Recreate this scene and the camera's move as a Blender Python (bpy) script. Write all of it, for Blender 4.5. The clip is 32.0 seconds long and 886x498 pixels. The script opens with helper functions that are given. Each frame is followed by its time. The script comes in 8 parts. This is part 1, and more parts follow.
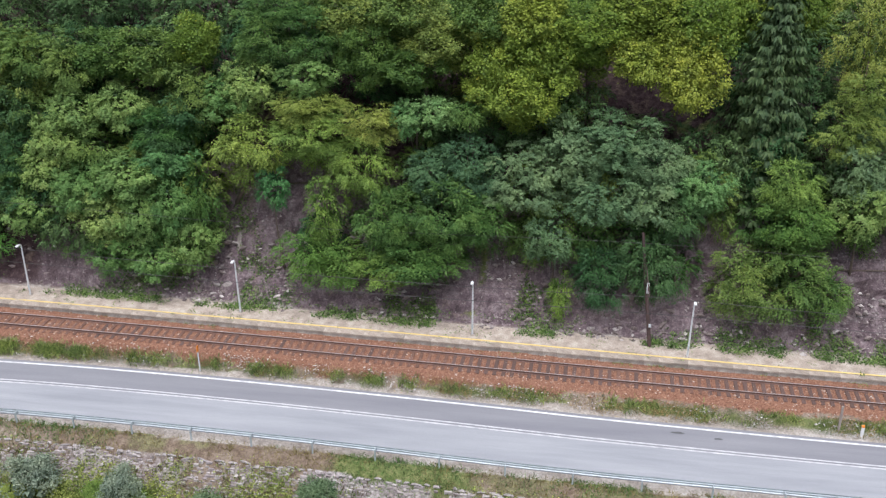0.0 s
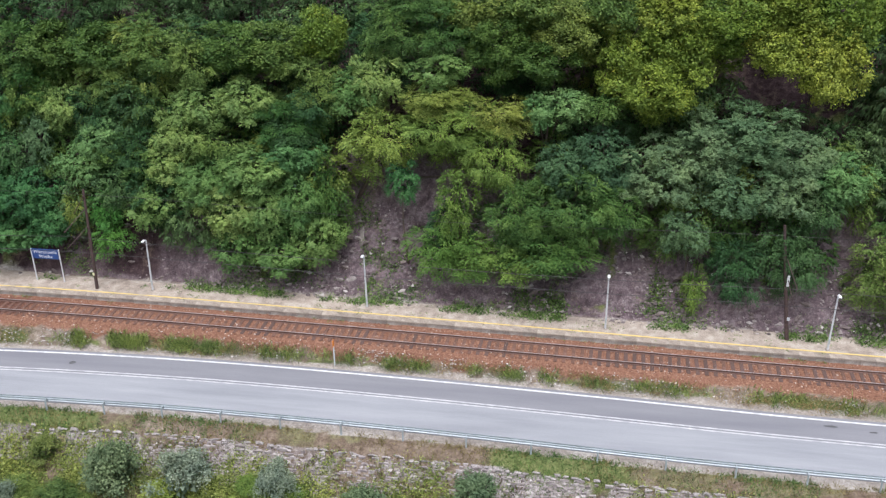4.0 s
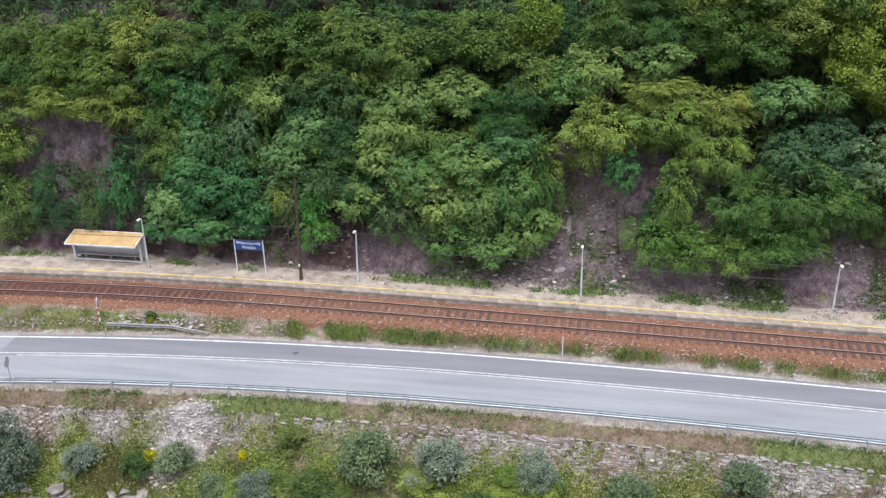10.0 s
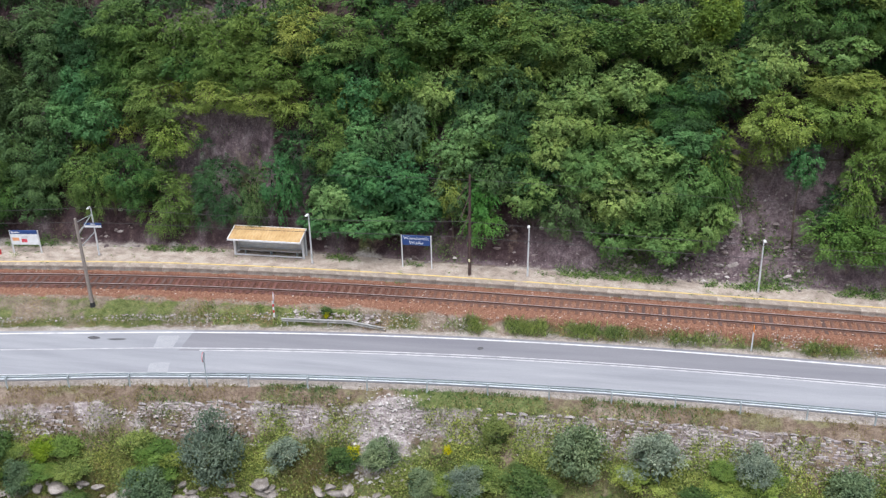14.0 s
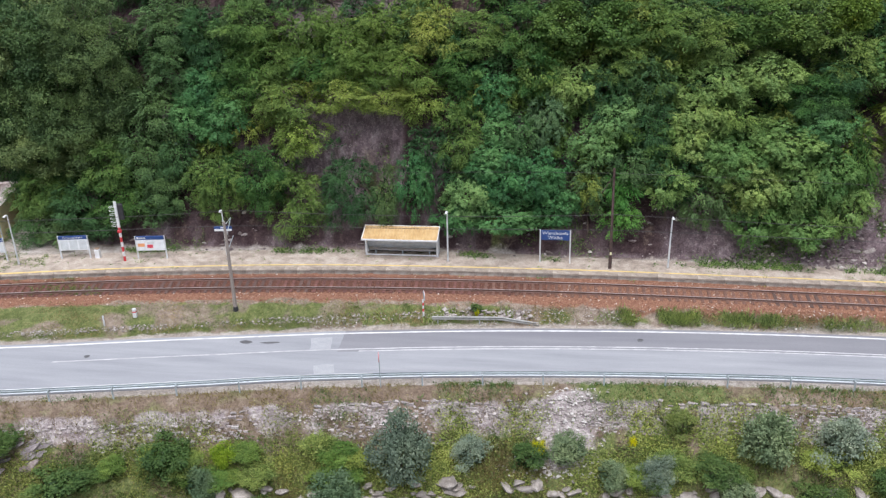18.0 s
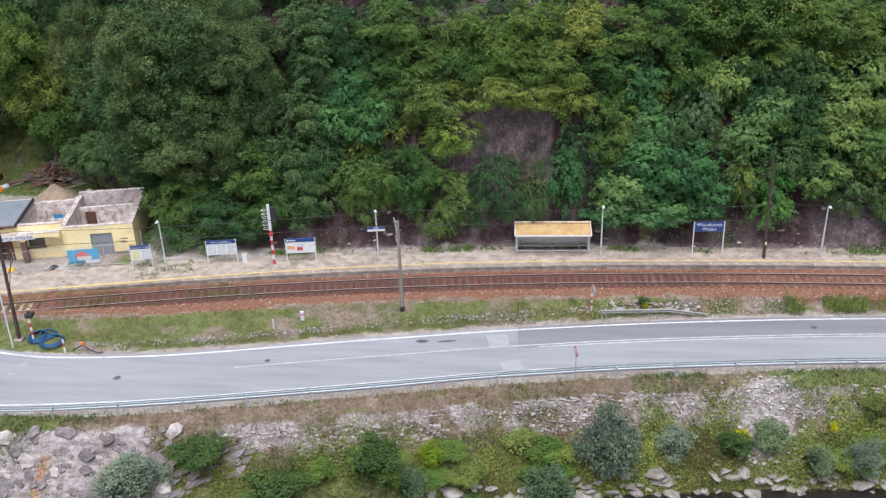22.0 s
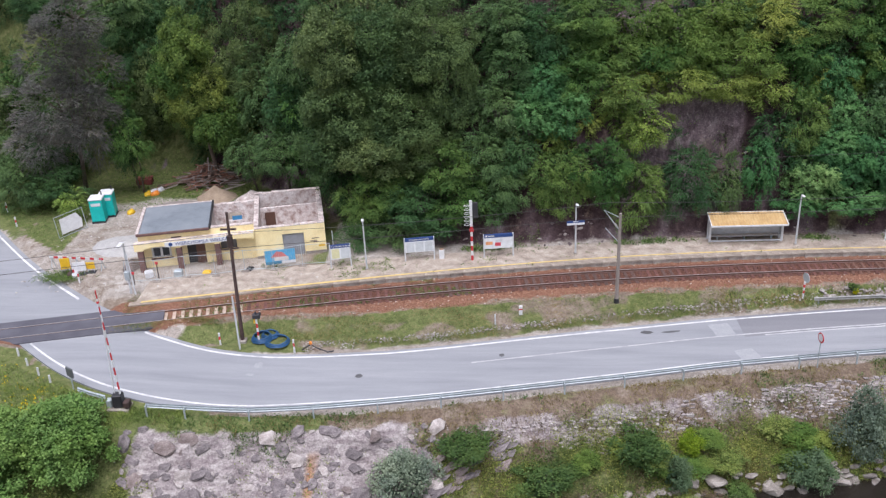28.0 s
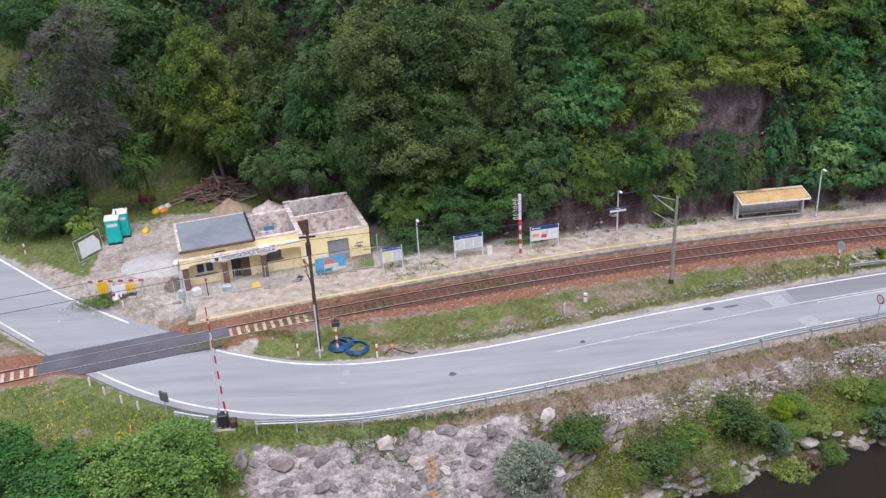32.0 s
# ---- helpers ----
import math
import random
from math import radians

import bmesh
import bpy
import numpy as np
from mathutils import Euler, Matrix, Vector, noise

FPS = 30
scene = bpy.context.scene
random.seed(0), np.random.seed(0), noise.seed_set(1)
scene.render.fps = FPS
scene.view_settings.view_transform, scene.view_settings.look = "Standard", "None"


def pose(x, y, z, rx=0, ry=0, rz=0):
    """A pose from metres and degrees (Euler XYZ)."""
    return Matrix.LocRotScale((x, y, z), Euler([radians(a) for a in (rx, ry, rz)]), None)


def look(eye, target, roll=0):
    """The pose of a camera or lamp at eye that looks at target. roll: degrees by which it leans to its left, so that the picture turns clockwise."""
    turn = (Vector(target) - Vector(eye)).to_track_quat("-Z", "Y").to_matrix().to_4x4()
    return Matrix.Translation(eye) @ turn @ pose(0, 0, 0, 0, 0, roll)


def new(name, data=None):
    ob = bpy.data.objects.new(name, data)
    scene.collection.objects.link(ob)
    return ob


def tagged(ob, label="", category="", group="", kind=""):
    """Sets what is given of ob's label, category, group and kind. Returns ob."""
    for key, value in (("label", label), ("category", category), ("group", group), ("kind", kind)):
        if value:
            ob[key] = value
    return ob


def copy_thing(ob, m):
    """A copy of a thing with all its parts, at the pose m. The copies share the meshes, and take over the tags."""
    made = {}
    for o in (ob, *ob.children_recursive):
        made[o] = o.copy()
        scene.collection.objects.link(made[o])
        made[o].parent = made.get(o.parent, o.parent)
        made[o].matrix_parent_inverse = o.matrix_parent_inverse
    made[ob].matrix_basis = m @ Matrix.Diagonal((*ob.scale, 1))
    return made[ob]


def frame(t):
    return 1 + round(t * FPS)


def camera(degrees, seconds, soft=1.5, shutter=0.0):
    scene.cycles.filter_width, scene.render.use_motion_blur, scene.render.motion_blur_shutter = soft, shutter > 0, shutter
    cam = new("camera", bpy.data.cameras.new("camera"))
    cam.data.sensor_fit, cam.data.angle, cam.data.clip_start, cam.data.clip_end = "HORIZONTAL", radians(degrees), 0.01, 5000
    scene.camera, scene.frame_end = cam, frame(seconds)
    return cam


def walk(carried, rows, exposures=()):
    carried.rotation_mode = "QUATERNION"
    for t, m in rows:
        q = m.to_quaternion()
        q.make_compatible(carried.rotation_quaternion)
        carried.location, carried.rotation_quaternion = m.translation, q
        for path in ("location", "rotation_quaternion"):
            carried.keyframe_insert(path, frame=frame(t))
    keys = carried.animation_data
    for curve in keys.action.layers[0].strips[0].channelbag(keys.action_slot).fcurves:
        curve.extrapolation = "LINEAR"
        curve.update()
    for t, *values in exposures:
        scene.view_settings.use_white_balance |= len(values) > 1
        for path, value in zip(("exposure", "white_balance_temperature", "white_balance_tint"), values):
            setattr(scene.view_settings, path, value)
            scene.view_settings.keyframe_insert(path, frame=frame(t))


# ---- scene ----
from mathutils.bvhtree import BVHTree

cam = camera(49.4, 32.0, 1.35)
METRES, EYE, TILT, LEAN, TURN = 100.0, 36.5, 0.0, 0.0, 9.2
ROWS = [
    (0.0, 0.0, 0.0, 0.0, -0.22, -24.88, 0.48),
    (0.5, -0.0095, 0.0004, 0.0003, -0.18, -24.93, 0.53),
    (1.0, -0.021, 0.0006, 0.0003, -0.15, -24.96, 0.56),
    (1.5, -0.0326, 0.0008, -0.0001, -0.08, -24.96, 0.63),
    (2.0, -0.044, 0.0004, -0.0019, -0.02, -24.87, 0.66),
    (2.5, -0.0554, 0.0008, -0.0021, 0.01, -24.91, 0.73),
    (3.0, -0.067, 0.0008, -0.0029, 0.05, -24.91, 0.74),
    (3.5, -0.0782, 0.0013, -0.0032, 0.1, -24.95, 0.81),
    (5.5, -0.1253, 0.0017, -0.0058, 0.24, -24.89, 0.92),
    (6.0, -0.1378, 0.0018, -0.0061, 0.24, -24.9, 0.96),
    (6.5, -0.1508, 0.0017, -0.007, 0.25, -24.86, 0.96),
    (7.0, -0.1626, 0.0019, -0.0071, 0.34, -24.89, 1.0),
    (7.5, -0.1758, 0.0018, -0.0079, 0.36, -24.87, 1.0),
    (8.0, -0.1886, 0.0022, -0.0072, 0.42, -24.97, 1.04),
    (8.5, -0.2021, 0.0021, -0.008, 0.45, -24.94, 1.05),
    (9.0, -0.2161, 0.0021, -0.0084, 0.46, -24.94, 1.06),
    (9.5, -0.2304, 0.0023, -0.0083, 0.48, -25.0, 1.07),
    (10.0, -0.2442, 0.0023, -0.009, 0.55, -24.98, 1.1),
    (10.5, -0.2589, 0.0021, -0.0096, 0.58, -24.97, 1.12),
    (11.0, -0.2746, 0.0022, -0.0098, 0.59, -24.99, 1.11),
    (11.5, -0.2902, 0.0022, -0.0095, 0.62, -25.05, 1.14),
    (12.0, -0.3059, 0.0023, -0.0094, 0.68, -25.08, 1.17),
    (12.5, -0.3226, 0.0023, -0.0098, 0.68, -25.07, 1.16),
    (13.0, -0.3387, 0.0021, -0.0101, 0.72, -25.04, 1.19),
    (13.5, -0.3559, 0.0018, -0.0108, 0.72, -24.99, 1.2),
    (14.0, -0.3733, 0.002, -0.0104, 0.7, -25.02, 1.24),
    (14.5, -0.3914, 0.0019, -0.0102, 0.58, -25.04, 1.27),
    (15.0, -0.4096, 0.002, -0.0102, 0.38, -25.05, 1.28),
    (15.5, -0.428, 0.002, -0.01, 0.12, -25.05, 1.34),
    (17.5, -0.4988, 0.0022, -0.0107, -1.77, -25.01, 1.52),
    (18.0, -0.5168, 0.0027, -0.0104, -2.32, -25.05, 1.55),
    (18.5, -0.5346, 0.0028, -0.0111, -2.9, -25.0, 1.6),
    (19.0, -0.5528, 0.0031, -0.0114, -3.47, -24.98, 1.65),
    (19.5, -0.5721, 0.0039, -0.0113, -4.01, -25.0, 1.71),
    (20.0, -0.5909, 0.0048, -0.0104, -4.37, -25.07, 1.78),
    (20.5, -0.6103, 0.006, -0.0101, -4.68, -25.08, 1.82),
    (21.0, -0.63, 0.0074, -0.0096, -4.99, -25.08, 1.87),
    (21.5, -0.6505, 0.0087, -0.0094, -5.13, -25.04, 1.9),
    (22.0, -0.6709, 0.0103, -0.0086, -5.11, -25.07, 1.94),
    (22.5, -0.6913, 0.0119, -0.0085, -5.07, -25.04, 1.98),
    (23.0, -0.7096, 0.0136, -0.0079, -5.0, -25.04, 2.06),
    (23.5, -0.7266, 0.0147, -0.008, -4.96, -24.98, 2.1),
    (24.0, -0.7423, 0.0161, -0.0078, -4.92, -24.99, 2.16),
    (24.5, -0.757, 0.0173, -0.0076, -4.89, -24.99, 2.21),
    (25.0, -0.7709, 0.0184, -0.0077, -4.87, -24.98, 2.25),
    (25.5, -0.7844, 0.0195, -0.0076, -4.85, -24.99, 2.29),
    (26.0, -0.7975, 0.0206, -0.0074, -4.82, -24.99, 2.31),
    (26.5, -0.81, 0.0217, -0.0068, -4.88, -25.0, 2.35),
    (28.5, -0.8643, 0.0267, -0.0058, -7.97, -25.08, 2.47),
    (29.0, -0.8792, 0.0285, -0.0057, -8.82, -25.08, 2.48),
    (29.5, -0.8936, 0.0303, -0.0055, -9.77, -25.1, 2.51),
    (30.0, -0.911, 0.0329, -0.0053, -10.95, -25.13, 2.55),
    (30.5, -0.9304, 0.0361, -0.005, -12.32, -25.16, 2.6),
    (31.0, -0.9513, 0.0398, -0.0049, -13.66, -25.16, 2.65),
    (31.5, -0.9734, 0.0441, -0.0045, -14.85, -25.14, 2.71),
    (32.0, -0.9966, 0.049, -0.004, -16.08, -25.14, 2.78),
]
walk(cam, [(t, pose(0, 0, EYE, TILT, LEAN, TURN) @ pose(METRES * x, METRES * y, METRES * z, 90 + pitch, roll, yaw)) for t, x, y, z, yaw, pitch, roll in ROWS],
     [(0.0, 0.59, 6120, 13.5), (19.0, 0.56, 6120, 13.5), (25.0, 0.43, 6080, 16.5), (32.0, 0.40, 6080, 18.0)])

# ---- light ----
world = bpy.data.worlds.new("overcast_sky")
scene.world = world
world.use_nodes = True
wn = world.node_tree.nodes
sky = wn.new("ShaderNodeTexSky")
sky.sky_type = "NISHITA"
sky.sun_disc = False
sky.sun_elevation, sky.sun_rotation = radians(52), radians(200)
sky.air_density, sky.dust_density, sky.ozone_density = 1.0, 4.0, 1.0
soften = wn.new("ShaderNodeMixRGB")
soften.inputs[0].default_value = 0.72
soften.inputs[2].default_value = (8.6, 9.0, 9.9, 1)
world.node_tree.links.new(sky.outputs[0], soften.inputs[1])
world.node_tree.links.new(soften.outputs[0], wn["Background"].inputs[0])
wn["Background"].inputs[1].default_value = 0.060
sun = new("sun", bpy.data.lights.new("sun", "SUN"))
sun.data.energy, sun.data.angle, sun.data.color = 3.2, radians(50), (1.0, 0.98, 0.96)
sun.matrix_world = look((-66, -4, 120), (-70, 40, 0))

# ---- small tools ----
def obj(name, mesh, mat=None, parent=None, label=""):
    ob = new(name, mesh)
    if mat is not None and mesh is not None and not mesh.materials:
        mesh.materials.append(mat)
    if parent is not None:
        ob.parent = parent
    if label:
        ob["label"] = label
    return ob


def part(name, bm, mat, parent=None, label="", smooth=False):
    me = bpy.data.meshes.new(name)
    bm.to_mesh(me)
    bm.free()
    if smooth:
        for p in me.polygons:
            p.use_smooth = True
    return obj(name, me, mat, parent, label)


def thing(name, place, label, category, group="", turn=0.0):
    ob = new(name)
    ob.empty_display_size = 0.2
    ob.matrix_basis = pose(*place, 0, 0, turn)
    return tagged(ob, label, category, group)


def mesh_of(name, verts, faces, smooth=False):
    me = bpy.data.meshes.new(name)
    me.from_pydata([tuple(v) for v in verts], [], faces)
    me.validate()
    if smooth:
        for p in me.polygons:
            p.use_smooth = True
    return me


def box(bm, x0, y0, z0, x1, y1, z1, bevel=0.0, m=None):
    r = bmesh.ops.create_cube(bm, size=1.0)
    t = Matrix.Translation(((x0 + x1) / 2, (y0 + y1) / 2, (z0 + z1) / 2)) @ Matrix.Diagonal((abs(x1 - x0), abs(y1 - y0), abs(z1 - z0), 1))
    bmesh.ops.transform(bm, matrix=(m @ t) if m else t, verts=r["verts"])
    if bevel:
        es = list({e for v in r["verts"] for e in v.link_edges})
        bmesh.ops.bevel(bm, geom=es, offset=bevel, segments=1, affect="EDGES")
    return bm


def boxm(x0, y0, z0, x1, y1, z1, bevel=0.0):
    return box(bmesh.new(), x0, y0, z0, x1, y1, z1, bevel)


def rod(bm, a, b, r0, r1=None, seg=8):
    r1 = r0 if r1 is None else r1
    a, b = Vector(a), Vector(b)
    d = b - a
    q = d.to_track_quat("Z", "Y").to_matrix().to_4x4()
    bmesh.ops.create_cone(bm, cap_ends=True, segments=seg, radius1=r0, radius2=r1, depth=d.length, matrix=Matrix.Translation((a + b) / 2) @ q)
    return bm


def rodm(a, b, r0, r1=None, seg=8):
    return rod(bmesh.new(), a, b, r0, r1, seg)


def tube(pts, r, seg=6):
    """A bent tube through the points, as verts and faces."""
    pts = [Vector(p) for p in pts]
    vs, fs = [], []
    for i, p in enumerate(pts):
        d = (pts[min(i + 1, len(pts) - 1)] - pts[max(i - 1, 0)]).normalized()
        s = d.cross(Vector((0, 0, 1)))
        s = s.normalized() if s.length > 1e-3 else Vector((1, 0, 0))
        u = s.cross(d)
        rr = r[i] if isinstance(r, (list, tuple)) else r
        for k in range(seg):
            a = 2 * math.pi * k / seg
            vs.append(p + rr * (math.cos(a) * s + math.sin(a) * u))
    for i in range(len(pts) - 1):
        for k in range(seg):
            k2 = (k + 1) % seg
            fs.append((i * seg + k, i * seg + k2, (i + 1) * seg + k2, (i + 1) * seg + k))
    fs.append(tuple(range(seg))[::-1])
    fs.append(tuple((len(pts) - 1) * seg + k for k in range(seg)))
    return vs, fs


def tube_part(name, pts, r, mat, parent=None, label="", seg=6):
    return obj(name, mesh_of(name, *tube(pts, r, seg), smooth=True), mat, parent, label)


def text_mesh(words, size, mat, parent, m, name="lettering"):
    cu = bpy.data.curves.new(name, "FONT")
    cu.body, cu.size, cu.align_x, cu.align_y, cu.extrude = words, size, "CENTER", "CENTER", 0.004
    cu.resolution_u = 2
    tmp = bpy.data.objects.new(name, cu)
    scene.collection.objects.link(tmp)
    me = bpy.data.meshes.new_from_object(tmp.evaluated_get(bpy.context.evaluated_depsgraph_get()))
    bpy.data.objects.remove(tmp)
    me.name = name
    ob = obj(name, me, mat, parent)
    ob.matrix_basis = m
    return ob


def lattice(ix, iy, seed):
    h = np.sin(ix * 127.1 + iy * 311.7 + seed * 74.7) * 43758.5453
    return h - np.floor(h)


def vnoise(x, y, seed=0):
    """Smooth value noise, 0 to 1, one lattice cell a unit."""
    x, y = np.asarray(x, float), np.asarray(y, float)
    ix, iy = np.floor(x), np.floor(y)
    fx, fy = x - ix, y - iy
    fx, fy = fx * fx * (3 - 2 * fx), fy * fy * (3 - 2 * fy)
    a = lattice(ix, iy, seed) * (1 - fx) + lattice(ix + 1, iy, seed) * fx
    b = lattice(ix, iy + 1, seed) * (1 - fx) + lattice(ix + 1, iy + 1, seed) * fx
    return a * (1 - fy) + b * fy


def fbm(x, y, seed=0, n=4):
    s, a, t = 0.0, 1.0, 0.0
    for i in range(n):
        s, t = s + a * vnoise(x * 2 ** i, y * 2 ** i, seed + i), t + a
        a *= 0.55
    return s / t


# ---- materials ----
def mat_new(name):
    m = bpy.data.materials.new(name)
    m.use_nodes = True
    nt = m.node_tree
    return m, nt, nt.nodes["Principled BSDF"]


def n_noise(nt, scale, detail=4.0, rough=0.6, coord="Object", stretch=None):
    tc = nt.nodes.new("ShaderNodeTexCoord")
    n = nt.nodes.new("ShaderNodeTexNoise")
    n.inputs["Scale"].default_value, n.inputs["Detail"].default_value, n.inputs["Roughness"].default_value = scale, detail, rough
    src = tc.outputs[coord]
    if stretch:
        mp = nt.nodes.new("ShaderNodeMapping")
        mp.inputs["Scale"].default_value = stretch
        nt.links.new(src, mp.inputs[0])
        src = mp.outputs[0]
    nt.links.new(src, n.inputs["Vector"])
    return n.outputs["Fac"]


def n_ramp(nt, fac, stops):
    r = nt.nodes.new("ShaderNodeValToRGB")
    e = r.color_ramp.elements
    while len(e) < len(stops):
        e.new(0.5)
    for el, (p, c) in zip(e, stops):
        el.position, el.color = p, (*c, 1)
    nt.links.new(fac, r.inputs[0])
    return r.outputs[0]


def n_mix(nt, fac, a, b, kind="MIX"):
    m = nt.nodes.new("ShaderNodeMixRGB")
    m.blend_type = kind
    for s, v in zip(m.inputs, (fac, a, b)):
        if isinstance(v, (int, float)):
            s.default_value = v
        elif isinstance(v, tuple):
            s.default_value = (*v, 1)
        else:
            nt.links.new(v, s)
    return m.outputs[0]


def n_math(nt, op, a, b=0.0, clamp=False):
    m = nt.nodes.new("ShaderNodeMath")
    m.operation, m.use_clamp = op, clamp
    for s, v in zip(m.inputs, (a, b)):
        if isinstance(v, (int, float)):
            s.default_value = v
        else:
            nt.links.new(v, s)
    return m.outputs[0]


def n_bump(nt, bsdf, height, strength=0.4, dist=0.05):
    b = nt.nodes.new("ShaderNodeBump")
    b.inputs["Strength"].default_value, b.inputs["Distance"].default_value = strength, dist
    nt.links.new(height, b.inputs["Height"])
    nt.links.new(b.outputs[0], bsdf.inputs["Normal"])


def surface(name, stops, scale=3.0, fine=40.0, rough=0.8, metal=0.0, bump=0.3, dist=0.03, vary=0.12, coord="Object", stretch=None):
    """A weathered surface: blotches by the stops, finer grain, relief, and a little change from piece to piece."""
    m, nt, bs = mat_new(name)
    big = n_noise(nt, scale, 5, 0.6, coord, stretch)
    fin = n_noise(nt, fine, 3, 0.6, coord)
    col = n_ramp(nt, big, stops)
    g = n_ramp(nt, fin, [(0.36, (1 - 1.7 * vary,) * 3), (0.64, (1 + 1.7 * vary,) * 3)])
    col = n_mix(nt, 1.0, col, g, "MULTIPLY")
    oi = nt.nodes.new("ShaderNodeObjectInfo")
    v = n_math(nt, "MULTIPLY_ADD", oi.outputs["Random"], 2 * vary)
    v.node.inputs[2].default_value = 1 - vary
    hs = nt.nodes.new("ShaderNodeHueSaturation")
    nt.links.new(col, hs.inputs["Color"])
    nt.links.new(v, hs.inputs["Value"])
    nt.links.new(hs.outputs[0], bs.inputs["Base Color"])
    bs.inputs["Roughness"].default_value, bs.inputs["Metallic"].default_value = rough, metal
    if bump:
        n_bump(nt, bs, n_mix(nt, 0.5, big, fin), bump, dist)
    return m


def plain(name, c, rough=0.5, metal=0.0, vary=0.1):
    d = tuple(max(0.0, x * (1 - vary * 2)) for x in c)
    return surface(name, [(0.3, d), (0.65, c)], 2.5, 30, rough, metal, 0.08, 0.01, vary * 0.5)


def leaf_mat(name, dark, mid, light, tip=None, gloss=0.55, glow=0.07, by_spray=True):
    """Foliage: every leaf its own tint, every tree its own shift, light coming through the blades."""
    m, nt, bs = mat_new(name)
    geo = nt.nodes.new("ShaderNodeNewGeometry")
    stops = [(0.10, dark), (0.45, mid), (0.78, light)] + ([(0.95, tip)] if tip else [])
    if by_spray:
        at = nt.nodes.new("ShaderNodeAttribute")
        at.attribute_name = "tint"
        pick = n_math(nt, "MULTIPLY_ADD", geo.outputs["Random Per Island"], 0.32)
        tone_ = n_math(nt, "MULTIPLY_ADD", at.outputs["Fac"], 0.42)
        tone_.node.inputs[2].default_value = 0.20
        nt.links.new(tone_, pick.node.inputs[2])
    else:
        pick = geo.outputs["Random Per Island"]
    col = n_ramp(nt, pick, stops)
    clump = n_noise(nt, 0.55, 3, 0.6, "Object")
    col = n_mix(nt, 1.0, col, n_ramp(nt, clump, [(0.3, (0.72, 0.78, 0.8)), (0.7, (1.22, 1.18, 1.05))]), "MULTIPLY")
    oi = nt.nodes.new("ShaderNodeObjectInfo")
    hs = nt.nodes.new("ShaderNodeHueSaturation")
    nt.links.new(col, hs.inputs["Color"])
    h = n_math(nt, "MULTIPLY_ADD", oi.outputs["Random"], 0.06)
    h.node.inputs[2].default_value = 0.471
    nt.links.new(h, hs.inputs["Hue"])
    v = n_math(nt, "MULTIPLY_ADD", oi.outputs["Random"], -0.5)
    v.node.inputs[2].default_value = 1.16
    nt.links.new(v, hs.inputs["Value"])
    hs.inputs["Saturation"].default_value = 1.08
    nt.links.new(hs.outputs[0], bs.inputs["Base Color"])
    bs.inputs["Roughness"].default_value = gloss
    bs.inputs["Specular IOR Level"].default_value = 0.16
    tr = nt.nodes.new("ShaderNodeBsdfTranslucent")
    nt.links.new(n_mix(nt, 1.0, hs.outputs[0], (1.1, 1.25, 0.6), "MULTIPLY"), tr.inputs[0])
    mx = nt.nodes.new("ShaderNodeMixShader")
    mx.inputs[0].default_value = glow
    nt.links.new(bs.outputs[0], mx.inputs[1])
    nt.links.new(tr.outputs[0], mx.inputs[2])
    nt.links.new(mx.outputs[0], nt.nodes["Material Output"].inputs[0])
    return m


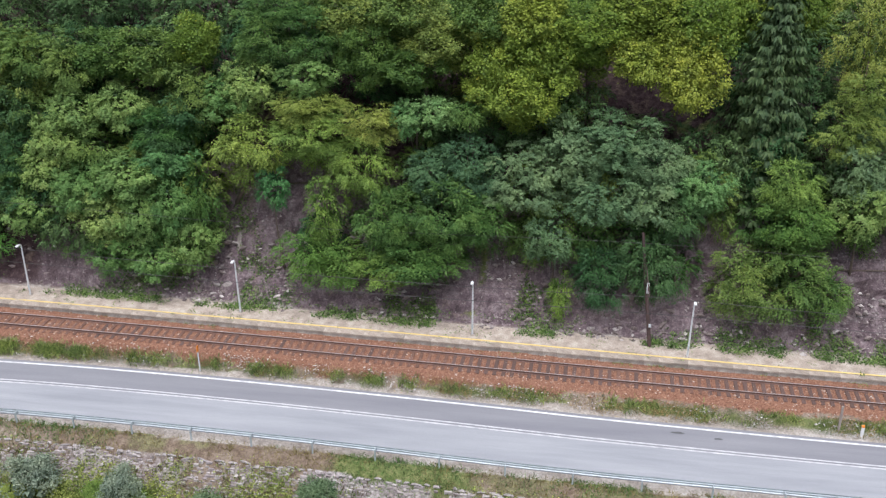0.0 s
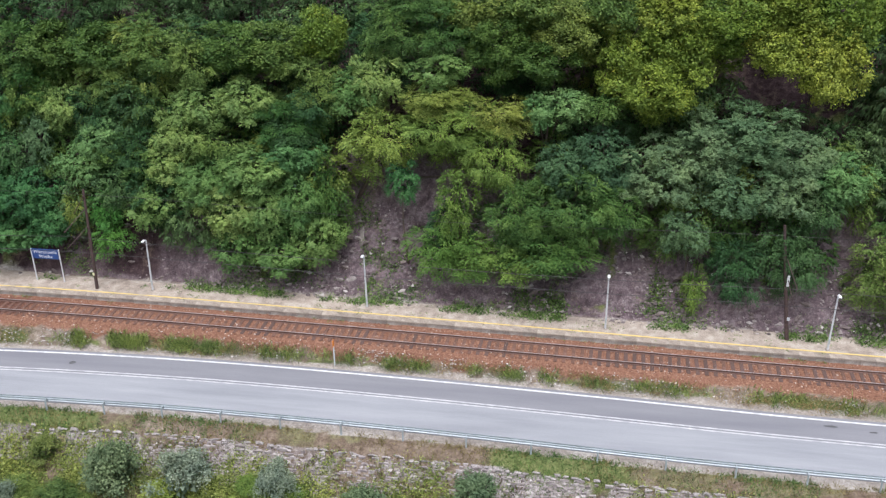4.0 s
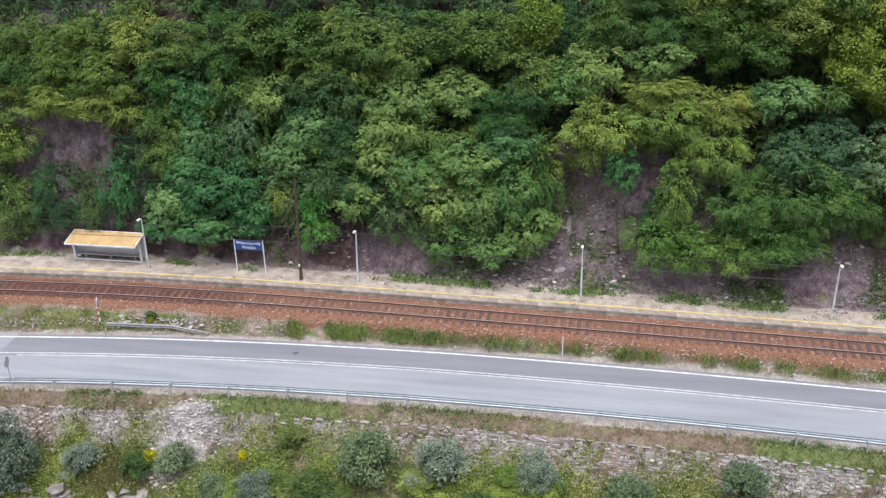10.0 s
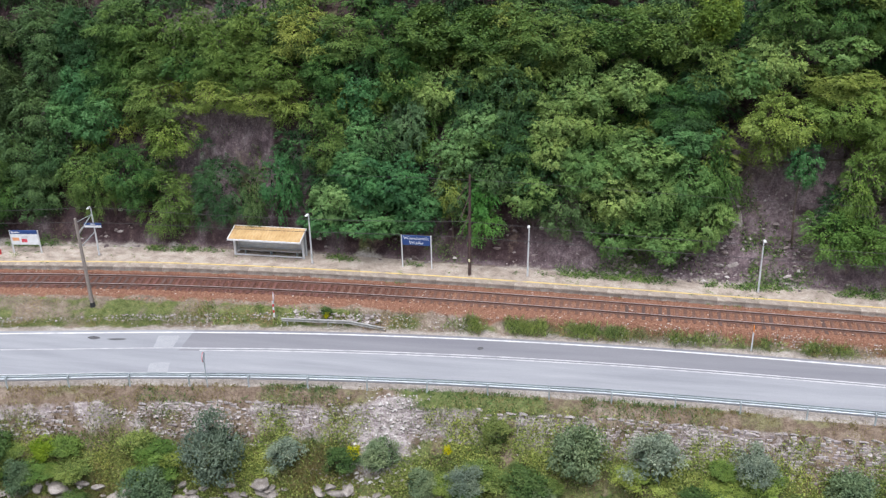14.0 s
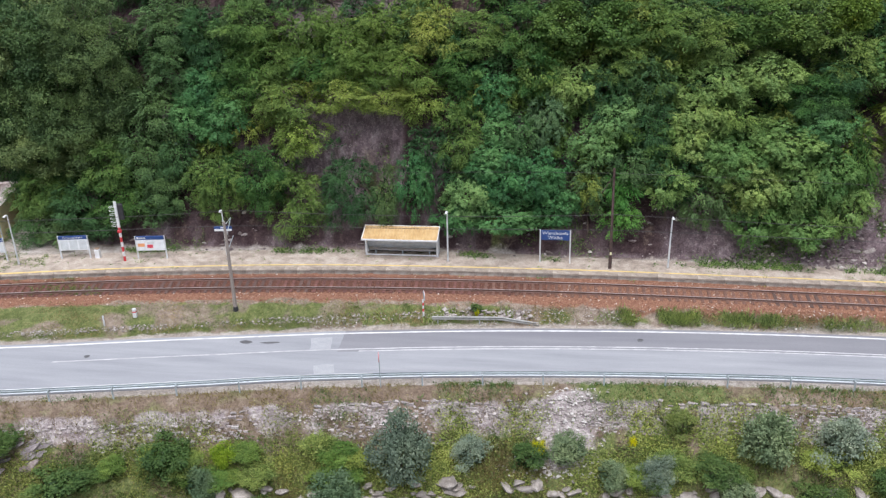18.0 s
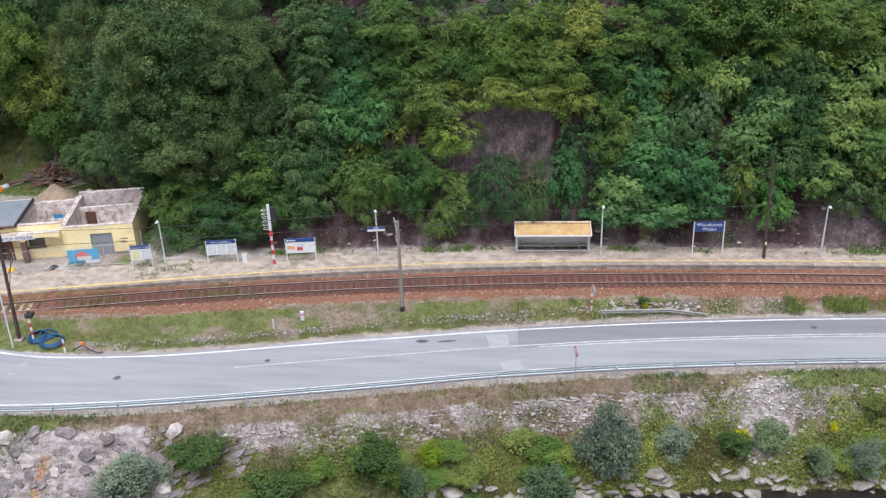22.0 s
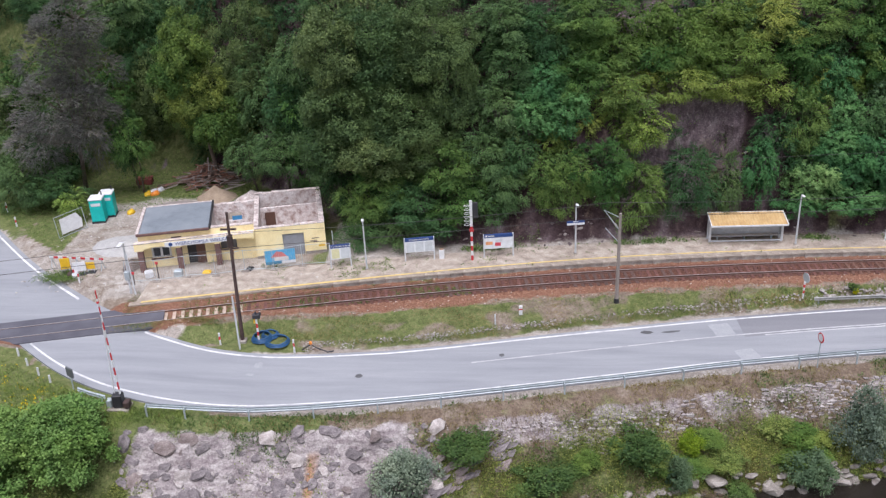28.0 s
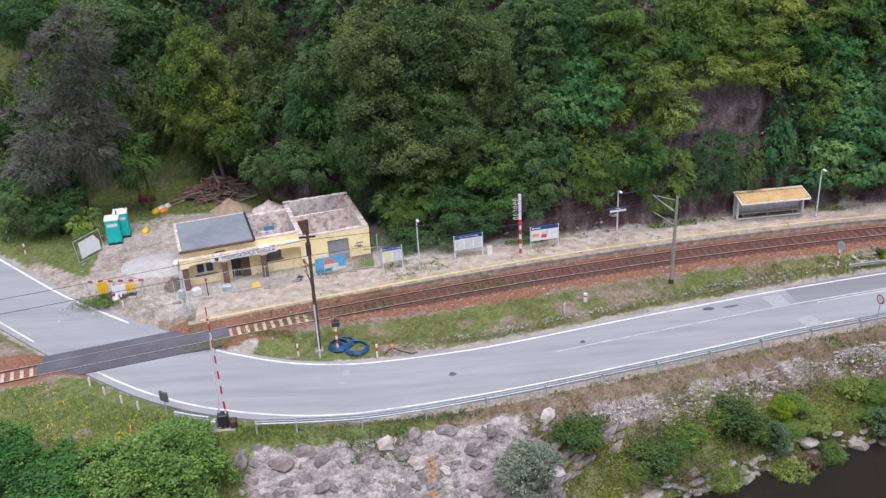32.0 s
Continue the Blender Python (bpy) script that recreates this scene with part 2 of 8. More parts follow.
LEAF = {
    "robinia": leaf_mat("robinia_leaf", (0.020, 0.046, 0.016), (0.135, 0.236, 0.080), (0.220, 0.318, 0.116)),
    "bluish": leaf_mat("bluish_leaf", (0.016, 0.045, 0.018), (0.100, 0.215, 0.083), (0.172, 0.300, 0.126)),
    "hornbeam": leaf_mat("hornbeam_leaf", (0.012, 0.026, 0.009), (0.074, 0.142, 0.044), (0.152, 0.236, 0.074)),
    "dark": leaf_mat("dark_leaf", (0.008, 0.018, 0.007), (0.052, 0.104, 0.043), (0.112, 0.196, 0.082)),
    "yellow": leaf_mat("yellowing_leaf", (0.025, 0.042, 0.012), (0.150, 0.208, 0.045), (0.300, 0.365, 0.085), (0.46, 0.40, 0.07)),
    "thicket": leaf_mat("thicket_leaf", (0.028, 0.068, 0.020), (0.100, 0.192, 0.056), (0.190, 0.305, 0.105)),
    "bankgreen": leaf_mat("rough_bush_leaf", (0.024, 0.046, 0.015), (0.078, 0.122, 0.040), (0.160, 0.212, 0.076)),
    "olive": leaf_mat("olive_leaf", (0.023, 0.041, 0.011), (0.136, 0.198, 0.052), (0.235, 0.296, 0.090)),
    "sage": leaf_mat("sage_leaf", (0.022, 0.040, 0.024), (0.098, 0.172, 0.086), (0.152, 0.232, 0.122)),
    "lime": leaf_mat("lime_leaf", (0.024, 0.046, 0.013), (0.122, 0.200, 0.054), (0.240, 0.335, 0.096)),
    "spruce": leaf_mat("spruce_needle", (0.010, 0.026, 0.011), (0.034, 0.068, 0.030), (0.082, 0.130, 0.060)),
    "grey": leaf_mat("grey_needle", (0.042, 0.040, 0.040), (0.118, 0.114, 0.110), (0.225, 0.217, 0.208)),
    "willow": leaf_mat("willow_leaf", (0.060, 0.084, 0.060), (0.155, 0.200, 0.148), (0.270, 0.320, 0.250)),
    "weed": leaf_mat("weed_leaf", (0.055, 0.090, 0.025), (0.150, 0.215, 0.066), (0.245, 0.305, 0.105), by_spray=False),
    "lush": leaf_mat("lush_grass", (0.045, 0.082, 0.028), (0.120, 0.190, 0.065), (0.220, 0.300, 0.115), by_spray=False),
    "bankbush": leaf_mat("bank_bush_leaf", (0.040, 0.068, 0.036), (0.105, 0.155, 0.085), (0.200, 0.260, 0.150)),
    "grass": leaf_mat("grass_blade", (0.062, 0.094, 0.030), (0.150, 0.205, 0.068), (0.250, 0.290, 0.115), (0.32, 0.29, 0.16), by_spray=False),
    "dry": leaf_mat("dry_grass", (0.20, 0.14, 0.075), (0.31, 0.225, 0.13), (0.42, 0.33, 0.20), None, 0.8, 0.2, False),
    "gold": leaf_mat("yellow_blossom", (0.55, 0.42, 0.01), (0.72, 0.58, 0.02), (0.8, 0.68, 0.04), None, 0.6, 0.2, False),
    "fresh": leaf_mat("fresh_leaf", (0.12, 0.20, 0.03), (0.22, 0.32, 0.045), (0.32, 0.41, 0.07), None, 0.5, 0.3, False),
}
BARK = surface("bark", [(0.3, (0.06, 0.045, 0.035)), (0.7, (0.15, 0.115, 0.09))], 3, 25, 0.9, 0, 0.6, 0.05)
ASPHALT_OLD = surface("worn_asphalt", [(0.30, (0.221, 0.228, 0.246)), (0.5, (0.261, 0.269, 0.286)), (0.72, (0.302, 0.308, 0.323))], 0.5, 45, 0.9, 0, 0.12, 0.01, 0.05, "Object", (0.22, 2.2, 1))
ASPHALT_FAR = surface("darker_asphalt_lane", [(0.30, (0.176, 0.176, 0.197)), (0.5, (0.203, 0.204, 0.221)), (0.72, (0.236, 0.236, 0.252))], 0.35, 45, 0.9, 0, 0.12, 0.01, 0.05, "Object", (0.2, 2.4, 1))
ASPHALT_NEW = surface("fresh_asphalt", [(0.3, (0.068, 0.066, 0.082)), (0.7, (0.115, 0.112, 0.132))], 0.6, 45, 0.85, 0, 0.15, 0.01, 0.06)
PAINT = surface("road_paint", [(0.30, (0.40, 0.40, 0.41)), (0.5, (0.62, 0.62, 0.62)), (0.7, (0.72, 0.72, 0.72))], 1.2, 20, 0.7, 0, 0.05, 0.005, 0.05)
PAINT_MID = surface("thinned_road_paint", [(0.35, (0.34, 0.34, 0.355)), (0.5, (0.46, 0.46, 0.47)), (0.7, (0.56, 0.56, 0.56))], 1.6, 20, 0.8, 0, 0.05, 0.005, 0.05)
PAINT_WORN = surface("worn_road_paint", [(0.35, (0.32, 0.32, 0.33)), (0.5, (0.42, 0.42, 0.43)), (0.7, (0.55, 0.55, 0.55))], 1.6, 20, 0.8, 0, 0.05, 0.005, 0.05)
YELLOW_PAINT = surface("platform_yellow_paint", [(0.30, (0.42, 0.34, 0.22)), (0.44, (0.60, 0.45, 0.17)), (0.7, (0.70, 0.53, 0.19))], 0.9, 20, 0.8, 0, 0.1, 0.01, 0.08)
CONCRETE = surface("weathered_concrete", [(0.3, (0.19, 0.16, 0.14)), (0.5, (0.28, 0.245, 0.215)), (0.72, (0.40, 0.37, 0.33))], 1.3, 30, 0.9, 0, 0.4, 0.02, 0.16)
SLAB = surface("sandy_platform_slab", [(0.3, (0.21, 0.17, 0.138)), (0.5, (0.320, 0.270, 0.222)), (0.72, (0.425, 0.378, 0.32))], 1.3, 22, 0.95, 0, 0.4, 0.02, 0.18)
RAIL_STEEL = surface("rusty_rail", [(0.3, (0.120, 0.070, 0.056)), (0.7, (0.21, 0.130, 0.105))], 4, 40, 0.6, 0.5, 0.2, 0.01)
RAIL_TOP = plain("polished_rail_head", (0.50, 0.45, 0.43), 0.45, 0.3)
SLEEPER_RUST = surface("rust_stained_sleeper", [(0.3, (0.105, 0.053, 0.038)), (0.55, (0.155, 0.083, 0.060)), (0.75, (0.23, 0.138, 0.102))], 2.2, 30, 0.95, 0, 0.4, 0.02, 0.15)
SLEEPER_MAROON = surface("maroon_oiled_sleeper", [(0.3, (0.085, 0.036, 0.030)), (0.55, (0.135, 0.060, 0.048)), (0.75, (0.20, 0.105, 0.085))], 2.2, 30, 0.95, 0, 0.4, 0.02, 0.2)
SLEEPER_DARK = surface("tarred_wooden_sleeper", [(0.3, (0.070, 0.042, 0.036)), (0.7, (0.135, 0.082, 0.068))], 2, 30, 0.9, 0, 0.5, 0.03, 0.15, "Object", (1, 6, 1))
SLEEPER_PALE = surface("pale_concrete_sleeper", [(0.3, (0.36, 0.26, 0.20)), (0.6, (0.50, 0.40, 0.32)), (0.75, (0.56, 0.48, 0.40))], 2, 30, 0.9, 0, 0.3, 0.02, 0.08)
GALV = plain("galvanised_steel", (0.50, 0.56, 0.59), 0.45, 0.35)
WHITE = plain("white_lacquer", (0.72, 0.73, 0.74), 0.45)
LAMP_WHITE = plain("pale_grey_steel_pole", (0.62, 0.64, 0.66), 0.5, 0.1)
BLACK = plain("black_enamel", (0.03, 0.03, 0.035), 0.5)
DARKSTEEL = surface("rusted_dark_steel", [(0.3, (0.045, 0.03, 0.028)), (0.7, (0.10, 0.062, 0.055))], 3, 30, 0.75, 0.2, 0.2, 0.01)
GREYWOOD = surface("grey_weathered_pole", [(0.3, (0.20, 0.165, 0.145)), (0.7, (0.33, 0.29, 0.26))], 2, 30, 0.9, 0, 0.4, 0.02, 0.1, "Object", (8, 8, 0.6))
RED = plain("signal_red", (0.55, 0.035, 0.045), 0.5)
ORANGE = plain("orange_plastic", (0.85, 0.27, 0.03), 0.5)
YELLOW = plain("yellow_plastic", (0.82, 0.50, 0.02), 0.5)
BLUE_SIGN = plain("sign_blue", (0.020, 0.060, 0.21), 0.45)
ROCK = surface("grey_rock", [(0.3, (0.235, 0.20, 0.185)), (0.5, (0.36, 0.32, 0.30)), (0.72, (0.49, 0.45, 0.425))], 1.6, 14, 0.95, 0, 0.7, 0.08, 0.16)
MORTAR_STONE = surface("mauve_revetment_stone", [(0.3, (0.095, 0.080, 0.084)), (0.5, (0.165, 0.143, 0.145)), (0.72, (0.28, 0.25, 0.24))], 1.3, 14, 0.95, 0, 0.6, 0.06, 0.22)
ROCK_DARK = surface("purplish_slope_rock", [(0.3, (0.13, 0.10, 0.095)), (0.5, (0.20, 0.16, 0.15)), (0.72, (0.31, 0.265, 0.245))], 1.6, 14, 0.95, 0, 0.7, 0.08, 0.18)
BOULDER = surface("pale_river_boulder", [(0.3, (0.15, 0.128, 0.11)), (0.5, (0.255, 0.228, 0.20)), (0.72, (0.37, 0.34, 0.31))], 1.2, 14, 0.9, 0, 0.6, 0.08, 0.16)

# ---- the plan: lines along the valley, as y over x ----
def line(pts, soft=4.0):
    pts = sorted(pts)
    px, py = np.array([p[0] for p in pts], float), np.array([p[1] for p in pts], float)
    gx = np.arange(-420.0, 420.0, 1.0)
    lo = py[0] + (gx - px[0]) * (py[1] - py[0]) / (px[1] - px[0])
    hi = py[-1] + (gx - px[-1]) * (py[-1] - py[-2]) / (px[-1] - px[-2])
    gy = np.where(gx < px[0], lo, np.where(gx > px[-1], hi, np.interp(gx, px, py)))
    k = np.hanning(int(4 * soft) + 3)
    gy = np.convolve(np.pad(gy, len(k) // 2, mode="reflect", reflect_type="odd"), k / k.sum(), "valid")[: len(gx)]
    return lambda x: np.interp(x, gx, gy)


rail_y = line([(140, 57.0), (40, 57.0), (16, 57.07), (2, 57.18), (-13.7, 57.5), (-22, 57.65), (-31, 57.77), (-40, 57.9), (-48, 57.93), (-56, 57.8), (-65, 57.4), (-74, 56.7), (-84, 55.5), (-91, 54.4), (-99.5, 52.8), (-109, 50.8), (-121, 48.1), (-140, 43.6)])
yellow_y = line([(140, 59.1), (40, 59.05), (16, 59.1), (2, 59.35), (-14, 59.7), (-31, 59.95), (-40, 60.05), (-48, 60.1), (-57, 59.9), (-66, 59.6), (-75, 58.9), (-82, 57.9), (-87, 57.1), (-92, 56.2), (-96.5, 55.2), (-101, 54.35), (-105, 53.5), (-110, 52.4), (-125, 49.0)])
far_y = line([(140, 52.0), (40, 52.4), (14.6, 52.65), (2, 52.98), (-5.3, 53.38), (-13, 53.68), (-22, 53.97), (-31, 54.15), (-39, 54.08), (-47, 53.8), (-56, 53.2), (-65, 52.25), (-73.5, 50.8), (-81, 49.25), (-89.3, 47.35), (-93.4, 46.65), (-97.4, 46.3), (-120, 43.0)], 3)
guard_y = line([(140, 45.7), (40, 46.0), (13, 46.2), (1.5, 46.3), (-5, 46.5), (-12, 46.85), (-19, 47.1), (-26, 47.25), (-36, 47.3), (-46, 46.95), (-53.5, 46.45), (-61.5, 45.7), (-69, 44.55), (-74, 43.45), (-81, 41.95), (-87.5, 40.6), (-94.5, 39.4), (-99, 38.8), (-102.5, 38.6), (-107, 38.65), (-115, 37.6), (-130, 36.0), (-160, 36)], 2)
toe_y = line([(140, 61.4), (16, 61.5), (2, 61.6), (-15, 61.9), (-31, 62.3), (-48, 62.5), (-58, 62.7), (-68, 62.7), (-78, 61.9), (-88, 61.3), (-93, 62.3), (-96, 64.5), (-99, 69.0), (-104, 73.5), (-110, 77.8), (-118, 79.5), (-128, 80.5), (-140, 86), (-160, 106), (-300, 240)], 1.5)
road_z_x = [-420, -140, -130, -125, -121.5, -112, -108, -104, -100, -96, -84, -74, -64, -40, 20, 420]
road_z_v = [3.0, 2.8, 2.5, 2.28, 2.06, 1.97, 1.75, 1.35, 1.0, 0.85, 0.55, 0.27, 0.12, 0.1, 0.05, 0.05]


def road_z(x):
    return np.interp(x, road_z_x, road_z_v)


def plat_z(x):
    return 1.42 - 0.0092 * np.clip(x, -125, 60)


RAIL_TOP_DROP, SLEEPER_DROP = 0.40, 0.56
WATER = -5.0

# edges of the asphalt: the straight part by its lines, the bend and the side road by points
bend_far = [(-97.4, 46.75), (-101.3, 46.65), (-104.3, 47.0), (-107.0, 47.85), (-109.6, 49.1), (-112.5, 51.2), (-116.4, 54.3), (-123.0, 60.4), (-129.3, 67.3), (-140.0, 79.0), (-165.0, 106.0)]
bend_near = [(-97.7, 39.95), (-101.3, 39.6), (-104.1, 39.65), (-107.6, 40.2), (-110.9, 41.4), (-114.0, 43.3), (-117.5, 46.3), (-122.8, 51.3), (-129.1, 57.6), (-140.0, 68.6), (-168.0, 96.5)]


def smooth_chain(pts, n=6):
    out = []
    for i in range(len(pts) - 1):
        p0, p1, p2, p3 = (Vector(pts[max(0, min(len(pts) - 1, j))]) for j in (i - 1, i, i + 1, i + 2))
        for k in range(n):
            t = k / n
            out.append(0.5 * ((2 * p1) + (p2 - p0) * t + (2 * p0 - 5 * p1 + 4 * p2 - p3) * t * t + (3 * p1 - p0 - 3 * p2 + p3) * t ** 3))
    return out + [Vector(pts[-1])]


xs_main = np.concatenate([np.linspace(300, 40, 14)[:-1], np.arange(40, -93.5, -1.5)])
edge_far = [Vector((x, float(far_y(x)) + 0.35)) for x in xs_main]
edge_near = [Vector((x, float(guard_y(x)) + 0.85)) for x in xs_main]
edge_far = edge_far + smooth_chain([(edge_far[-1].x, edge_far[-1].y)] + bend_far)[1:]
edge_near = edge_near + smooth_chain([(edge_near[-1].x, edge_near[-1].y)] + bend_near)[1:]


def strip(name, a, b, lift, mat, thick=0.0, cuts=1, label=""):
    """A strip between two chains of plan points at the road's height, with skirts where it has a thickness."""
    vs, fs = [], []
    for p, q in zip(a, b):
        for k in range(cuts + 1):
            r = p.lerp(q, k / cuts)
            vs.append((r.x, r.y, float(road_z(r.x)) + lift))
    n, w = len(a), cuts + 1
    for i in range(n - 1):
        for k in range(cuts):
            fs.append((i * w + k, (i + 1) * w + k, (i + 1) * w + k + 1, i * w + k + 1))
    if thick:
        m = len(vs)
        vs += [(x, y, z - thick) for x, y, z in vs]
        for i in range(n - 1):
            fs.append((i * w, i * w + m, (i + 1) * w + m, (i + 1) * w))
            fs.append((i * w + cuts, (i + 1) * w + cuts, (i + 1) * w + cuts + m, i * w + cuts + m))
    me = mesh_of(name, vs, fs)
    bm = bmesh.new()
    bm.from_mesh(me)
    bmesh.ops.recalc_face_normals(bm, faces=bm.faces)
    if sum(f.normal.z for f in bm.faces) < 0:
        bmesh.ops.reverse_faces(bm, faces=bm.faces)
    bm.to_mesh(me)
    bm.free()
    return obj(name, me, mat, None, label)


def between(f0, f1, i0=0, i1=None):
    a = [p.lerp(q, f0) for p, q in zip(edge_far, edge_near)][i0:i1]
    b = [p.lerp(q, f1) for p, q in zip(edge_far, edge_near)][i0:i1]
    return a, b


def dist_chain(x, y, chain):
    d = np.full(x.shape, 1e9)
    for p, q in zip(chain[:-1], chain[1:]):
        vx, vy = q.x - p.x, q.y - p.y
        t = np.clip(((x - p.x) * vx + (y - p.y) * vy) / (vx * vx + vy * vy + 1e-9), 0, 1)
        d = np.minimum(d, np.hypot(x - p.x - t * vx, y - p.y - t * vy))
    return d


def hill(d):
    return np.interp(d, [0, 0.5, 1, 2, 2.7, 3.5, 4.3, 6, 10, 20, 60, 200, 500], [0, 0.5, 1.3, 3.0, 4.6, 6.6, 9.0, 12.0, 16.5, 25, 56, 130, 210])


def steepness(x):
    """The slope above the platform: easier at the far end, nearly a cliff behind the shelter."""
    return np.interp(x, [-140, -95, -86, -72, -58, -46, -35, -10, 40], [1.0, 1.0, 1.2, 1.55, 1.55, 1.1, 0.82, 0.72, 0.72])


def bank(d):
    return np.interp(d, [0, 0.5, 1.0, 1.3, 1.6, 2.4, 3.5, 4.6, 5.4, 6.2, 8.0, 12, 30], [0, -0.12, -0.35, -0.5, -0.95, -1.85, -2.65, -3.4, -4.4, -5.4, -6.2, -6.6, -6.8])


def ground_z(x, y):
    """Height of the ground sheet."""
    x, y = np.asarray(x, float), np.asarray(y, float)
    zr, zp = road_z(x), plat_z(x)
    g, f, c, t = guard_y(x), far_y(x) + 0.35, rail_y(x), toe_y(x)
    rough = fbm(x * 0.9, y * 0.9, 3) - 0.5
    # right of the bend: bank, road, verge, track bed, platform, hill
    verge0, verge1 = f + 0.2, c - 2.1
    bed = zp - 0.62
    z = zr - 0.12
    z = np.where(y > verge0, zr - 0.05 + (bed - 0.15 - zr) * np.clip((y - verge0) / np.maximum(verge1 - verge0, 0.3), 0, 1) + 0.10 * rough, z)
    z = np.where(y > verge1, bed - 0.15 + 0.15 * np.clip((y - verge1) / 0.7, 0, 1), z)
    z = np.where(y > c + 1.05, z + 0.22 * np.clip((y - c - 1.05) / 0.4, 0, 1), z)
    z = np.where(y > c + 1.75, zp - 0.05, z)
    # left of the bend: level ground of the station and the crossing
    w = np.clip((-94.0 - x) / 8.0, 0, 1)
    flat = zp - 0.06 + 0.10 * rough + np.clip(y - 66, 0, 20) * 0.03
    low = np.minimum(zp - 0.62, zr - 0.12)
    south = np.clip((c - 2.0 - y) / 1.5, 0, 1)
    flat2 = flat * (1 - south) + (np.maximum(zr, 1.2) - 0.10 + 0.05 * rough) * south
    inbed = np.clip(1.6 - np.abs(y - c), 0, 1)
    flat2 = flat2 * (1 - inbed) + (zp - 0.62) * inbed
    z = np.where(y > f + 0.2, z, z)
    z = z * (1 - w) + flat2 * w
    # the road bed sinks under the asphalt everywhere
    zz = hill(np.maximum(y - t, 0) * steepness(x)) * (1 + 0.25 * (fbm(x * 0.12, y * 0.05, 9) - 0.5))
    z = np.where(y > t, np.maximum(z, zp - 0.05) + zz + np.clip((y - t) * 0.5, 0, 1) * 1.1 * rough, z)
    d = g - y
    z = np.where(d > 0, np.maximum(zr, -1) - 0.05 + bank(d) + np.clip(d - 0.8, 0, 1) * 0.5 * rough, z)
    # the far side of the river, behind the camera
    z = np.where(y < 8, np.maximum(z, np.interp(-y, [-8, -2, 6, 300], [-6.8, -4.6, -3.6, -3.0]) + 0.4 * rough), z)
    return z


fx = np.concatenate([-np.geomspace(2500, 175, 14), np.arange(-170, -136, 3.0), np.arange(-135, 26, 0.55), np.arange(27, 80, 3.0), np.geomspace(85, 2500, 14)])
fy = np.concatenate([-np.geomspace(2500, 40, 12), np.arange(-30, 28, 4.0), np.arange(29, 84, 0.32), np.arange(85, 130, 2.5), np.geomspace(133, 2500, 14)])
GX, GY = np.meshgrid(fx, fy, indexing="ij")
GZ = ground_z(GX, GY)
near_x = np.clip(1 - np.maximum(np.abs(GX + 60) - 110, 0) / 30, 0, 1)
sel = (GX > -170) & (GX < 60) & (GY > 36) & (GY < 110)
mid = [p.lerp(q, 0.5) for p, q in zip(edge_far, edge_near)]
dr = np.full(GX.shape, 99.0)
dr[sel] = dist_chain(GX[sel], GY[sel], mid) - np.interp(GX[sel], [-104, -97], [3.1, 3.6])
rz = road_z(GX) - 0.14
GZ = np.where(dr < 0.25, rz, np.where(dr < 1.2, rz + (GZ - rz) * (dr - 0.25) / 0.95, GZ))
# uneven, jutting rock on the steep slope: shift it towards the valley
steep = np.clip((GY - toe_y(GX)) / 1.5, 0, 1) * np.clip((toe_y(GX) + 14 - GY) / 6, 0, 1) * near_x
PY = GY - steep * (1.9 * (fbm(GX * 0.35, GZ * 0.35, 21) - 0.5) + 1.0 * np.abs(fbm(GX * 0.9, GZ * 0.7, 22) - 0.5) + 0.5 * (fbm(GX * 2.0, GZ * 2.0, 23) - 0.5))
# the broken rock bank below the bend
d_bank = guard_y(GX) - GY
cut = np.clip((-88.0 - GX + 4 * (fbm(GX * 0.25, GY * 0.25, 31) - 0.5)) / 1.5, 0, 1) * np.clip(GX + 108, 0, 1) * np.clip((d_bank - 0.5) / 0.6, 0, 1)
PY = PY - cut * (1.3 * (fbm(GX * 0.45, GZ * 0.55, 41) - 0.45) + 0.9 * np.abs(fbm(GX * 1.1, GZ * 1.2, 42) - 0.5))
GZ = GZ + cut * 0.35 * (fbm(GX * 1.4, GY * 1.4, 43) - 0.5)
verts = np.stack([GX, PY, GZ], -1).reshape(-1, 3)
nx, ny = GX.shape
idx = np.arange(nx * ny).reshape(nx, ny)
quads = np.stack([idx[:-1, :-1], idx[1:, :-1], idx[1:, 1:], idx[:-1, 1:]], -1).reshape(-1, 4)


def fast_mesh(name, verts, faces, smooth=False):
    """A mesh from arrays of verts and of faces with one corner count."""
    me = bpy.data.meshes.new(name)
    n, k = faces.shape
    me.vertices.add(len(verts))
    me.vertices.foreach_set("co", np.ascontiguousarray(verts, dtype=np.float32).ravel())
    me.loops.add(n * k)
    me.loops.foreach_set("vertex_index", np.ascontiguousarray(faces, dtype=np.int32).ravel())
    me.polygons.add(n)
    me.polygons.foreach_set("loop_start", np.arange(0, n * k, k, dtype=np.int32))
    me.polygons.foreach_set("use_smooth", np.full(n, smooth))
    me.update(calc_edges=True)
    me.validate()
    return me


ground_me = fast_mesh("ground", verts, quads, True)
faceted = ((steep > 0.3) | (cut > 0.3)).reshape(-1)[quads[:, 0]]
ground_me.polygons.foreach_set("use_smooth", ~faceted)
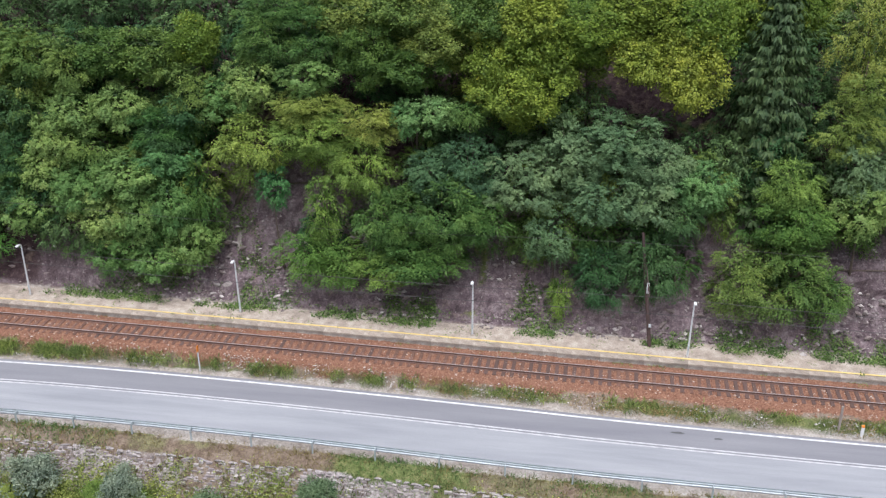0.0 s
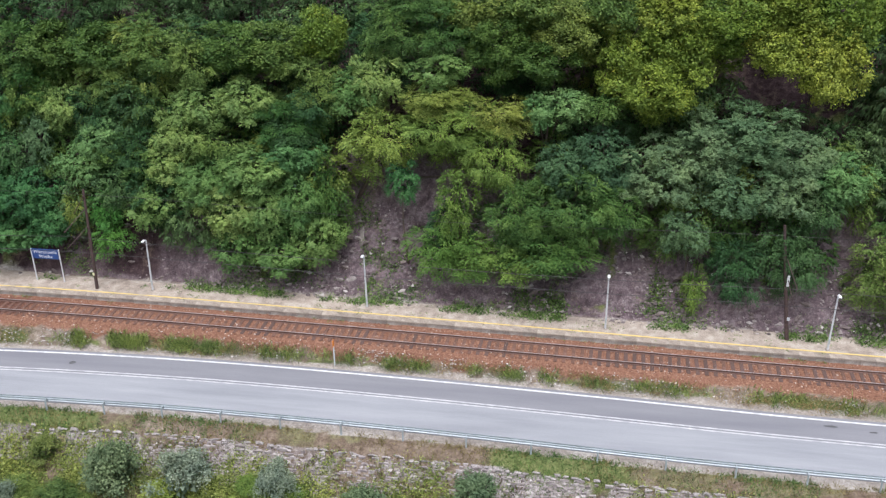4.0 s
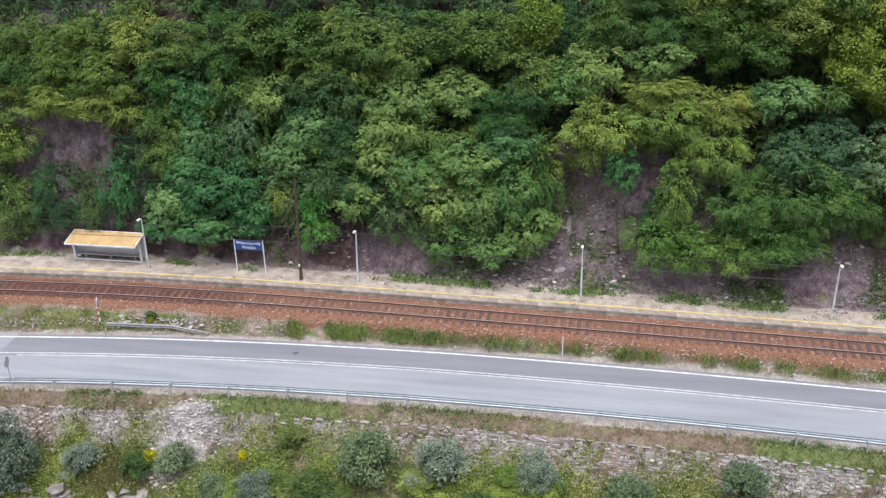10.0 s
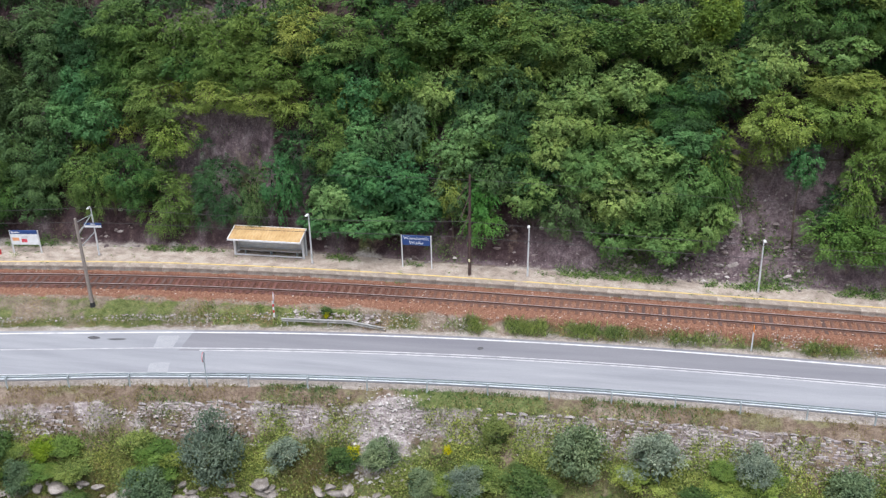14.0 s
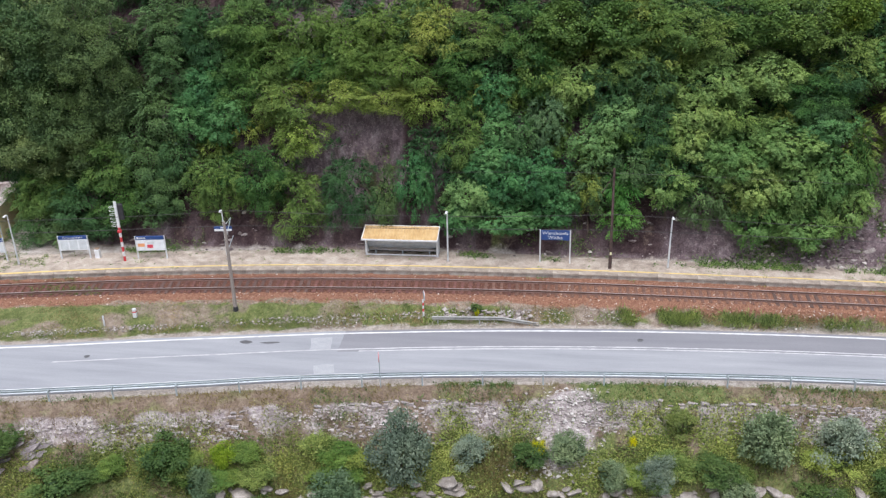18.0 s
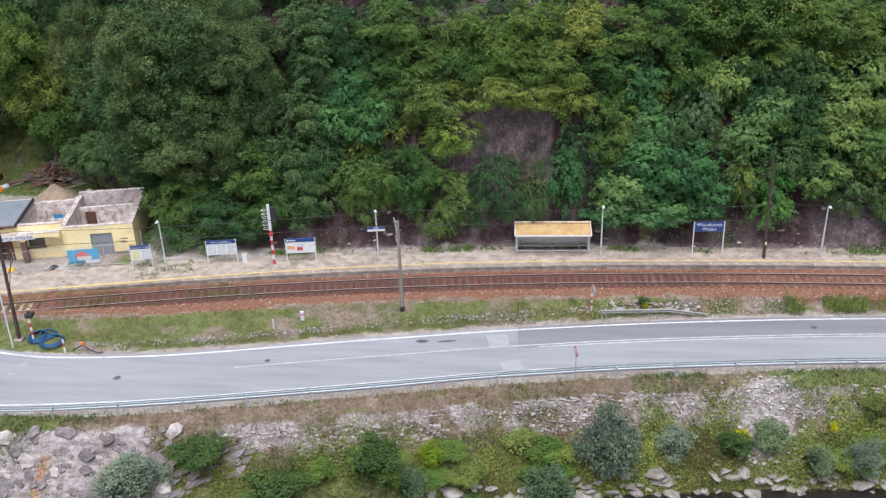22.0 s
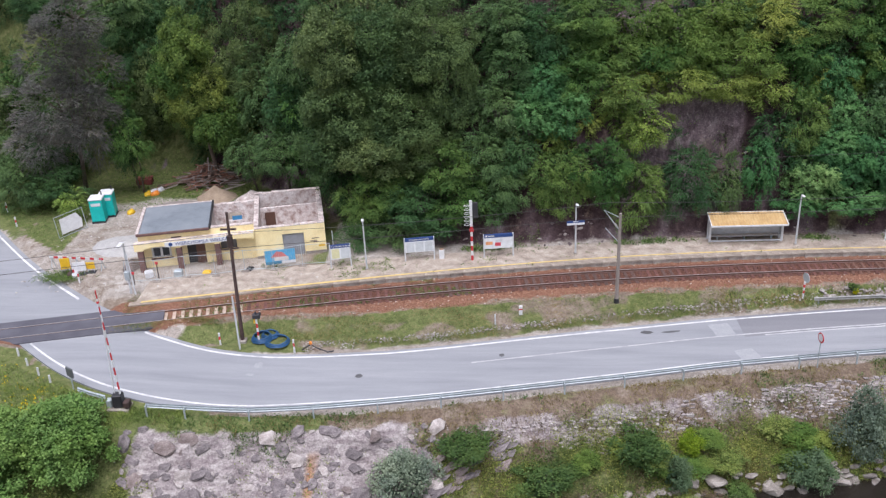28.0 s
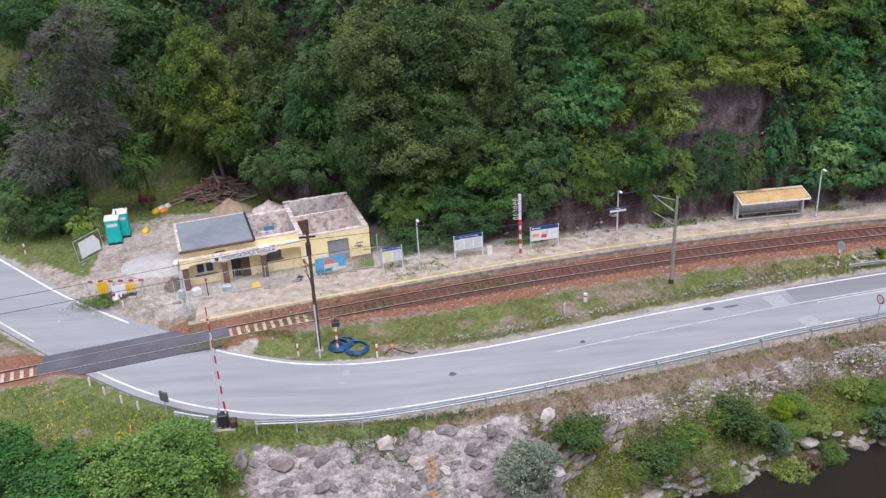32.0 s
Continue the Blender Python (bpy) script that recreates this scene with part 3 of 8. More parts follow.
# what covers the ground where: ballast, pale grit, rock / green, dry, earth
c_, t_, g_ = rail_y(GX), toe_y(GX), guard_y(GX)
n1, n2, n3 = fbm(GX * 0.25, GY * 0.25, 31), fbm(GX * 0.8, GY * 0.8, 32), fbm(GX * 0.07, GY * 0.1, 33)
sm = lambda v, a, b: np.clip((v - a) / (b - a), 0, 1)
ballast = sm(2.35 - np.abs(GY - c_) + 1.2 * (n2 - 0.5), 0, 0.5) * (GX > -135)
grit = sm(0.55 - dr + 0.9 * (n2 - 0.5), 0, 0.5) * (GY > g_)
yard = (GX < -90) & (GY > c_ + 1.5) & (GY < t_ + 1)
yard_d = np.hypot((GX + 113) / 12.0, (GY - 63) / 9.0) + 0.35 * (n1 - 0.5)
grit = np.maximum(grit, sm(2.6 - np.hypot(GX + 109.3, GY - 49.0) + 0.8 * (n2 - 0.5), 0, 0.5))
grit = np.maximum(grit, np.where(yard, sm(1.25 - yard_d, 0, 0.25) * (0.35 + 0.65 * sm(n1 * 0.5 + n2 * 0.5, 0.38, 0.6)), 0))
grit = np.maximum(grit, sm(GY - c_, 1.6, 2.0) * sm(t_ + 0.3 - GY + (n2 - 0.5), 0, 0.8) * (GX > -98))
d_ = g_ - GY
rock_cut = sm(-88.5 - GX + 4 * (n1 - 0.5), 0, 1.5) * sm(GX + 107 + 3 * (n1 - 0.5), 0, 1) * sm(d_ + 0.8 * (n2 - 0.5), 0.7, 1.1)
white_spill = np.exp(-(((GX + 49.5 + 0.4 * d_) / (1.0 + 0.35 * d_)) ** 2)) * sm(d_, 0.4, 0.9) * sm(5.0 - d_, 0, 1)
green_strip = sm(0.75 - np.minimum(np.minimum(np.abs(GX + 45.0) / 7.0, np.abs(GX + 10.0) / 6.5), np.abs(GX + 100.0) / 8.0) + 0.7 * (n1 - 0.5), 0, 0.3) * sm(1.9 - d_ + 0.8 * (n2 - 0.5), 0, 0.5) * (d_ > -0.4)
band = sm(d_ + 0.3 * (n2 - 0.5), 1.15, 1.4) * sm(3.1 + 1.4 * (n1 - 0.5) - d_, 0, 0.9) * sm(n2 * 0.6 + 0.5 * n1, 0.42, 0.62) * 0.75 * (GX > -86)
rock = np.clip(np.maximum(np.maximum(rock_cut, white_spill * 1.2), band), 0, 1)
hillside = sm(GY - t_, -0.4, 0.6)
grass = sm(n1 * 0.6 + n2 * 0.4, 0.44, 0.58)
grass = np.where((GY > far_y(GX) + 0.5) & (GY < c_ - 1.8) & (GX > -112), sm(n1 * 0.5 + n2 * 0.5, 0.38, 0.6), grass)
lush = (GX < -104) & (GY < c_)
grass = np.where(lush, sm(n2, 0.2, 0.4), grass)
grass = np.where(hillside > 0.2, sm(n1 * 0.5 + n2 * 0.5, 0.62, 0.72) * 0.6, grass)
back = (GX < -112) & (GY > 62) & (yard_d > 1.0)
grass = np.where(back, sm(n2, 0.15, 0.4), grass)
side_lawn = (GX < -121.0) & (GY > 61.5) & (GY > 63.4 - 0.9 * (GX + 123.5))
grass = np.where(side_lawn, sm(n2, 0.15, 0.4), grass)
grit = np.where(side_lawn, 0.15 * grit, grit)
dry = np.where(d_ > -0.4, sm(d_, -0.3, 0.3) * (1 - sm(d_, 4.0, 6.5) * 0.6) * sm(n1 * 0.4 + n2 * 0.6, 0.35, 0.5), 0.3 * sm(n2, 0.5, 0.7))
grass = np.where((d_ > -0.2) & (d_ < 2.5) & (GX > -104), grass * 0.35, grass)
grass = np.where((np.abs(GY - c_) < 2.4) | ((GX < -105) & (GY > c_ - 2) & (GY < c_ + 4) & (GX > -118)), 0.0, grass)
grass = np.maximum(grass, green_strip)
dry = dry * (1 - 0.8 * green_strip)
south_bank = GY < 29
grass = np.where(south_bank, 1.0, grass)
dry = np.where(south_bank, 0.0, dry)
rock = np.where(south_bank, 0.0, rock)
grit = np.where(south_bank, 0.0, grit)
earth = hillside


def colour_layer(me, name, a, b, c):
    ca = me.color_attributes.new(name, "FLOAT_COLOR", "POINT")
    arr = np.stack([a, b, c, np.ones_like(a)], -1).reshape(-1).astype(np.float32)
    ca.data.foreach_set("color", arr)


colour_layer(ground_me, "cover_a", ballast.astype(float), grit, rock)
# leaf litter on the slope, together with shade of the trees painted in
litter_shade = np.clip(sm(GY - t_, 5.0, 7.5) * sm(n1 * 0.5 + n2 * 0.5, 0.2, 0.42) * np.where((np.abs(GX + 68.5) < 5) & (GY - t_ < 8.5), 0.0, 1.0) + sm(-38 - GX, 0, 6) * sm(GY - t_, -0.6, 0.3) * 0.62 * sm(n2, 0.15, 0.5) * np.where(np.abs(GX + 68.5) < 5, sm(1.5 - (GY - t_), 0, 0.8), 1.0), 0, 1)
rust = np.clip(1.4 - np.abs(GX + 95.7 + 0.12 * (d_ - 2)) / 0.32, 0, 1) * sm(d_, 1.5, 1.8) * sm(4.6 - d_, 0, 0.8)
worn_bed = sm(1.35 - np.abs(GY - c_), 0, 0.2) * sm(-46 - GX, 0, 8) * sm(GX + 104, 0, 6)
colour_layer(ground_me, "cover_c", litter_shade, rust, worn_bed)
colour_layer(ground_me, "cover_b", grass, dry, earth.astype(float))


def ground_material():
    m, nt, bs = mat_new("valley_ground")
    lay = {}
    for nm in ("cover_a", "cover_b", "cover_c"):
        at = nt.nodes.new("ShaderNodeVertexColor")
        at.layer_name = nm
        sp = nt.nodes.new("ShaderNodeSeparateColor")
        nt.links.new(at.outputs[0], sp.inputs[0])
        lay[nm] = sp.outputs
    big, med, fin = n_noise(nt, 0.35, 5), n_noise(nt, 2.2, 5, 0.7), n_noise(nt, 11.0, 4, 0.7)
    soil = n_ramp(nt, med, [(0.3, (0.15, 0.115, 0.088)), (0.5, (0.225, 0.18, 0.14)), (0.7, (0.31, 0.265, 0.212))])
    slope = n_ramp(nt, n_noise(nt, 1.1, 6, 0.72), [(0.28, (0.070, 0.051, 0.057)), (0.46, (0.148, 0.110, 0.118)), (0.6, (0.215, 0.172, 0.178)), (0.76, (0.31, 0.275, 0.272))])
    slope = n_mix(nt, n_ramp(nt, n_noise(nt, 5.0, 3, 0.6), [(0.60, (0, 0, 0)), (0.70, (0.75, 0.75, 0.75))]), slope, (0.36, 0.325, 0.31))
    slope = n_mix(nt, 1.0, slope, n_ramp(nt, n_noise(nt, 3.2, 5, 0.75, 'Object', (1.0, 1.0, 0.45)), [(0.3, (0.5, 0.48, 0.5)), (0.55, (1.0, 1.0, 1.0)), (0.75, (1.35, 1.33, 1.3))]), 'MULTIPLY')
    green = n_ramp(nt, med, [(0.3, (0.068, 0.088, 0.028)), (0.5, (0.125, 0.148, 0.052)), (0.7, (0.200, 0.198, 0.088))])
    straw = n_ramp(nt, med, [(0.3, (0.098, 0.070, 0.050)), (0.5, (0.158, 0.118, 0.086)), (0.7, (0.225, 0.178, 0.134))])
    strata = n_noise(nt, 1.5, 6, 0.72, "Object", (0.45, 0.8, 2.6))
    stone = n_ramp(nt, n_mix(nt, 0.5, n_noise(nt, 1.7, 6, 0.7), strata), [(0.36, (0.13, 0.105, 0.108)), (0.45, (0.235, 0.20, 0.20)), (0.53, (0.335, 0.30, 0.29)), (0.64, (0.47, 0.435, 0.415))])
    stone = n_mix(nt, n_ramp(nt, lay["cover_c"][1], [(0.3, (0, 0, 0)), (0.8, (0.85, 0.85, 0.85))]), stone, n_ramp(nt, med, [(0.3, (0.26, 0.125, 0.06)), (0.7, (0.46, 0.27, 0.15))]))
    grit_c = n_ramp(nt, n_mix(nt, 0.5, big, med), [(0.36, (0.24, 0.205, 0.175)), (0.5, (0.335, 0.30, 0.262)), (0.64, (0.46, 0.43, 0.39))])
    bal_c = n_ramp(nt, fin, [(0.3, (0.115, 0.054, 0.036)), (0.5, (0.215, 0.108, 0.070)), (0.7, (0.31, 0.180, 0.120))])
    ragged = n_mix(nt, 0.5, med, fin)

    def edge(mask):
        v = n_math(nt, "SUBTRACT", n_math(nt, "ADD", mask, ragged), 0.72)
        return n_math(nt, "MULTIPLY", v, 3.2, True)

    col = n_mix(nt, edge(lay["cover_b"][2]), soil, slope)
    # litter colour, set darker to hold the shade between the trees
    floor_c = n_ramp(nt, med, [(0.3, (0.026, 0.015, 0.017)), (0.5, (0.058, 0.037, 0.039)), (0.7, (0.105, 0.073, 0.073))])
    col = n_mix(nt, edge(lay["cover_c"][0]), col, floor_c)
    col = n_mix(nt, edge(lay["cover_b"][1]), col, straw)
    col = n_mix(nt, edge(lay["cover_b"][0]), col, green)
    col = n_mix(nt, edge(lay["cover_a"][2]), col, stone)
    col = n_mix(nt, edge(lay["cover_a"][1]), col, grit_c)
    col = n_mix(nt, edge(lay["cover_a"][0]), col, bal_c)
    col = n_mix(nt, n_ramp(nt, lay["cover_c"][2], [(0.2, (0, 0, 0)), (0.9, (0.9, 0.9, 0.9))]), col, n_ramp(nt, fin, [(0.3, (0.055, 0.024, 0.018)), (0.5, (0.105, 0.047, 0.034)), (0.7, (0.175, 0.085, 0.060))]))
    col = n_mix(nt, 1.0, col, n_ramp(nt, n_noise(nt, 9.0, 4, 0.75), [(0.36, (0.68, 0.66, 0.66)), (0.5, (1.0, 1.0, 1.0)), (0.64, (1.30, 1.30, 1.30))]), "MULTIPLY")
    nt.links.new(col, bs.inputs["Base Color"])
    bs.inputs["Roughness"].default_value = 0.95
    bs.inputs["Specular IOR Level"].default_value = 0.2
    n_bump(nt, bs, n_mix(nt, 0.5, med, fin), 0.9, 0.12)
    return m


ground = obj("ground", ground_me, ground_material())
tagged(ground, "stony earth, ballast, dry grass and steep bare slope", "ground", kind="structure")

# ---- river ----
wm, wnt, wbs = mat_new("dark_river_water")
wbs.inputs["Base Color"].default_value = (0.030, 0.024, 0.018, 1)
wbs.inputs["Roughness"].default_value = 0.06
wbs.inputs["IOR"].default_value = 1.33
n_bump(wnt, wbs, n_mix(wnt, 0.6, n_noise(wnt, 1.6, 4, 0.6, "Object", (0.6, 1, 1)), n_noise(wnt, 9.0, 4, 0.7, "Object", (0.7, 1, 1))), 1.0, 0.55)
water = part("water", boxm(-400, -12, WATER - 0.4, 400, 47, WATER), wm)
tagged(water, "dark brown shallow river water with ripples", "river", kind="structure")

# ---- road ----
n_main = len(xs_main)
patch = int(np.argmin(np.abs(xs_main + 66.5)))
a, b = between(0, 0.46)
road_far = strip("road", a[: patch + 1], b[: patch + 1], 0.0, ASPHALT_FAR, 0.25, 1)
tagged(road_far, "asphalt road lane, worn dark grey", "road", kind="structure")
a, b = between(0.46, 1.0)
road_near = strip("road", a[: patch + 1], b[: patch + 1], 0.0, ASPHALT_OLD, 0.25, 1)
tagged(road_near, "asphalt road lane, bleached pale grey", "road", kind="structure")
a, b = between(0, 1)
road_bend = strip("road", a[patch:], b[patch:], 0.0, ASPHALT_OLD, 0.25, 4)
tagged(road_bend, "bleached grey asphalt bend leading to the level crossing", "road", kind="structure")


def marking(f0, f1, i0, i1, label, lift=0.006, paint=PAINT):
    a, b = between(f0, f1, i0, i1)
    return tagged(strip("road_marking", a, b, lift, paint), label, "road marking", kind="structure")


n_all = len(edge_far)
w_line = 0.13 / 7.0
cross = [i for i, p in enumerate(edge_far) if p.x < -109.7][0]
cross_end = [i for i, p in enumerate(edge_far) if p.x < -116.3][0]
near_cut = [i for i, p in enumerate(edge_near) if p.x < -117.8][0]
near_go = [i for i, p in enumerate(edge_near) if p.x < -122.5][0]
marking(0.045, 0.045 + 1.35 * w_line, 0, cross, "solid white line along the road edge")
marking(0.06, 0.06 + 1.6 * w_line, cross_end, n_all, "solid white line along the side road edge")
marking(0.925 - 1.2 * w_line, 0.925, n_main - 20, near_cut, "solid white line on the outer side of the bend")
marking(0.94 - 1.2 * w_line, 0.94, near_go, n_all, "solid white line along the side road edge")
marking(0.395, 0.395 + 1.1 * w_line, 0, patch + 1, "solid white centre line", 0.006, PAINT_MID)
tagged(strip("road_marking", *between(0.395, 0.395 + w_line, patch, patch + 14), 0.006, PAINT_WORN), "worn white centre line running out", "road marking", kind="structure")
marking(0.44, 0.44 + 1.1 * w_line, 0, patch, "second white centre line beside the first", 0.006, PAINT_MID)



def road_stain(x, y, rx_, ry_, mat, label, seed, turn=0.0):
    """A flat ragged patch lying on the asphalt."""
    r = random.Random(seed)
    bm = bmesh.new()
    ring = [bm.verts.new((rx_ * math.cos(a) * r.uniform(0.7, 1.1), ry_ * math.sin(a) * r.uniform(0.7, 1.1), 0)) for a in np.linspace(0, 2 * math.pi, 15)[:-1]]
    bm.faces.new(ring)
    o = part("road_stain", bm, mat)
    sl = math.degrees(math.atan((road_z(x + 1) - road_z(x - 1)) / 2))
    o.matrix_basis = pose(x, y, float(road_z(x)) + 0.012, 0, -sl, turn)
    return tagged(o, label, "road stain", "road stains", "structure")


TAR = surface("tar_stain", [(0.3, (0.05, 0.05, 0.053)), (0.7, (0.12, 0.12, 0.125))], 4)
CHALK = surface("pale_repair", [(0.3, (0.262, 0.268, 0.282)), (0.7, (0.305, 0.312, 0.324))], 1.5)
def road_repair(x, y, w, l, turn, seed):
    """A squared pale repair with slightly ragged edges."""
    r = random.Random(seed)
    edge_ = [(-1, -1), (-0.3, -1), (0.4, -1), (1, -1), (1, -0.3), (1, 0.4), (1, 1), (0.3, 1), (-0.4, 1), (-1, 1), (-1, 0.4), (-1, -0.3)]
    bm = bmesh.new()
    bm.faces.new([bm.verts.new((w * (u + r.uniform(-0.07, 0.07)), l * (v + r.uniform(-0.07, 0.07)), 0)) for u, v in edge_])
    o = part("road_repair", bm, CHALK)
    sl = math.degrees(math.atan((road_z(x + 1) - road_z(x - 1)) / 2))
    o.matrix_basis = pose(x, y, float(road_z(x)) + 0.01, 0, -sl, turn)
    return tagged(o, "pale squared repair in the asphalt", "road repair", "road repairs", "structure")


road_repair(-67.9, 50.35, 0.75, 0.85, 12, 3)
road_repair(-66.9, 46.9, 0.7, 0.7, 14, 4)
for k, (x, y, a, b, m_, t_) in enumerate([(-45.16, 52.62, 0.30, 0.22, TAR, 10), (-71.6, 50.1, 0.75, 0.14, TAR, 9), (-73.4, 50.0, 0.5, 0.25, TAR, 0), (-83.9, 46.75, 0.22, 0.2, TAR, 40), (6.5, 52.2, 0.5, 0.14, TAR, 0), (9.0, 51.9, 0.3, 0.1, TAR, 0), (-93.6, 44.0, 0.3, 0.25, TAR, 30),
                                            (-100.7, 45.1, 0.35, 0.45, CHALK, 0), (-101.0, 43.9, 0.3, 0.2, CHALK, 0)]):
    road_stain(x, y, a, b, m_, "dark tar stain on the asphalt" if m_ is TAR else "pale repaired patch on the asphalt", 60 + k, t_)

# ---- rails and sleepers ----
track = thing("railway_track", (0, 0, 0), "single rusty railway track on brown ballast", "railway track")
track["kind"] = "structure"
rx = np.concatenate([np.arange(150, 24, -6.0), np.arange(24, -140, -2.0)])
slope_r = lambda x: float((rail_y(x + 0.5) - rail_y(x - 0.5)))


def rail_strip(name, off, prof, mat, parent, label=""):
    vs, fs = [], []
    k = len(prof)
    for x in rx:
        s = slope_r(x)
        n = Vector((-s, 1)).normalized()
        for py, pz in prof:
            o = off + py
            vs.append((x + n.x * o, float(rail_y(x)) + n.y * o, float(plat_z(x)) - RAIL_TOP_DROP + pz))
    for i in range(len(rx) - 1):
        for j in range(k):
            j2 = (j + 1) % k
            fs.append((i * k + j, i * k + j2, (i + 1) * k + j2, (i + 1) * k + j))
    return obj(name, mesh_of(name, vs, fs), mat, parent, label)


prof_rail = [(-0.036, 0), (0.036, 0), (0.036, -0.04), (0.010, -0.05), (0.010, -0.135), (0.070, -0.16), (0.070, -0.172), (-0.070, -0.172), (-0.070, -0.16), (-0.010, -0.135), (-0.010, -0.05), (-0.036, -0.04)]
for off in (-0.755, 0.755):
    r = rail_strip("rail", off, prof_rail, RAIL_STEEL, track, "rusty steel rail")
    rail_strip("running_surface", off, [(-0.030, 0.004), (0.030, 0.004), (0.030, 0.001), (-0.030, 0.001)], RAIL_TOP, r, "bright worn rail head")


def sleeper_mesh(mat, w):
    bm = boxm(-w / 2, -1.28, -0.2, w / 2, 1.28, 0, 0.025)
    for y in (-0.755, 0.755):
        for dx in (-0.08, 0.08):
            box(bm, dx - 0.03, y - 0.17, 0, dx + 0.03, y - 0.075, 0.03)
            box(bm, dx - 0.03, y + 0.075, 0, dx + 0.03, y + 0.17, 0.03)
    me = bpy.data.meshes.new("sleeper")
    bm.to_mesh(me)
    bm.free()
    me.materials.append(mat)
    return me


SL = {"maroon": sleeper_mesh(SLEEPER_MAROON, 0.25), "rust": sleeper_mesh(SLEEPER_RUST, 0.24), "dark": sleeper_mesh(SLEEPER_DARK, 0.26), "pale": sleeper_mesh(SLEEPER_PALE, 0.26)}
DARK_AT = (-34.95, -33.95, -32.3, -28.5, -25.4, -24.8, -21.0, -16.1, -14.4, -8.3, 12.6, 14.6)
rs = random.Random(5)
x, i = 28.0, 0
while x > -124:
    kind = "rust"
    if any(abs(x - d) < 0.31 for d in DARK_AT):
        kind = "dark"
    elif x > -9 and rs.random() < 0.8:
        kind = "dark"
    elif -70 > x > -88 and rs.random() < 0.5 and x < -60:
        kind = "dark"
    if kind == "rust" and x < -50 and rs.random() < min(1.0, (-50 - x) / 12):
        kind = "maroon"
    if x < -103.2:
        kind = "pale"
    if not (-120.5 < x < -109.2):
        ob = obj("sleeper", SL[kind], None, track)
        s = slope_r(x)
        ob.matrix_basis = pose(x, float(rail_y(x)), float(plat_z(x)) - SLEEPER_DROP + rs.uniform(-0.02, 0.01), 0, 0, math.degrees(math.atan(s)) + rs.uniform(-1, 1))
    x -= 0.6

# ---- level crossing ----
cx0, cx1 = -108.9, -121.6


def deck(name, o0, o1, top, mat, parent=None):
    vs, fs = [], []
    xs = np.linspace(cx0, cx1, 14)
    for x in xs:
        s = slope_r(x)
        n = Vector((-s, 1)).normalized()
        for o, dz in ((o0, -0.3), (o0, 0), (o1, 0), (o1, -0.3)):
            vs.append((x + n.x * o, float(rail_y(x)) + n.y * o, float(plat_z(x)) - RAIL_TOP_DROP + top + dz))
    for i in range(len(xs) - 1):
        for k in range(3):
            fs.append((i * 4 + k, i * 4 + k + 1, (i + 1) * 4 + k + 1, (i + 1) * 4 + k))
    e = 4 * (len(xs) - 1)
    fs += [(0, 3, 2, 1), (e, e + 1, e + 2, e + 3)]
    return obj(name, mesh_of(name, vs, fs), mat, parent)


crossing = thing("level_crossing", (0, 0, 0), "level crossing deck of fresh black asphalt", "level crossing")
crossing["kind"] = "structure"
for o0, o1 in ((-1.75, -0.83), (-0.68, 0.68), (0.83, 1.75)):
    deck("panel", o0, o1, -0.012 if abs(o0) > 0.7 and o0 < 0.7 else -0.012, ASPHALT_NEW, crossing)

# ---- platform ----
platform = thing("platform", (0, 0, 0), "low railway platform of sandy slabs and stone edge", "platform")
platform["kind"] = "structure"
EDGE = 1.45
P0, P1 = 26.0, -111.6


def along(x, o):
    s = slope_r(x)
    n = Vector((-s, 1)).normalized()
    return Vector((x + n.x * o, float(rail_y(x)) + n.y * o))


vs, fs = [], []
px = np.arange(P0, P1 - 0.1, -1.0)
for x in px:
    p, q = along(x, EDGE + 0.52), None
    y1 = min(float(toe_y(x)) + 0.1, p.y + 3.2) if x > -92 else min(float(toe_y(x)), p.y + 3.4)
    for k, (yy, dz) in enumerate(((p.y, -0.4), (p.y, 0), ((p.y + y1) / 2, 0.0), (y1, -0.01), (y1 + 0.3, -0.4))):
        vs.append((p.x, yy, float(plat_z(x)) + dz - 0.012))
for i in range(len(px) - 1):
    for k in range(4):
        fs.append((i * 5 + k, i * 5 + k + 1, (i + 1) * 5 + k + 1, (i + 1) * 5 + k))
e = 5 * (len(px) - 1)
fs += [(0, 4, 3, 2, 1), (e, e + 1, e + 2, e + 3, e + 4)]
obj("surface", mesh_of("surface", vs, fs), SLAB, platform, "sandy worn platform surface")
vs, fs = [], []
yx = np.arange(P0, -111.5, -1.0)
for x in yx:
    y = float(yellow_y(x))
    h = 0.085 + 0.035 * min(1.0, max(0.0, (-85 - x) / 10))
    vs += [(x, y - h, float(plat_z(x)) + 0.016), (x, y + h, float(plat_z(x)) + 0.016)]
for i in range(len(yx) - 1):
    fs.append((2 * i, 2 * i + 1, 2 * i + 3, 2 * i + 2))
obj("safety_line", mesh_of("safety_line", vs, fs), YELLOW_PAINT, platform, "faded yellow safety line")
rp = random.Random(11)
slab_me = [bpy.data.meshes.new("edge_slab") for _ in range(3)]
block_me = [bpy.data.meshes.new("wall_block") for _ in range(3)]
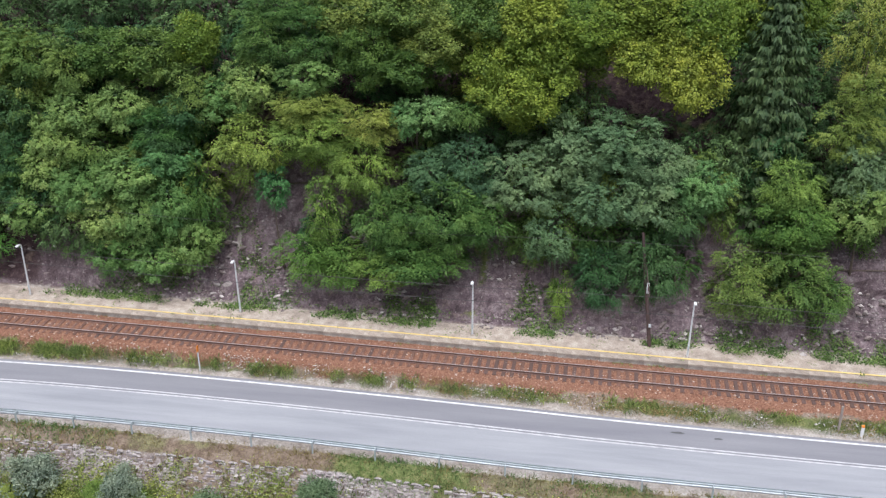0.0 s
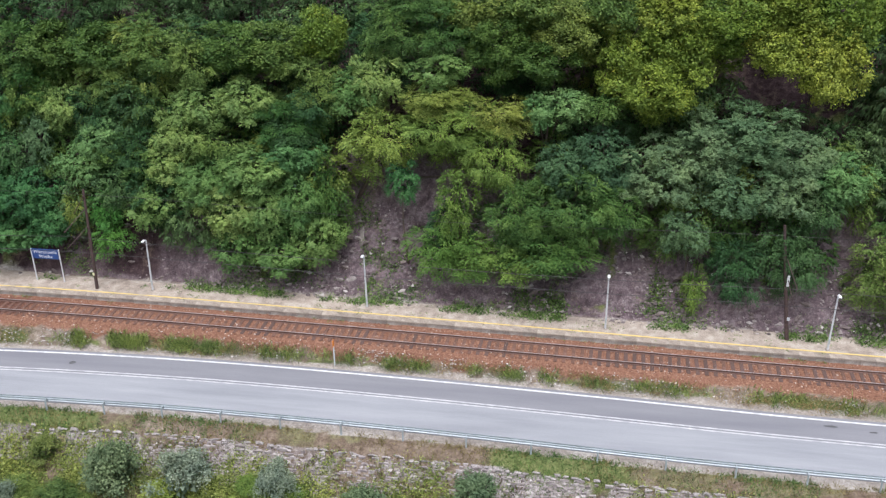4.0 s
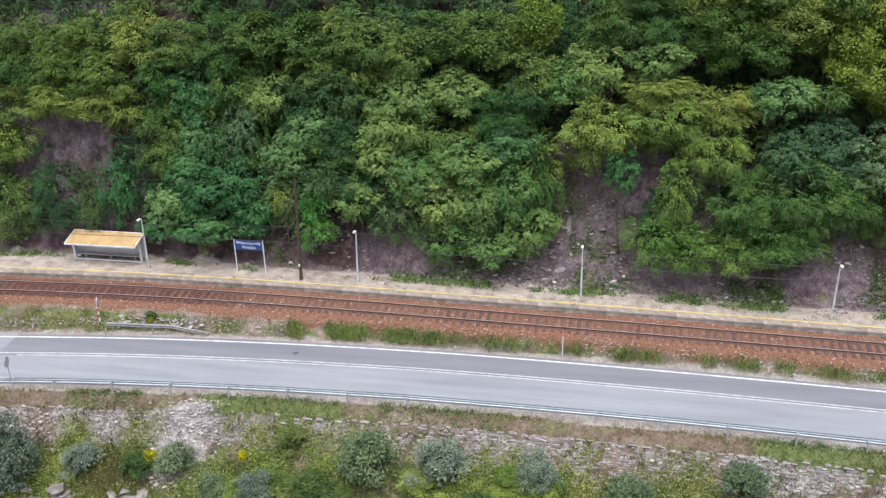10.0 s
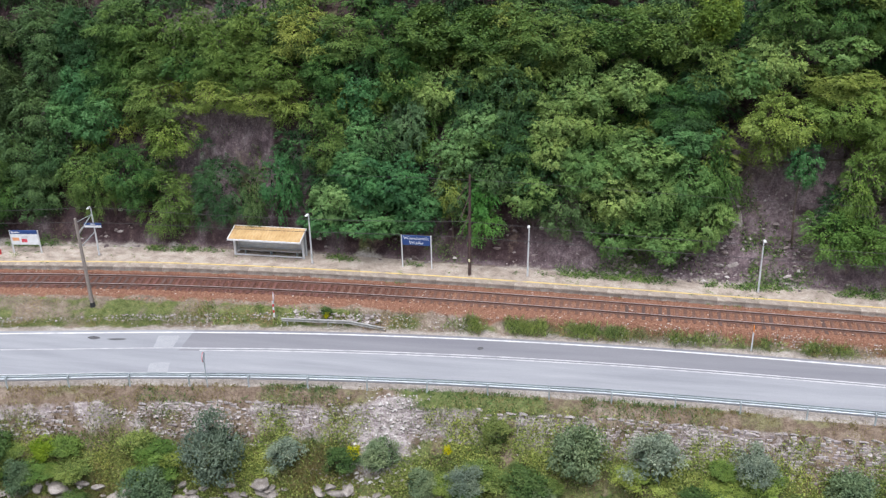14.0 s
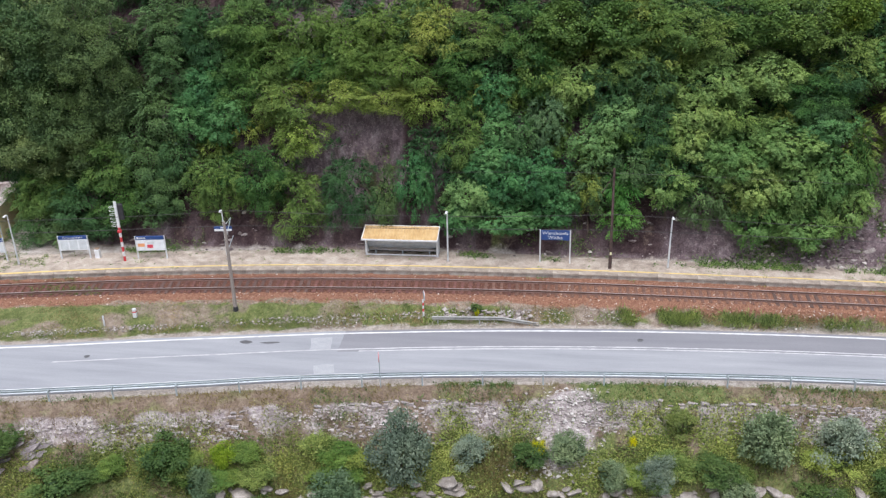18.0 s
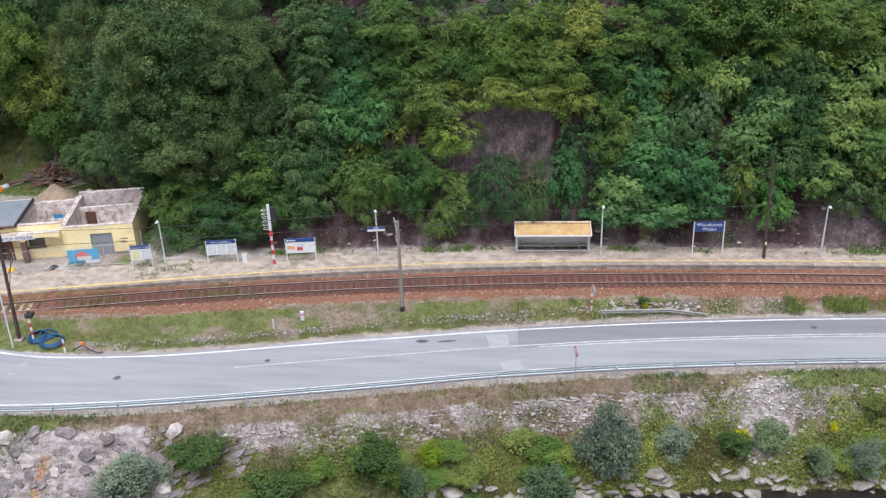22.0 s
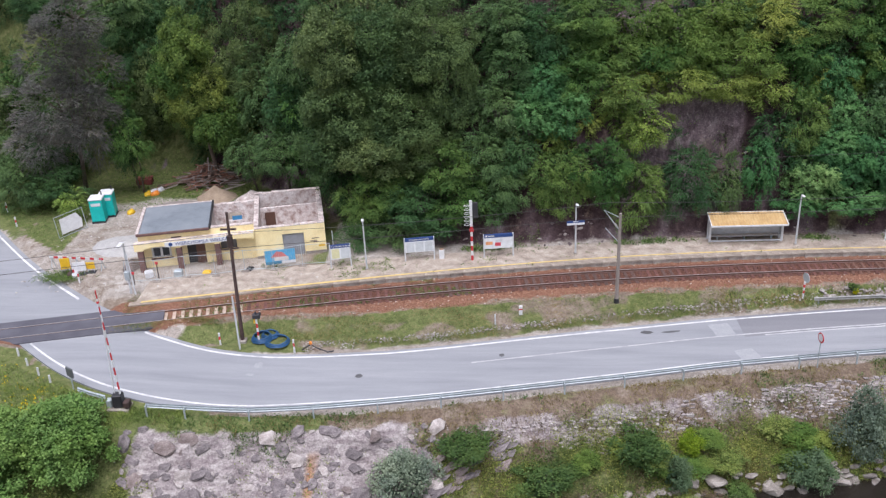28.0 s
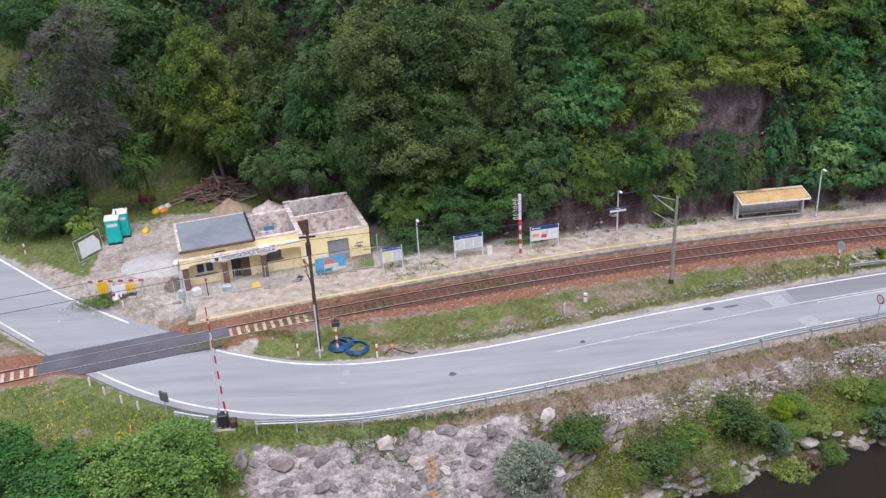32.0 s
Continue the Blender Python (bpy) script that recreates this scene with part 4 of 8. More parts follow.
for k in range(3):
    bm = boxm(-0.498, 0, -0.12, 0.498, 0.5, 0, 0.008)
    bmesh.ops.subdivide_edges(bm, edges=bm.edges[:], cuts=1)
    for v in bm.verts:
        v.co += Vector((rp.uniform(-0.006, 0.006), rp.uniform(-0.012, 0.012), rp.uniform(-0.012, 0.006)))
    bm.to_mesh(slab_me[k])
    slab_me[k].materials.append(SLAB)
    bm = boxm(-0.499, 0.05, -0.62, 0.499, 0.4, -0.122, 0.01)
    bmesh.ops.subdivide_edges(bm, edges=bm.edges[:], cuts=1)
    for v in bm.verts:
        v.co += Vector((rp.uniform(-0.008, 0.008), rp.uniform(-0.03, 0.03), rp.uniform(-0.01, 0.01)))
    bm.to_mesh(block_me[k])
    block_me[k].materials.append(CONCRETE)
x = P0
while x > P1 + 0.5:
    s = slope_r(x)
    p = along(x, EDGE)
    turn = math.degrees(math.atan(s))
    ob = obj("edge_slab", slab_me[rp.randrange(3)], None, platform)
    ob.matrix_basis = pose(p.x, p.y + rp.uniform(-0.012, 0.012), float(plat_z(x)) + rp.uniform(-0.012, 0.004), rp.uniform(-0.6, 0.6), 0, turn)
    ob = obj("wall_block", block_me[rp.randrange(3)], None, platform)
    ob.matrix_basis = pose(p.x, p.y + rp.uniform(-0.02, 0.02), float(plat_z(x)) + rp.uniform(-0.01, 0.0), 0, 0, turn)
    x -= 1.0

# ---- guard rail along the river side ----
def w_beam(pts, name, parent):
    prof = [(0.03, 0.0), (-0.045, 0.05), (-0.045, 0.10), (0.03, 0.135), (0.03, 0.175), (-0.045, 0.21), (-0.045, 0.26), (0.03, 0.31)]
    prof = prof + [(y + 0.008, z) for y, z in prof[::-1]]
    vs, fs, k = [], [], len(prof)
    for i, p in enumerate(pts):
        d = (pts[min(i + 1, len(pts) - 1)] - pts[max(0, i - 1)])
        n = Vector((-d.y, d.x, 0)).normalized()
        for py, pz in prof:
            vs.append(p + n * py + Vector((0, 0, pz)))
    for i in range(len(pts) - 1):
        for j in range(k):
            fs.append((i * k + j, i * k + (j + 1) % k, (i + 1) * k + (j + 1) % k, (i + 1) * k + j))
    return obj(name, mesh_of(name, vs, fs), GALV, parent)


guard = thing("guard_rail", (0, 0, 0), "galvanised W-beam guard rail on steel posts", "guard rail")
gxs = np.concatenate([np.arange(60, 24, -8.0), np.arange(24, -106.6, -4.0), [-106.4]])
for x0, x1 in zip(gxs[:-1], gxs[1:]):
    w_beam([Vector((x, float(guard_y(x)) + 0.25, float(road_z(x)) + 0.45)) for x in np.linspace(x0, x1 + 0.01, 4)], "beam", guard)
post_me = bpy.data.meshes.new("post")
bm = boxm(-0.05, -0.12, -0.7, 0.05, -0.04, 0.72, 0.01)
box(bm, -0.02, -0.05, 0.45, 0.02, 0.19, 0.7)
bm.to_mesh(post_me)
post_me.materials.append(GALV)
for x in gxs[1:]:
    ob = obj("post", post_me, None, guard)
    ob.matrix_basis = pose(float(x) + 0.1, float(guard_y(x)) + 0.02, float(road_z(x)), 0, 0, math.degrees(math.atan(float(guard_y(x + 0.5) - guard_y(x - 0.5)))))

def gz(x, y):
    return float(ground_z(x, y))


def pz(x):
    return float(plat_z(x))


# ---- trees and shrubs ----
def unit(v):
    return v / np.maximum(np.linalg.norm(v, axis=-1, keepdims=True), 1e-9)


def blades(rng, base, along_, size, slim=0.45, up=0.9, lean=None):
    """Small leaves of one triangle each, mostly facing the sky."""
    n = len(base)
    nrm = unit(rng.normal(0, 0.42, (n, 3)) + np.array([0, 0, up])) if lean is None else unit(rng.normal(0, 0.36, (n, 3)) + lean)
    d = unit(along_)
    side = unit(np.cross(d, nrm))
    ln = size[:, None]
    vs = np.stack([base + side * ln * slim, base - side * ln * slim, base + d * ln], 1).reshape(-1, 3)
    return vs, np.arange(3 * n).reshape(-1, 3)


TINT = {}


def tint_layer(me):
    """The tone of each spray and the shade tint of the inner leaves, kept on the leaves."""
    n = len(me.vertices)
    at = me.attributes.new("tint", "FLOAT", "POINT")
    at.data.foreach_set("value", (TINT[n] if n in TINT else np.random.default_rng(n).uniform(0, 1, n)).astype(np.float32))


def crown_arrays(seed, R=3.0, style="pinnate", leaf=0.16, droop=0.35, top=0.05, dense=1.0, tight=1.0):
    """A crown of leafy clumps set round its outside, with a sparse inside of larger leaves tinted dark for shade."""
    rng = np.random.default_rng(seed)
    lr0 = (0.36 + 0.11 * R) * tight
    lobes = int(1.75 * R * R / lr0 ** 2)
    k = np.arange(lobes) + 0.5
    ph, cz = k * 2.39996, 1 - 2 * k / lobes
    d = np.stack([np.cos(ph) * np.sqrt(1 - cz ** 2), np.sin(ph) * np.sqrt(1 - cz ** 2), cz], 1)
    d = unit(d + rng.normal(0, 0.20, d.shape) + np.array([0, -0.45, top]))
    lr = rng.uniform(0.7, 1.3, (lobes, 1)) * lr0 * 1.05
    bulge = 0.88 + 0.16 * np.sin(3.1 * d[:, :1] + seed) * np.sin(2.7 * d[:, 1:2] + 2 * seed) + 0.10 * np.sin(4.3 * d[:, 2:] + seed)
    c = d * (rng.uniform(0.68, 1.08, (lobes, 1)) * bulge * R - 0.5 * lr)
    per = 18
    sprays = max(6, int(dense * 1180 * (R / 3.0) ** 2 / lobes))
    ns = lobes * sprays
    li = np.repeat(np.arange(lobes), sprays)
    sd = unit(rng.normal(0, 1, (ns, 3)) + 0.9 * d[li] + np.array([0, 0, 0.25]))
    flat = np.array([1.0, 1.0, {"layered": 0.55}.get(style, 0.8)])
    sp = c[li] + sd * lr[li] * flat * rng.uniform(0.80, 1.0, (ns, 1))
    dirn = unit(sd * np.array([1, 1, 0.5]) + d[li] * 0.35 + np.array([0, 0, -droop]) + rng.normal(0, 0.22, (ns, 3)))
    si = np.repeat(np.arange(ns), per)
    f = np.tile(np.linspace(0, 1, per), ns) + rng.uniform(-0.04, 0.04, ns * per)
    ln = {"pinnate": 0.34, "layered": 0.55, "clump": 0.30, "needle": 0.6}[style] * rng.uniform(0.7, 1.3, ns)[si]
    side = unit(np.cross(dirn, np.array([0, 0, 1.0]) + rng.normal(0, 0.2, (ns, 3))))[si]
    sgn = np.where(np.arange(ns * per) % 2 == 0, 1.0, -1.0)[:, None]
    sag = np.array([0, 0, -1.0]) * (f ** 2 * ln * (0.30 if style != "clump" else 0.1))[:, None]
    base = sp[si] + dirn[si] * (f * ln)[:, None] + sag
    up = 0.9
    if style == "clump":
        base = base + rng.normal(0, 0.13, base.shape)
        al = dirn[si] + rng.normal(0, 0.8, base.shape)
        sl = 0.48
    elif style == "layered":
        base = base + side * sgn * rng.uniform(0.02, 0.12, (ns * per, 1)) + rng.normal(0, 0.02, base.shape)
        al = dirn[si] * 0.8 + side * sgn * 0.8 + rng.normal(0, 0.15, base.shape)
        sl = 0.34
    elif style == "needle":
        al = dirn[si] * 1.2 + side * sgn * 0.6 + rng.normal(0, 0.3, base.shape)
        sl, up = 0.10, 0.5
    else:
        base = base + rng.normal(0, 0.045, base.shape)
        al = dirn[si] * 0.45 + side * sgn * 0.8 + rng.normal(0, 0.45, base.shape)
        sl = 0.36
    size = leaf * rng.uniform(0.7, 1.3, ns * per) * (1 - 0.3 * f)
    lean = (0.75 * sd + np.array([0, 0, 0.55]))[si] if style != "needle" else None
    tone = np.repeat((0.4 * rng.uniform(0, 1, lobes)[li] + 0.6 * rng.uniform(0, 1, ns))[si], 3)
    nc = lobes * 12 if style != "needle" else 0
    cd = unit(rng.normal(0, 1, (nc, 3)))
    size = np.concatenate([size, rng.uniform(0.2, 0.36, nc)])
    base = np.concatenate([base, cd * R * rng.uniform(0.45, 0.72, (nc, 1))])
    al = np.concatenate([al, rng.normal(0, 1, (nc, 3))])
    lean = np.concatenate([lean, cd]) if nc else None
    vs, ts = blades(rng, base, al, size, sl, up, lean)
    # inner leaves only get darker tints: shade painted into the crown's gaps
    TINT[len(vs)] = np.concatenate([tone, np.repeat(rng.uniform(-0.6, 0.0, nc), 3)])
    return vs, ts, c


def spruce_arrays(seed, h=11.0, r=3.0, whorls=26):
    rng = np.random.default_rng(seed)
    bs, al, sz = [], [], []
    for w in range(whorls):
        z = h * (w / whorls)
        rr = r * (1 - w / whorls) ** 0.8 + 0.25
        for a in np.arange(0, 2 * math.pi, 2 * math.pi / 10) + rng.uniform(0, 1):
            L = rr * rng.uniform(0.7, 1.15)
            n = int(95 * L / r) + 16
            f = np.sort(rng.uniform(0.1, 1, n))
            dx = np.array([math.cos(a), math.sin(a), 0])
            sd = np.array([-dx[1], dx[0], 0])
            s = np.where(np.arange(n) % 2 == 0, 1.0, -1.0)[:, None] * rng.uniform(0, 0.28, (n, 1)) * (1.1 - f[:, None]) * L
            p = np.outer(f * L, dx) + sd * s + np.array([0, 0, z]) + np.outer(-0.35 * L * f + 0.25 * L * f ** 3, [0, 0, 1])
            p[:, 2] -= rng.uniform(0, 0.3, n) * (1 - 0.5 * f)
            bs.append(p)
            al.append(dx * 0.5 + sd * np.sign(s) * rng.uniform(0.1, 0.6, (n, 1)) + np.array([0, 0, -0.8]) + rng.normal(0, 0.2, (n, 3)))
            sz.append(rng.uniform(0.16, 0.36, n))
    bs, al, sz = np.concatenate(bs), np.concatenate(al), np.concatenate(sz)
    bs[:, 2] -= h / 2
    out = unit(bs * np.array([1, 1, 0]) + 1e-6) + np.array([0, 0, 0.5])
    vs, ts = blades(rng, bs, al, sz, 0.22, 0.9, out)
    return vs, ts, np.zeros((0, 3))


def trunk_arrays(seed, foot, lobes, r0, bare=False):
    """Trunk from foot below the crown's middle up into it, with limbs to the lobes."""
    rng = np.random.default_rng(seed)
    top = Vector((rng.uniform(-0.2, 0.2), rng.uniform(-0.2, 0.2), 1.0))
    foot = Vector(foot)
    pts = [foot.lerp(top, t) + Vector((rng.uniform(-0.12, 0.12), rng.uniform(-0.12, 0.12), 0)) * (0 < t < 1) for t in (0, 0.3, 0.6, 1)]
    vs, fs = tube(pts, [r0, r0 * 0.8, r0 * 0.6, r0 * 0.3], 7)
    for c in lobes[:8]:
        s = foot.lerp(top, rng.uniform(0.45, 0.85))
        v2, f2 = tube([s, s.lerp(Vector(c), 0.55) + Vector((0, 0, -0.15)), Vector(c)], [r0 * 0.4, r0 * 0.28, r0 * 0.1], 5)
        o = len(vs)
        vs, fs = vs + v2, fs + [tuple(i + o for i in f) for f in f2]
    return vs, fs


STYLE = {
    "robinia": dict(dense=1.4, style="pinnate", leaf=0.145, droop=0.20),
    "bluish": dict(dense=1.4, style="pinnate", leaf=0.145, droop=0.25),
    "sage": dict(dense=1.4, style="pinnate", leaf=0.14, droop=0.25),
    "olive": dict(dense=1.1, style="layered", leaf=0.15, droop=0.30),
    "hornbeam": dict(dense=1.15, style="layered", leaf=0.15, droop=0.30),
    "lime": dict(dense=1.1, style="layered", leaf=0.15, droop=0.35),
    "fresh_lime": dict(dense=1.1, style="layered", leaf=0.16, droop=0.25),
    "dark": dict(dense=1.1, style="layered", leaf=0.145, droop=0.25),
    "yellow": dict(dense=1.1, style="clump", leaf=0.17, droop=0.35),
    "maple": dict(dense=1.1, style="clump", leaf=0.17, droop=0.35),
    "ash": dict(dense=1.1, style="clump", leaf=0.15, droop=0.3),
    "grey": dict(style="needle", leaf=0.24, droop=-0.1, dense=1.0),
}
LEAF["ash"] = leaf_mat("ash_leaf", (0.010, 0.022, 0.010), (0.062, 0.104, 0.043), (0.142, 0.205, 0.086))
LEAF["maple"] = leaf_mat("maple_leaf", (0.014, 0.028, 0.010), (0.082, 0.138, 0.040), (0.172, 0.242, 0.070))
LEAF["fresh_lime"] = leaf_mat("fresh_tree_leaf", (0.030, 0.075, 0.022), (0.130, 0.270, 0.070), (0.220, 0.380, 0.120))
NAMES = {"robinia": ("tree", "robinia tree with feathery mid-green leaves"), "bluish": ("tree", "leafy tree with bluish green feathery foliage"),
         "sage": ("tree", "low tree with greyish green feathery foliage"), "olive": ("tree", "olive green hornbeam with layered sprays"), "hornbeam": ("tree", "dense green hornbeam with layered sprays"), "lime": ("tree", "yellowish green bushy tree on the steep slope"),
         "fresh_lime": ("tree", "slim young tree with bright fresh green leaves"), "maple": ("tree", "maple with drooping yellowish green leaf clusters"),
         "dark": ("tree", "dense dark green leafy bush on the slope"), "yellow": ("tree", "tall maple with yellowing leaves"),
         "ash": ("tree", "tall dark green ash with dense crown"), "grey": ("tree", "greyish half-bare pine beside the yard"),
         "spruce": ("spruce", "tall dark green spruce with drooping branches")}
PROTO = {}
SIZES = (1.1, 1.6, 2.2, 3.0, 4.0, 5.2)


def proto(kind, size, variant):
    """The leaves of one clump of a kind and size; clumps alike share the mesh."""
    key = (kind, size, variant)
    if key not in PROTO:
        seed = 100 + 17 * variant + 1000 * list(NAMES).index(kind) + int(size * 10)
        if kind == "spruce":
            vs, ts, lob = spruce_arrays(seed)
        else:
            st_ = dict(STYLE[kind])
            st_["dense"] = st_.get("dense", 1.0) * (0.42 if variant > 1 else 0.58 if size > 4.5 else 0.85)
            st_["leaf"] *= 1.05 if variant > 1 or size > 4.5 else 0.85
            vs, ts, lob = crown_arrays(seed, size, **st_)
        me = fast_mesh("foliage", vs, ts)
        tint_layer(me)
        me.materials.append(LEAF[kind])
        PROTO[key] = (me, lob)
    return PROTO[key]


rt = random.Random(77)


def tree(kind, *clumps, light=False):
    """A tree rooted in the slope: a trunk with limbs into each leafy clump (x, y, z, half width, half height)."""
    name, label = NAMES[kind]
    n = len(clumps)
    mx, my, mz = (sum(c[i] for c in clumps) / n for i in range(3))
    width = max(c[3] for c in clumps)
    low = min(clumps, key=lambda c: c[2])
    fx_, fy_ = (mx + low[0]) / 2 + 0.2, my + 0.55 * width
    foot = Vector((fx_, fy_, float(ground_z(fx_, fy_)) - 0.3))
    if foot.z > mz - 0.2:
        fy_ = my
        foot = Vector((fx_, fy_, min(float(ground_z(fx_, fy_)) - 0.3, mz - 0.3)))
    root = new(name)
    root.matrix_basis = Matrix.Translation(foot)
    tagged(root, label, "tree", "trees on the slope")
    r0 = min(0.24, 0.05 + 0.035 * width * math.sqrt(n))
    top = Vector((mx, my, mz + 0.3))
    mid_ = foot.lerp(top, 0.5) + Vector((rt.uniform(-0.3, 0.3), rt.uniform(0.0, 0.4), 0))
    tv, tf = tube([p - foot for p in (foot, foot.lerp(mid_, 0.5), mid_, top)], [r0, r0 * 0.85, r0 * 0.65, r0 * 0.3], 7)
    for x, y, z, a, b in clumps:
        size = min(SIZES, key=lambda v: abs(v - (a * a * b) ** (1 / 3)))
        me, lob = proto(kind, size, (2 if light else 0) + rt.randrange(2))
        m = Matrix.Translation(Vector((x, y, z)) - foot) @ Matrix.Rotation(rt.uniform(-0.7, 0.7), 4, "Z") @ Matrix.Diagonal((1.08 * a / size, 1.08 * a / size * rt.uniform(0.85, 1.0), 1.2 * b / size, 1))
        if kind == "spruce":
            m = Matrix.Translation(Vector((x, y, z)) - foot) @ Matrix.Diagonal((a / 3.0, a / 3.0, b / 5.5, 1))
        obj("foliage", me, None, root).matrix_basis = m
        ends = [Vector((x, y, z)) - foot] + [m @ Vector(c) for c in lob[1:6]]
        start = (mid_ - foot) if n > 1 else (foot.lerp(top, 0.75) - foot)
        for k, e_ in enumerate(ends):
            s_ = start if k == 0 else ends[0]
            v2, f2 = tube([s_, s_.lerp(e_, 0.55) + Vector((0, 0, -0.12)), e_], [r0 * 0.45, r0 * 0.32, r0 * 0.12] if k == 0 else [r0 * 0.22, r0 * 0.16, r0 * 0.05], 5)
            o_ = len(tv)
            tv, tf = tv + v2, tf + [tuple(i + o_ for i in f) for f in f2]
    obj("trunk", mesh_of("trunk", tv, tf, True), BARK, root)
    return root


# the far end of the slope, from the bare rock to the spruce
tree("lime", (-24.7, 65.7, 13.4, 2.6, 2.5), (-20.2, 66.3, 14.2, 3.3, 2.3), (-16.6, 65.4, 12.6, 2.6, 2.8))
tree("olive", (-16.0, 66.1, 15.4, 2.4, 1.3), (-20.8, 66.5, 16.3, 2.6, 1.1))
tree("bluish", (-23.0, 63.6, 10.9, 1.1, 1.3))
tree("lime", (-18.9, 63.3, 9.2, 1.4, 2.3), (-20.2, 62.9, 5.8, 2.0, 1.7), (-17.8, 62.9, 5.5, 2.0, 1.4))
tree("hornbeam", (-13.8, 63.5, 8.5, 2.6, 2.8), (-10.5, 64.2, 9.5, 3.2, 2.9), (-7.4, 63.4, 9.3, 2.1, 1.9), (-12.0, 63.3, 6.3, 3.3, 1.6))
tree("lime", (-14.4, 62.8, 5.4, 2.1, 1.2))
tree("sage", (-8.7, 65.2, 12.4, 2.8, 2.3), (-11.4, 64.5, 12.2, 1.8, 1.5))
tree("sage", (-4.5, 65.3, 12.0, 3.5, 2.2), (-1.4, 65.7, 13.7, 2.7, 2.2))
tree("sage", (1.7, 66.0, 14.7, 3.0, 1.7), (5.1, 65.5, 13.2, 3.1, 2.1))
tree("sage", (0.8, 64.4, 11.1, 2.8, 1.7), (4.3, 64.1, 11.2, 2.3, 1.5))
tree("sage", (-2.5, 62.6, 8.4, 1.6, 1.5))
tree("bluish", (7.9, 64.6, 12.1, 2.3, 1.9))
tree("dark", (6.5, 63.2, 10.3, 1.5, 1.4))
tree("bluish", (-11.5, 66.2, 16.2, 2.0, 1.3), (-13.3, 65.7, 16.0, 1.1, 1.1))
tree("lime", (13.9, 64.6, 12.4, 2.2, 2.0), (14.4, 63.6, 10.3, 2.3, 1.7))
tree("dark", (1.4, 63.0, 5.8, 2.0, 2.6), (4.7, 63.0, 6.9, 2.2, 2.7))
tree("lime", (-1.6, 62.3, 4.2, 0.8, 1.6))
tree("hornbeam", (11.3, 62.9, 5.9, 2.3, 2.3), (14.3, 62.9, 6.3, 2.5, 2.5), (16.7, 62.4, 5.4, 1.6, 1.7))
tree("sage", (18.1, 65.2, 13.7, 2.2, 2.2))
tree("robinia", (18.5, 63.9, 11.3, 1.9, 1.9))
tree("olive", (17.3, 65.9, 16.1, 2.1, 1.6))
tree("yellow", (-5.0, 67.6, 17.5, 3.3, 2.6), (-4.0, 68.5, 20.5, 2.7, 2.3), (-7.5, 67.4, 19.3, 1.6, 1.7))
tree("yellow", (-0.3, 69.1, 21.5, 3.1, 2.2), (-4.1, 69.5, 22.9, 2.8, 1.8), (2.8, 69.6, 23.1, 3.1, 1.7))
tree("yellow", (6.3, 67.8, 19.3, 2.4, 2.5), (3.1, 68.3, 20.5, 2.6, 2.0), (6.9, 69.1, 22.1, 2.7, 2.2))
tree("olive", (18.0, 68.7, 21.7, 2.0, 3.2), (18.3, 66.7, 18.6, 1.7, 1.3))
tree("maple", (-11.3, 69.3, 21.3, 3.6, 2.1), (-12.9, 67.6, 19.2, 2.4, 1.3))
tree("maple", (-16.7, 68.5, 20.1, 2.8, 2.3), (-14.6, 69.4, 22.8, 2.8, 1.4), (-18.2, 69.3, 22.3, 2.7, 1.5))
tree("robinia", (-20.8, 67.2, 18.4, 2.1, 1.4), (-25.4, 67.2, 17.5, 2.4, 1.9), (-27.1, 66.6, 16.8, 1.9, 1.6))
tree("hornbeam", (-20.4, 68.7, 21.1, 2.4, 1.9), (-24.3, 68.7, 21.0, 2.4, 2.0), (-23.1, 69.3, 22.8, 2.4, 1.3))
tree("yellow", (-29.3, 68.1, 20.8, 1.6, 1.3))
tree("maple", (-8.7, 69.2, 22.5, 2.4, 1.8))
tree("robinia", (-37.7, 64.5, 10.2, 2.9, 2.2), (-34.1, 64.9, 11.2, 3.1, 1.7), (-33.3, 63.6, 8.4, 2.6, 2.4), (-36.3, 63.6, 8.2, 2.7, 2.2), (-39.0, 64.0, 9.8, 2.0, 2.0), (-32.3, 63.3, 4.8, 2.4, 1.6), (-36.2, 63.2, 5.1, 2.0, 1.7), (-30.7, 63.7, 9.0, 2.2, 2.4), (-29.4, 63.1, 6.3, 1.8, 2.0))
tree("bluish", (-31.3, 65.0, 12.2, 2.4, 1.6))
tree("hornbeam", (-28.8, 63.6, 9.3, 1.2, 2.8))
tree("robinia", (-40.5, 65.7, 13.2, 2.5, 1.9), (-39.2, 66.5, 15.2, 2.5, 1.9), (-41.5, 64.5, 11.3, 1.8, 1.5))
tree("robinia", (-42.9, 63.3, 8.0, 1.9, 1.6))
tree("hornbeam", (-29.9, 67.1, 16.6, 2.4, 2.4), (-31.9, 66.0, 14.3, 2.4, 1.7))
tree("yellow", (-29.7, 68.1, 20.3, 1.8, 1.4))
tree("maple", (-33.4, 68.3, 19.3, 2.8, 1.9), (-36.9, 68.3, 19.4, 2.8, 1.6))
tree("robinia", (-35.4, 66.7, 15.7, 2.5, 1.9))
tree("hornbeam", (-39.8, 67.8, 18.4, 2.4, 2.0), (-43.4, 68.4, 19.2, 2.9, 1.9))
tree("maple", (-46.9, 68.4, 19.1, 2.9, 2.0), (-50.6, 68.5, 19.3, 2.9, 1.9))
tree("hornbeam", (-54.2, 68.2, 18.9, 2.6, 2.1), (-58.0, 68.1, 18.4, 2.9, 1.9))
tree("olive", (-61.7, 68.2, 18.8, 2.6, 2.1), (-65.5, 68.0, 18.8, 2.6, 2.1))
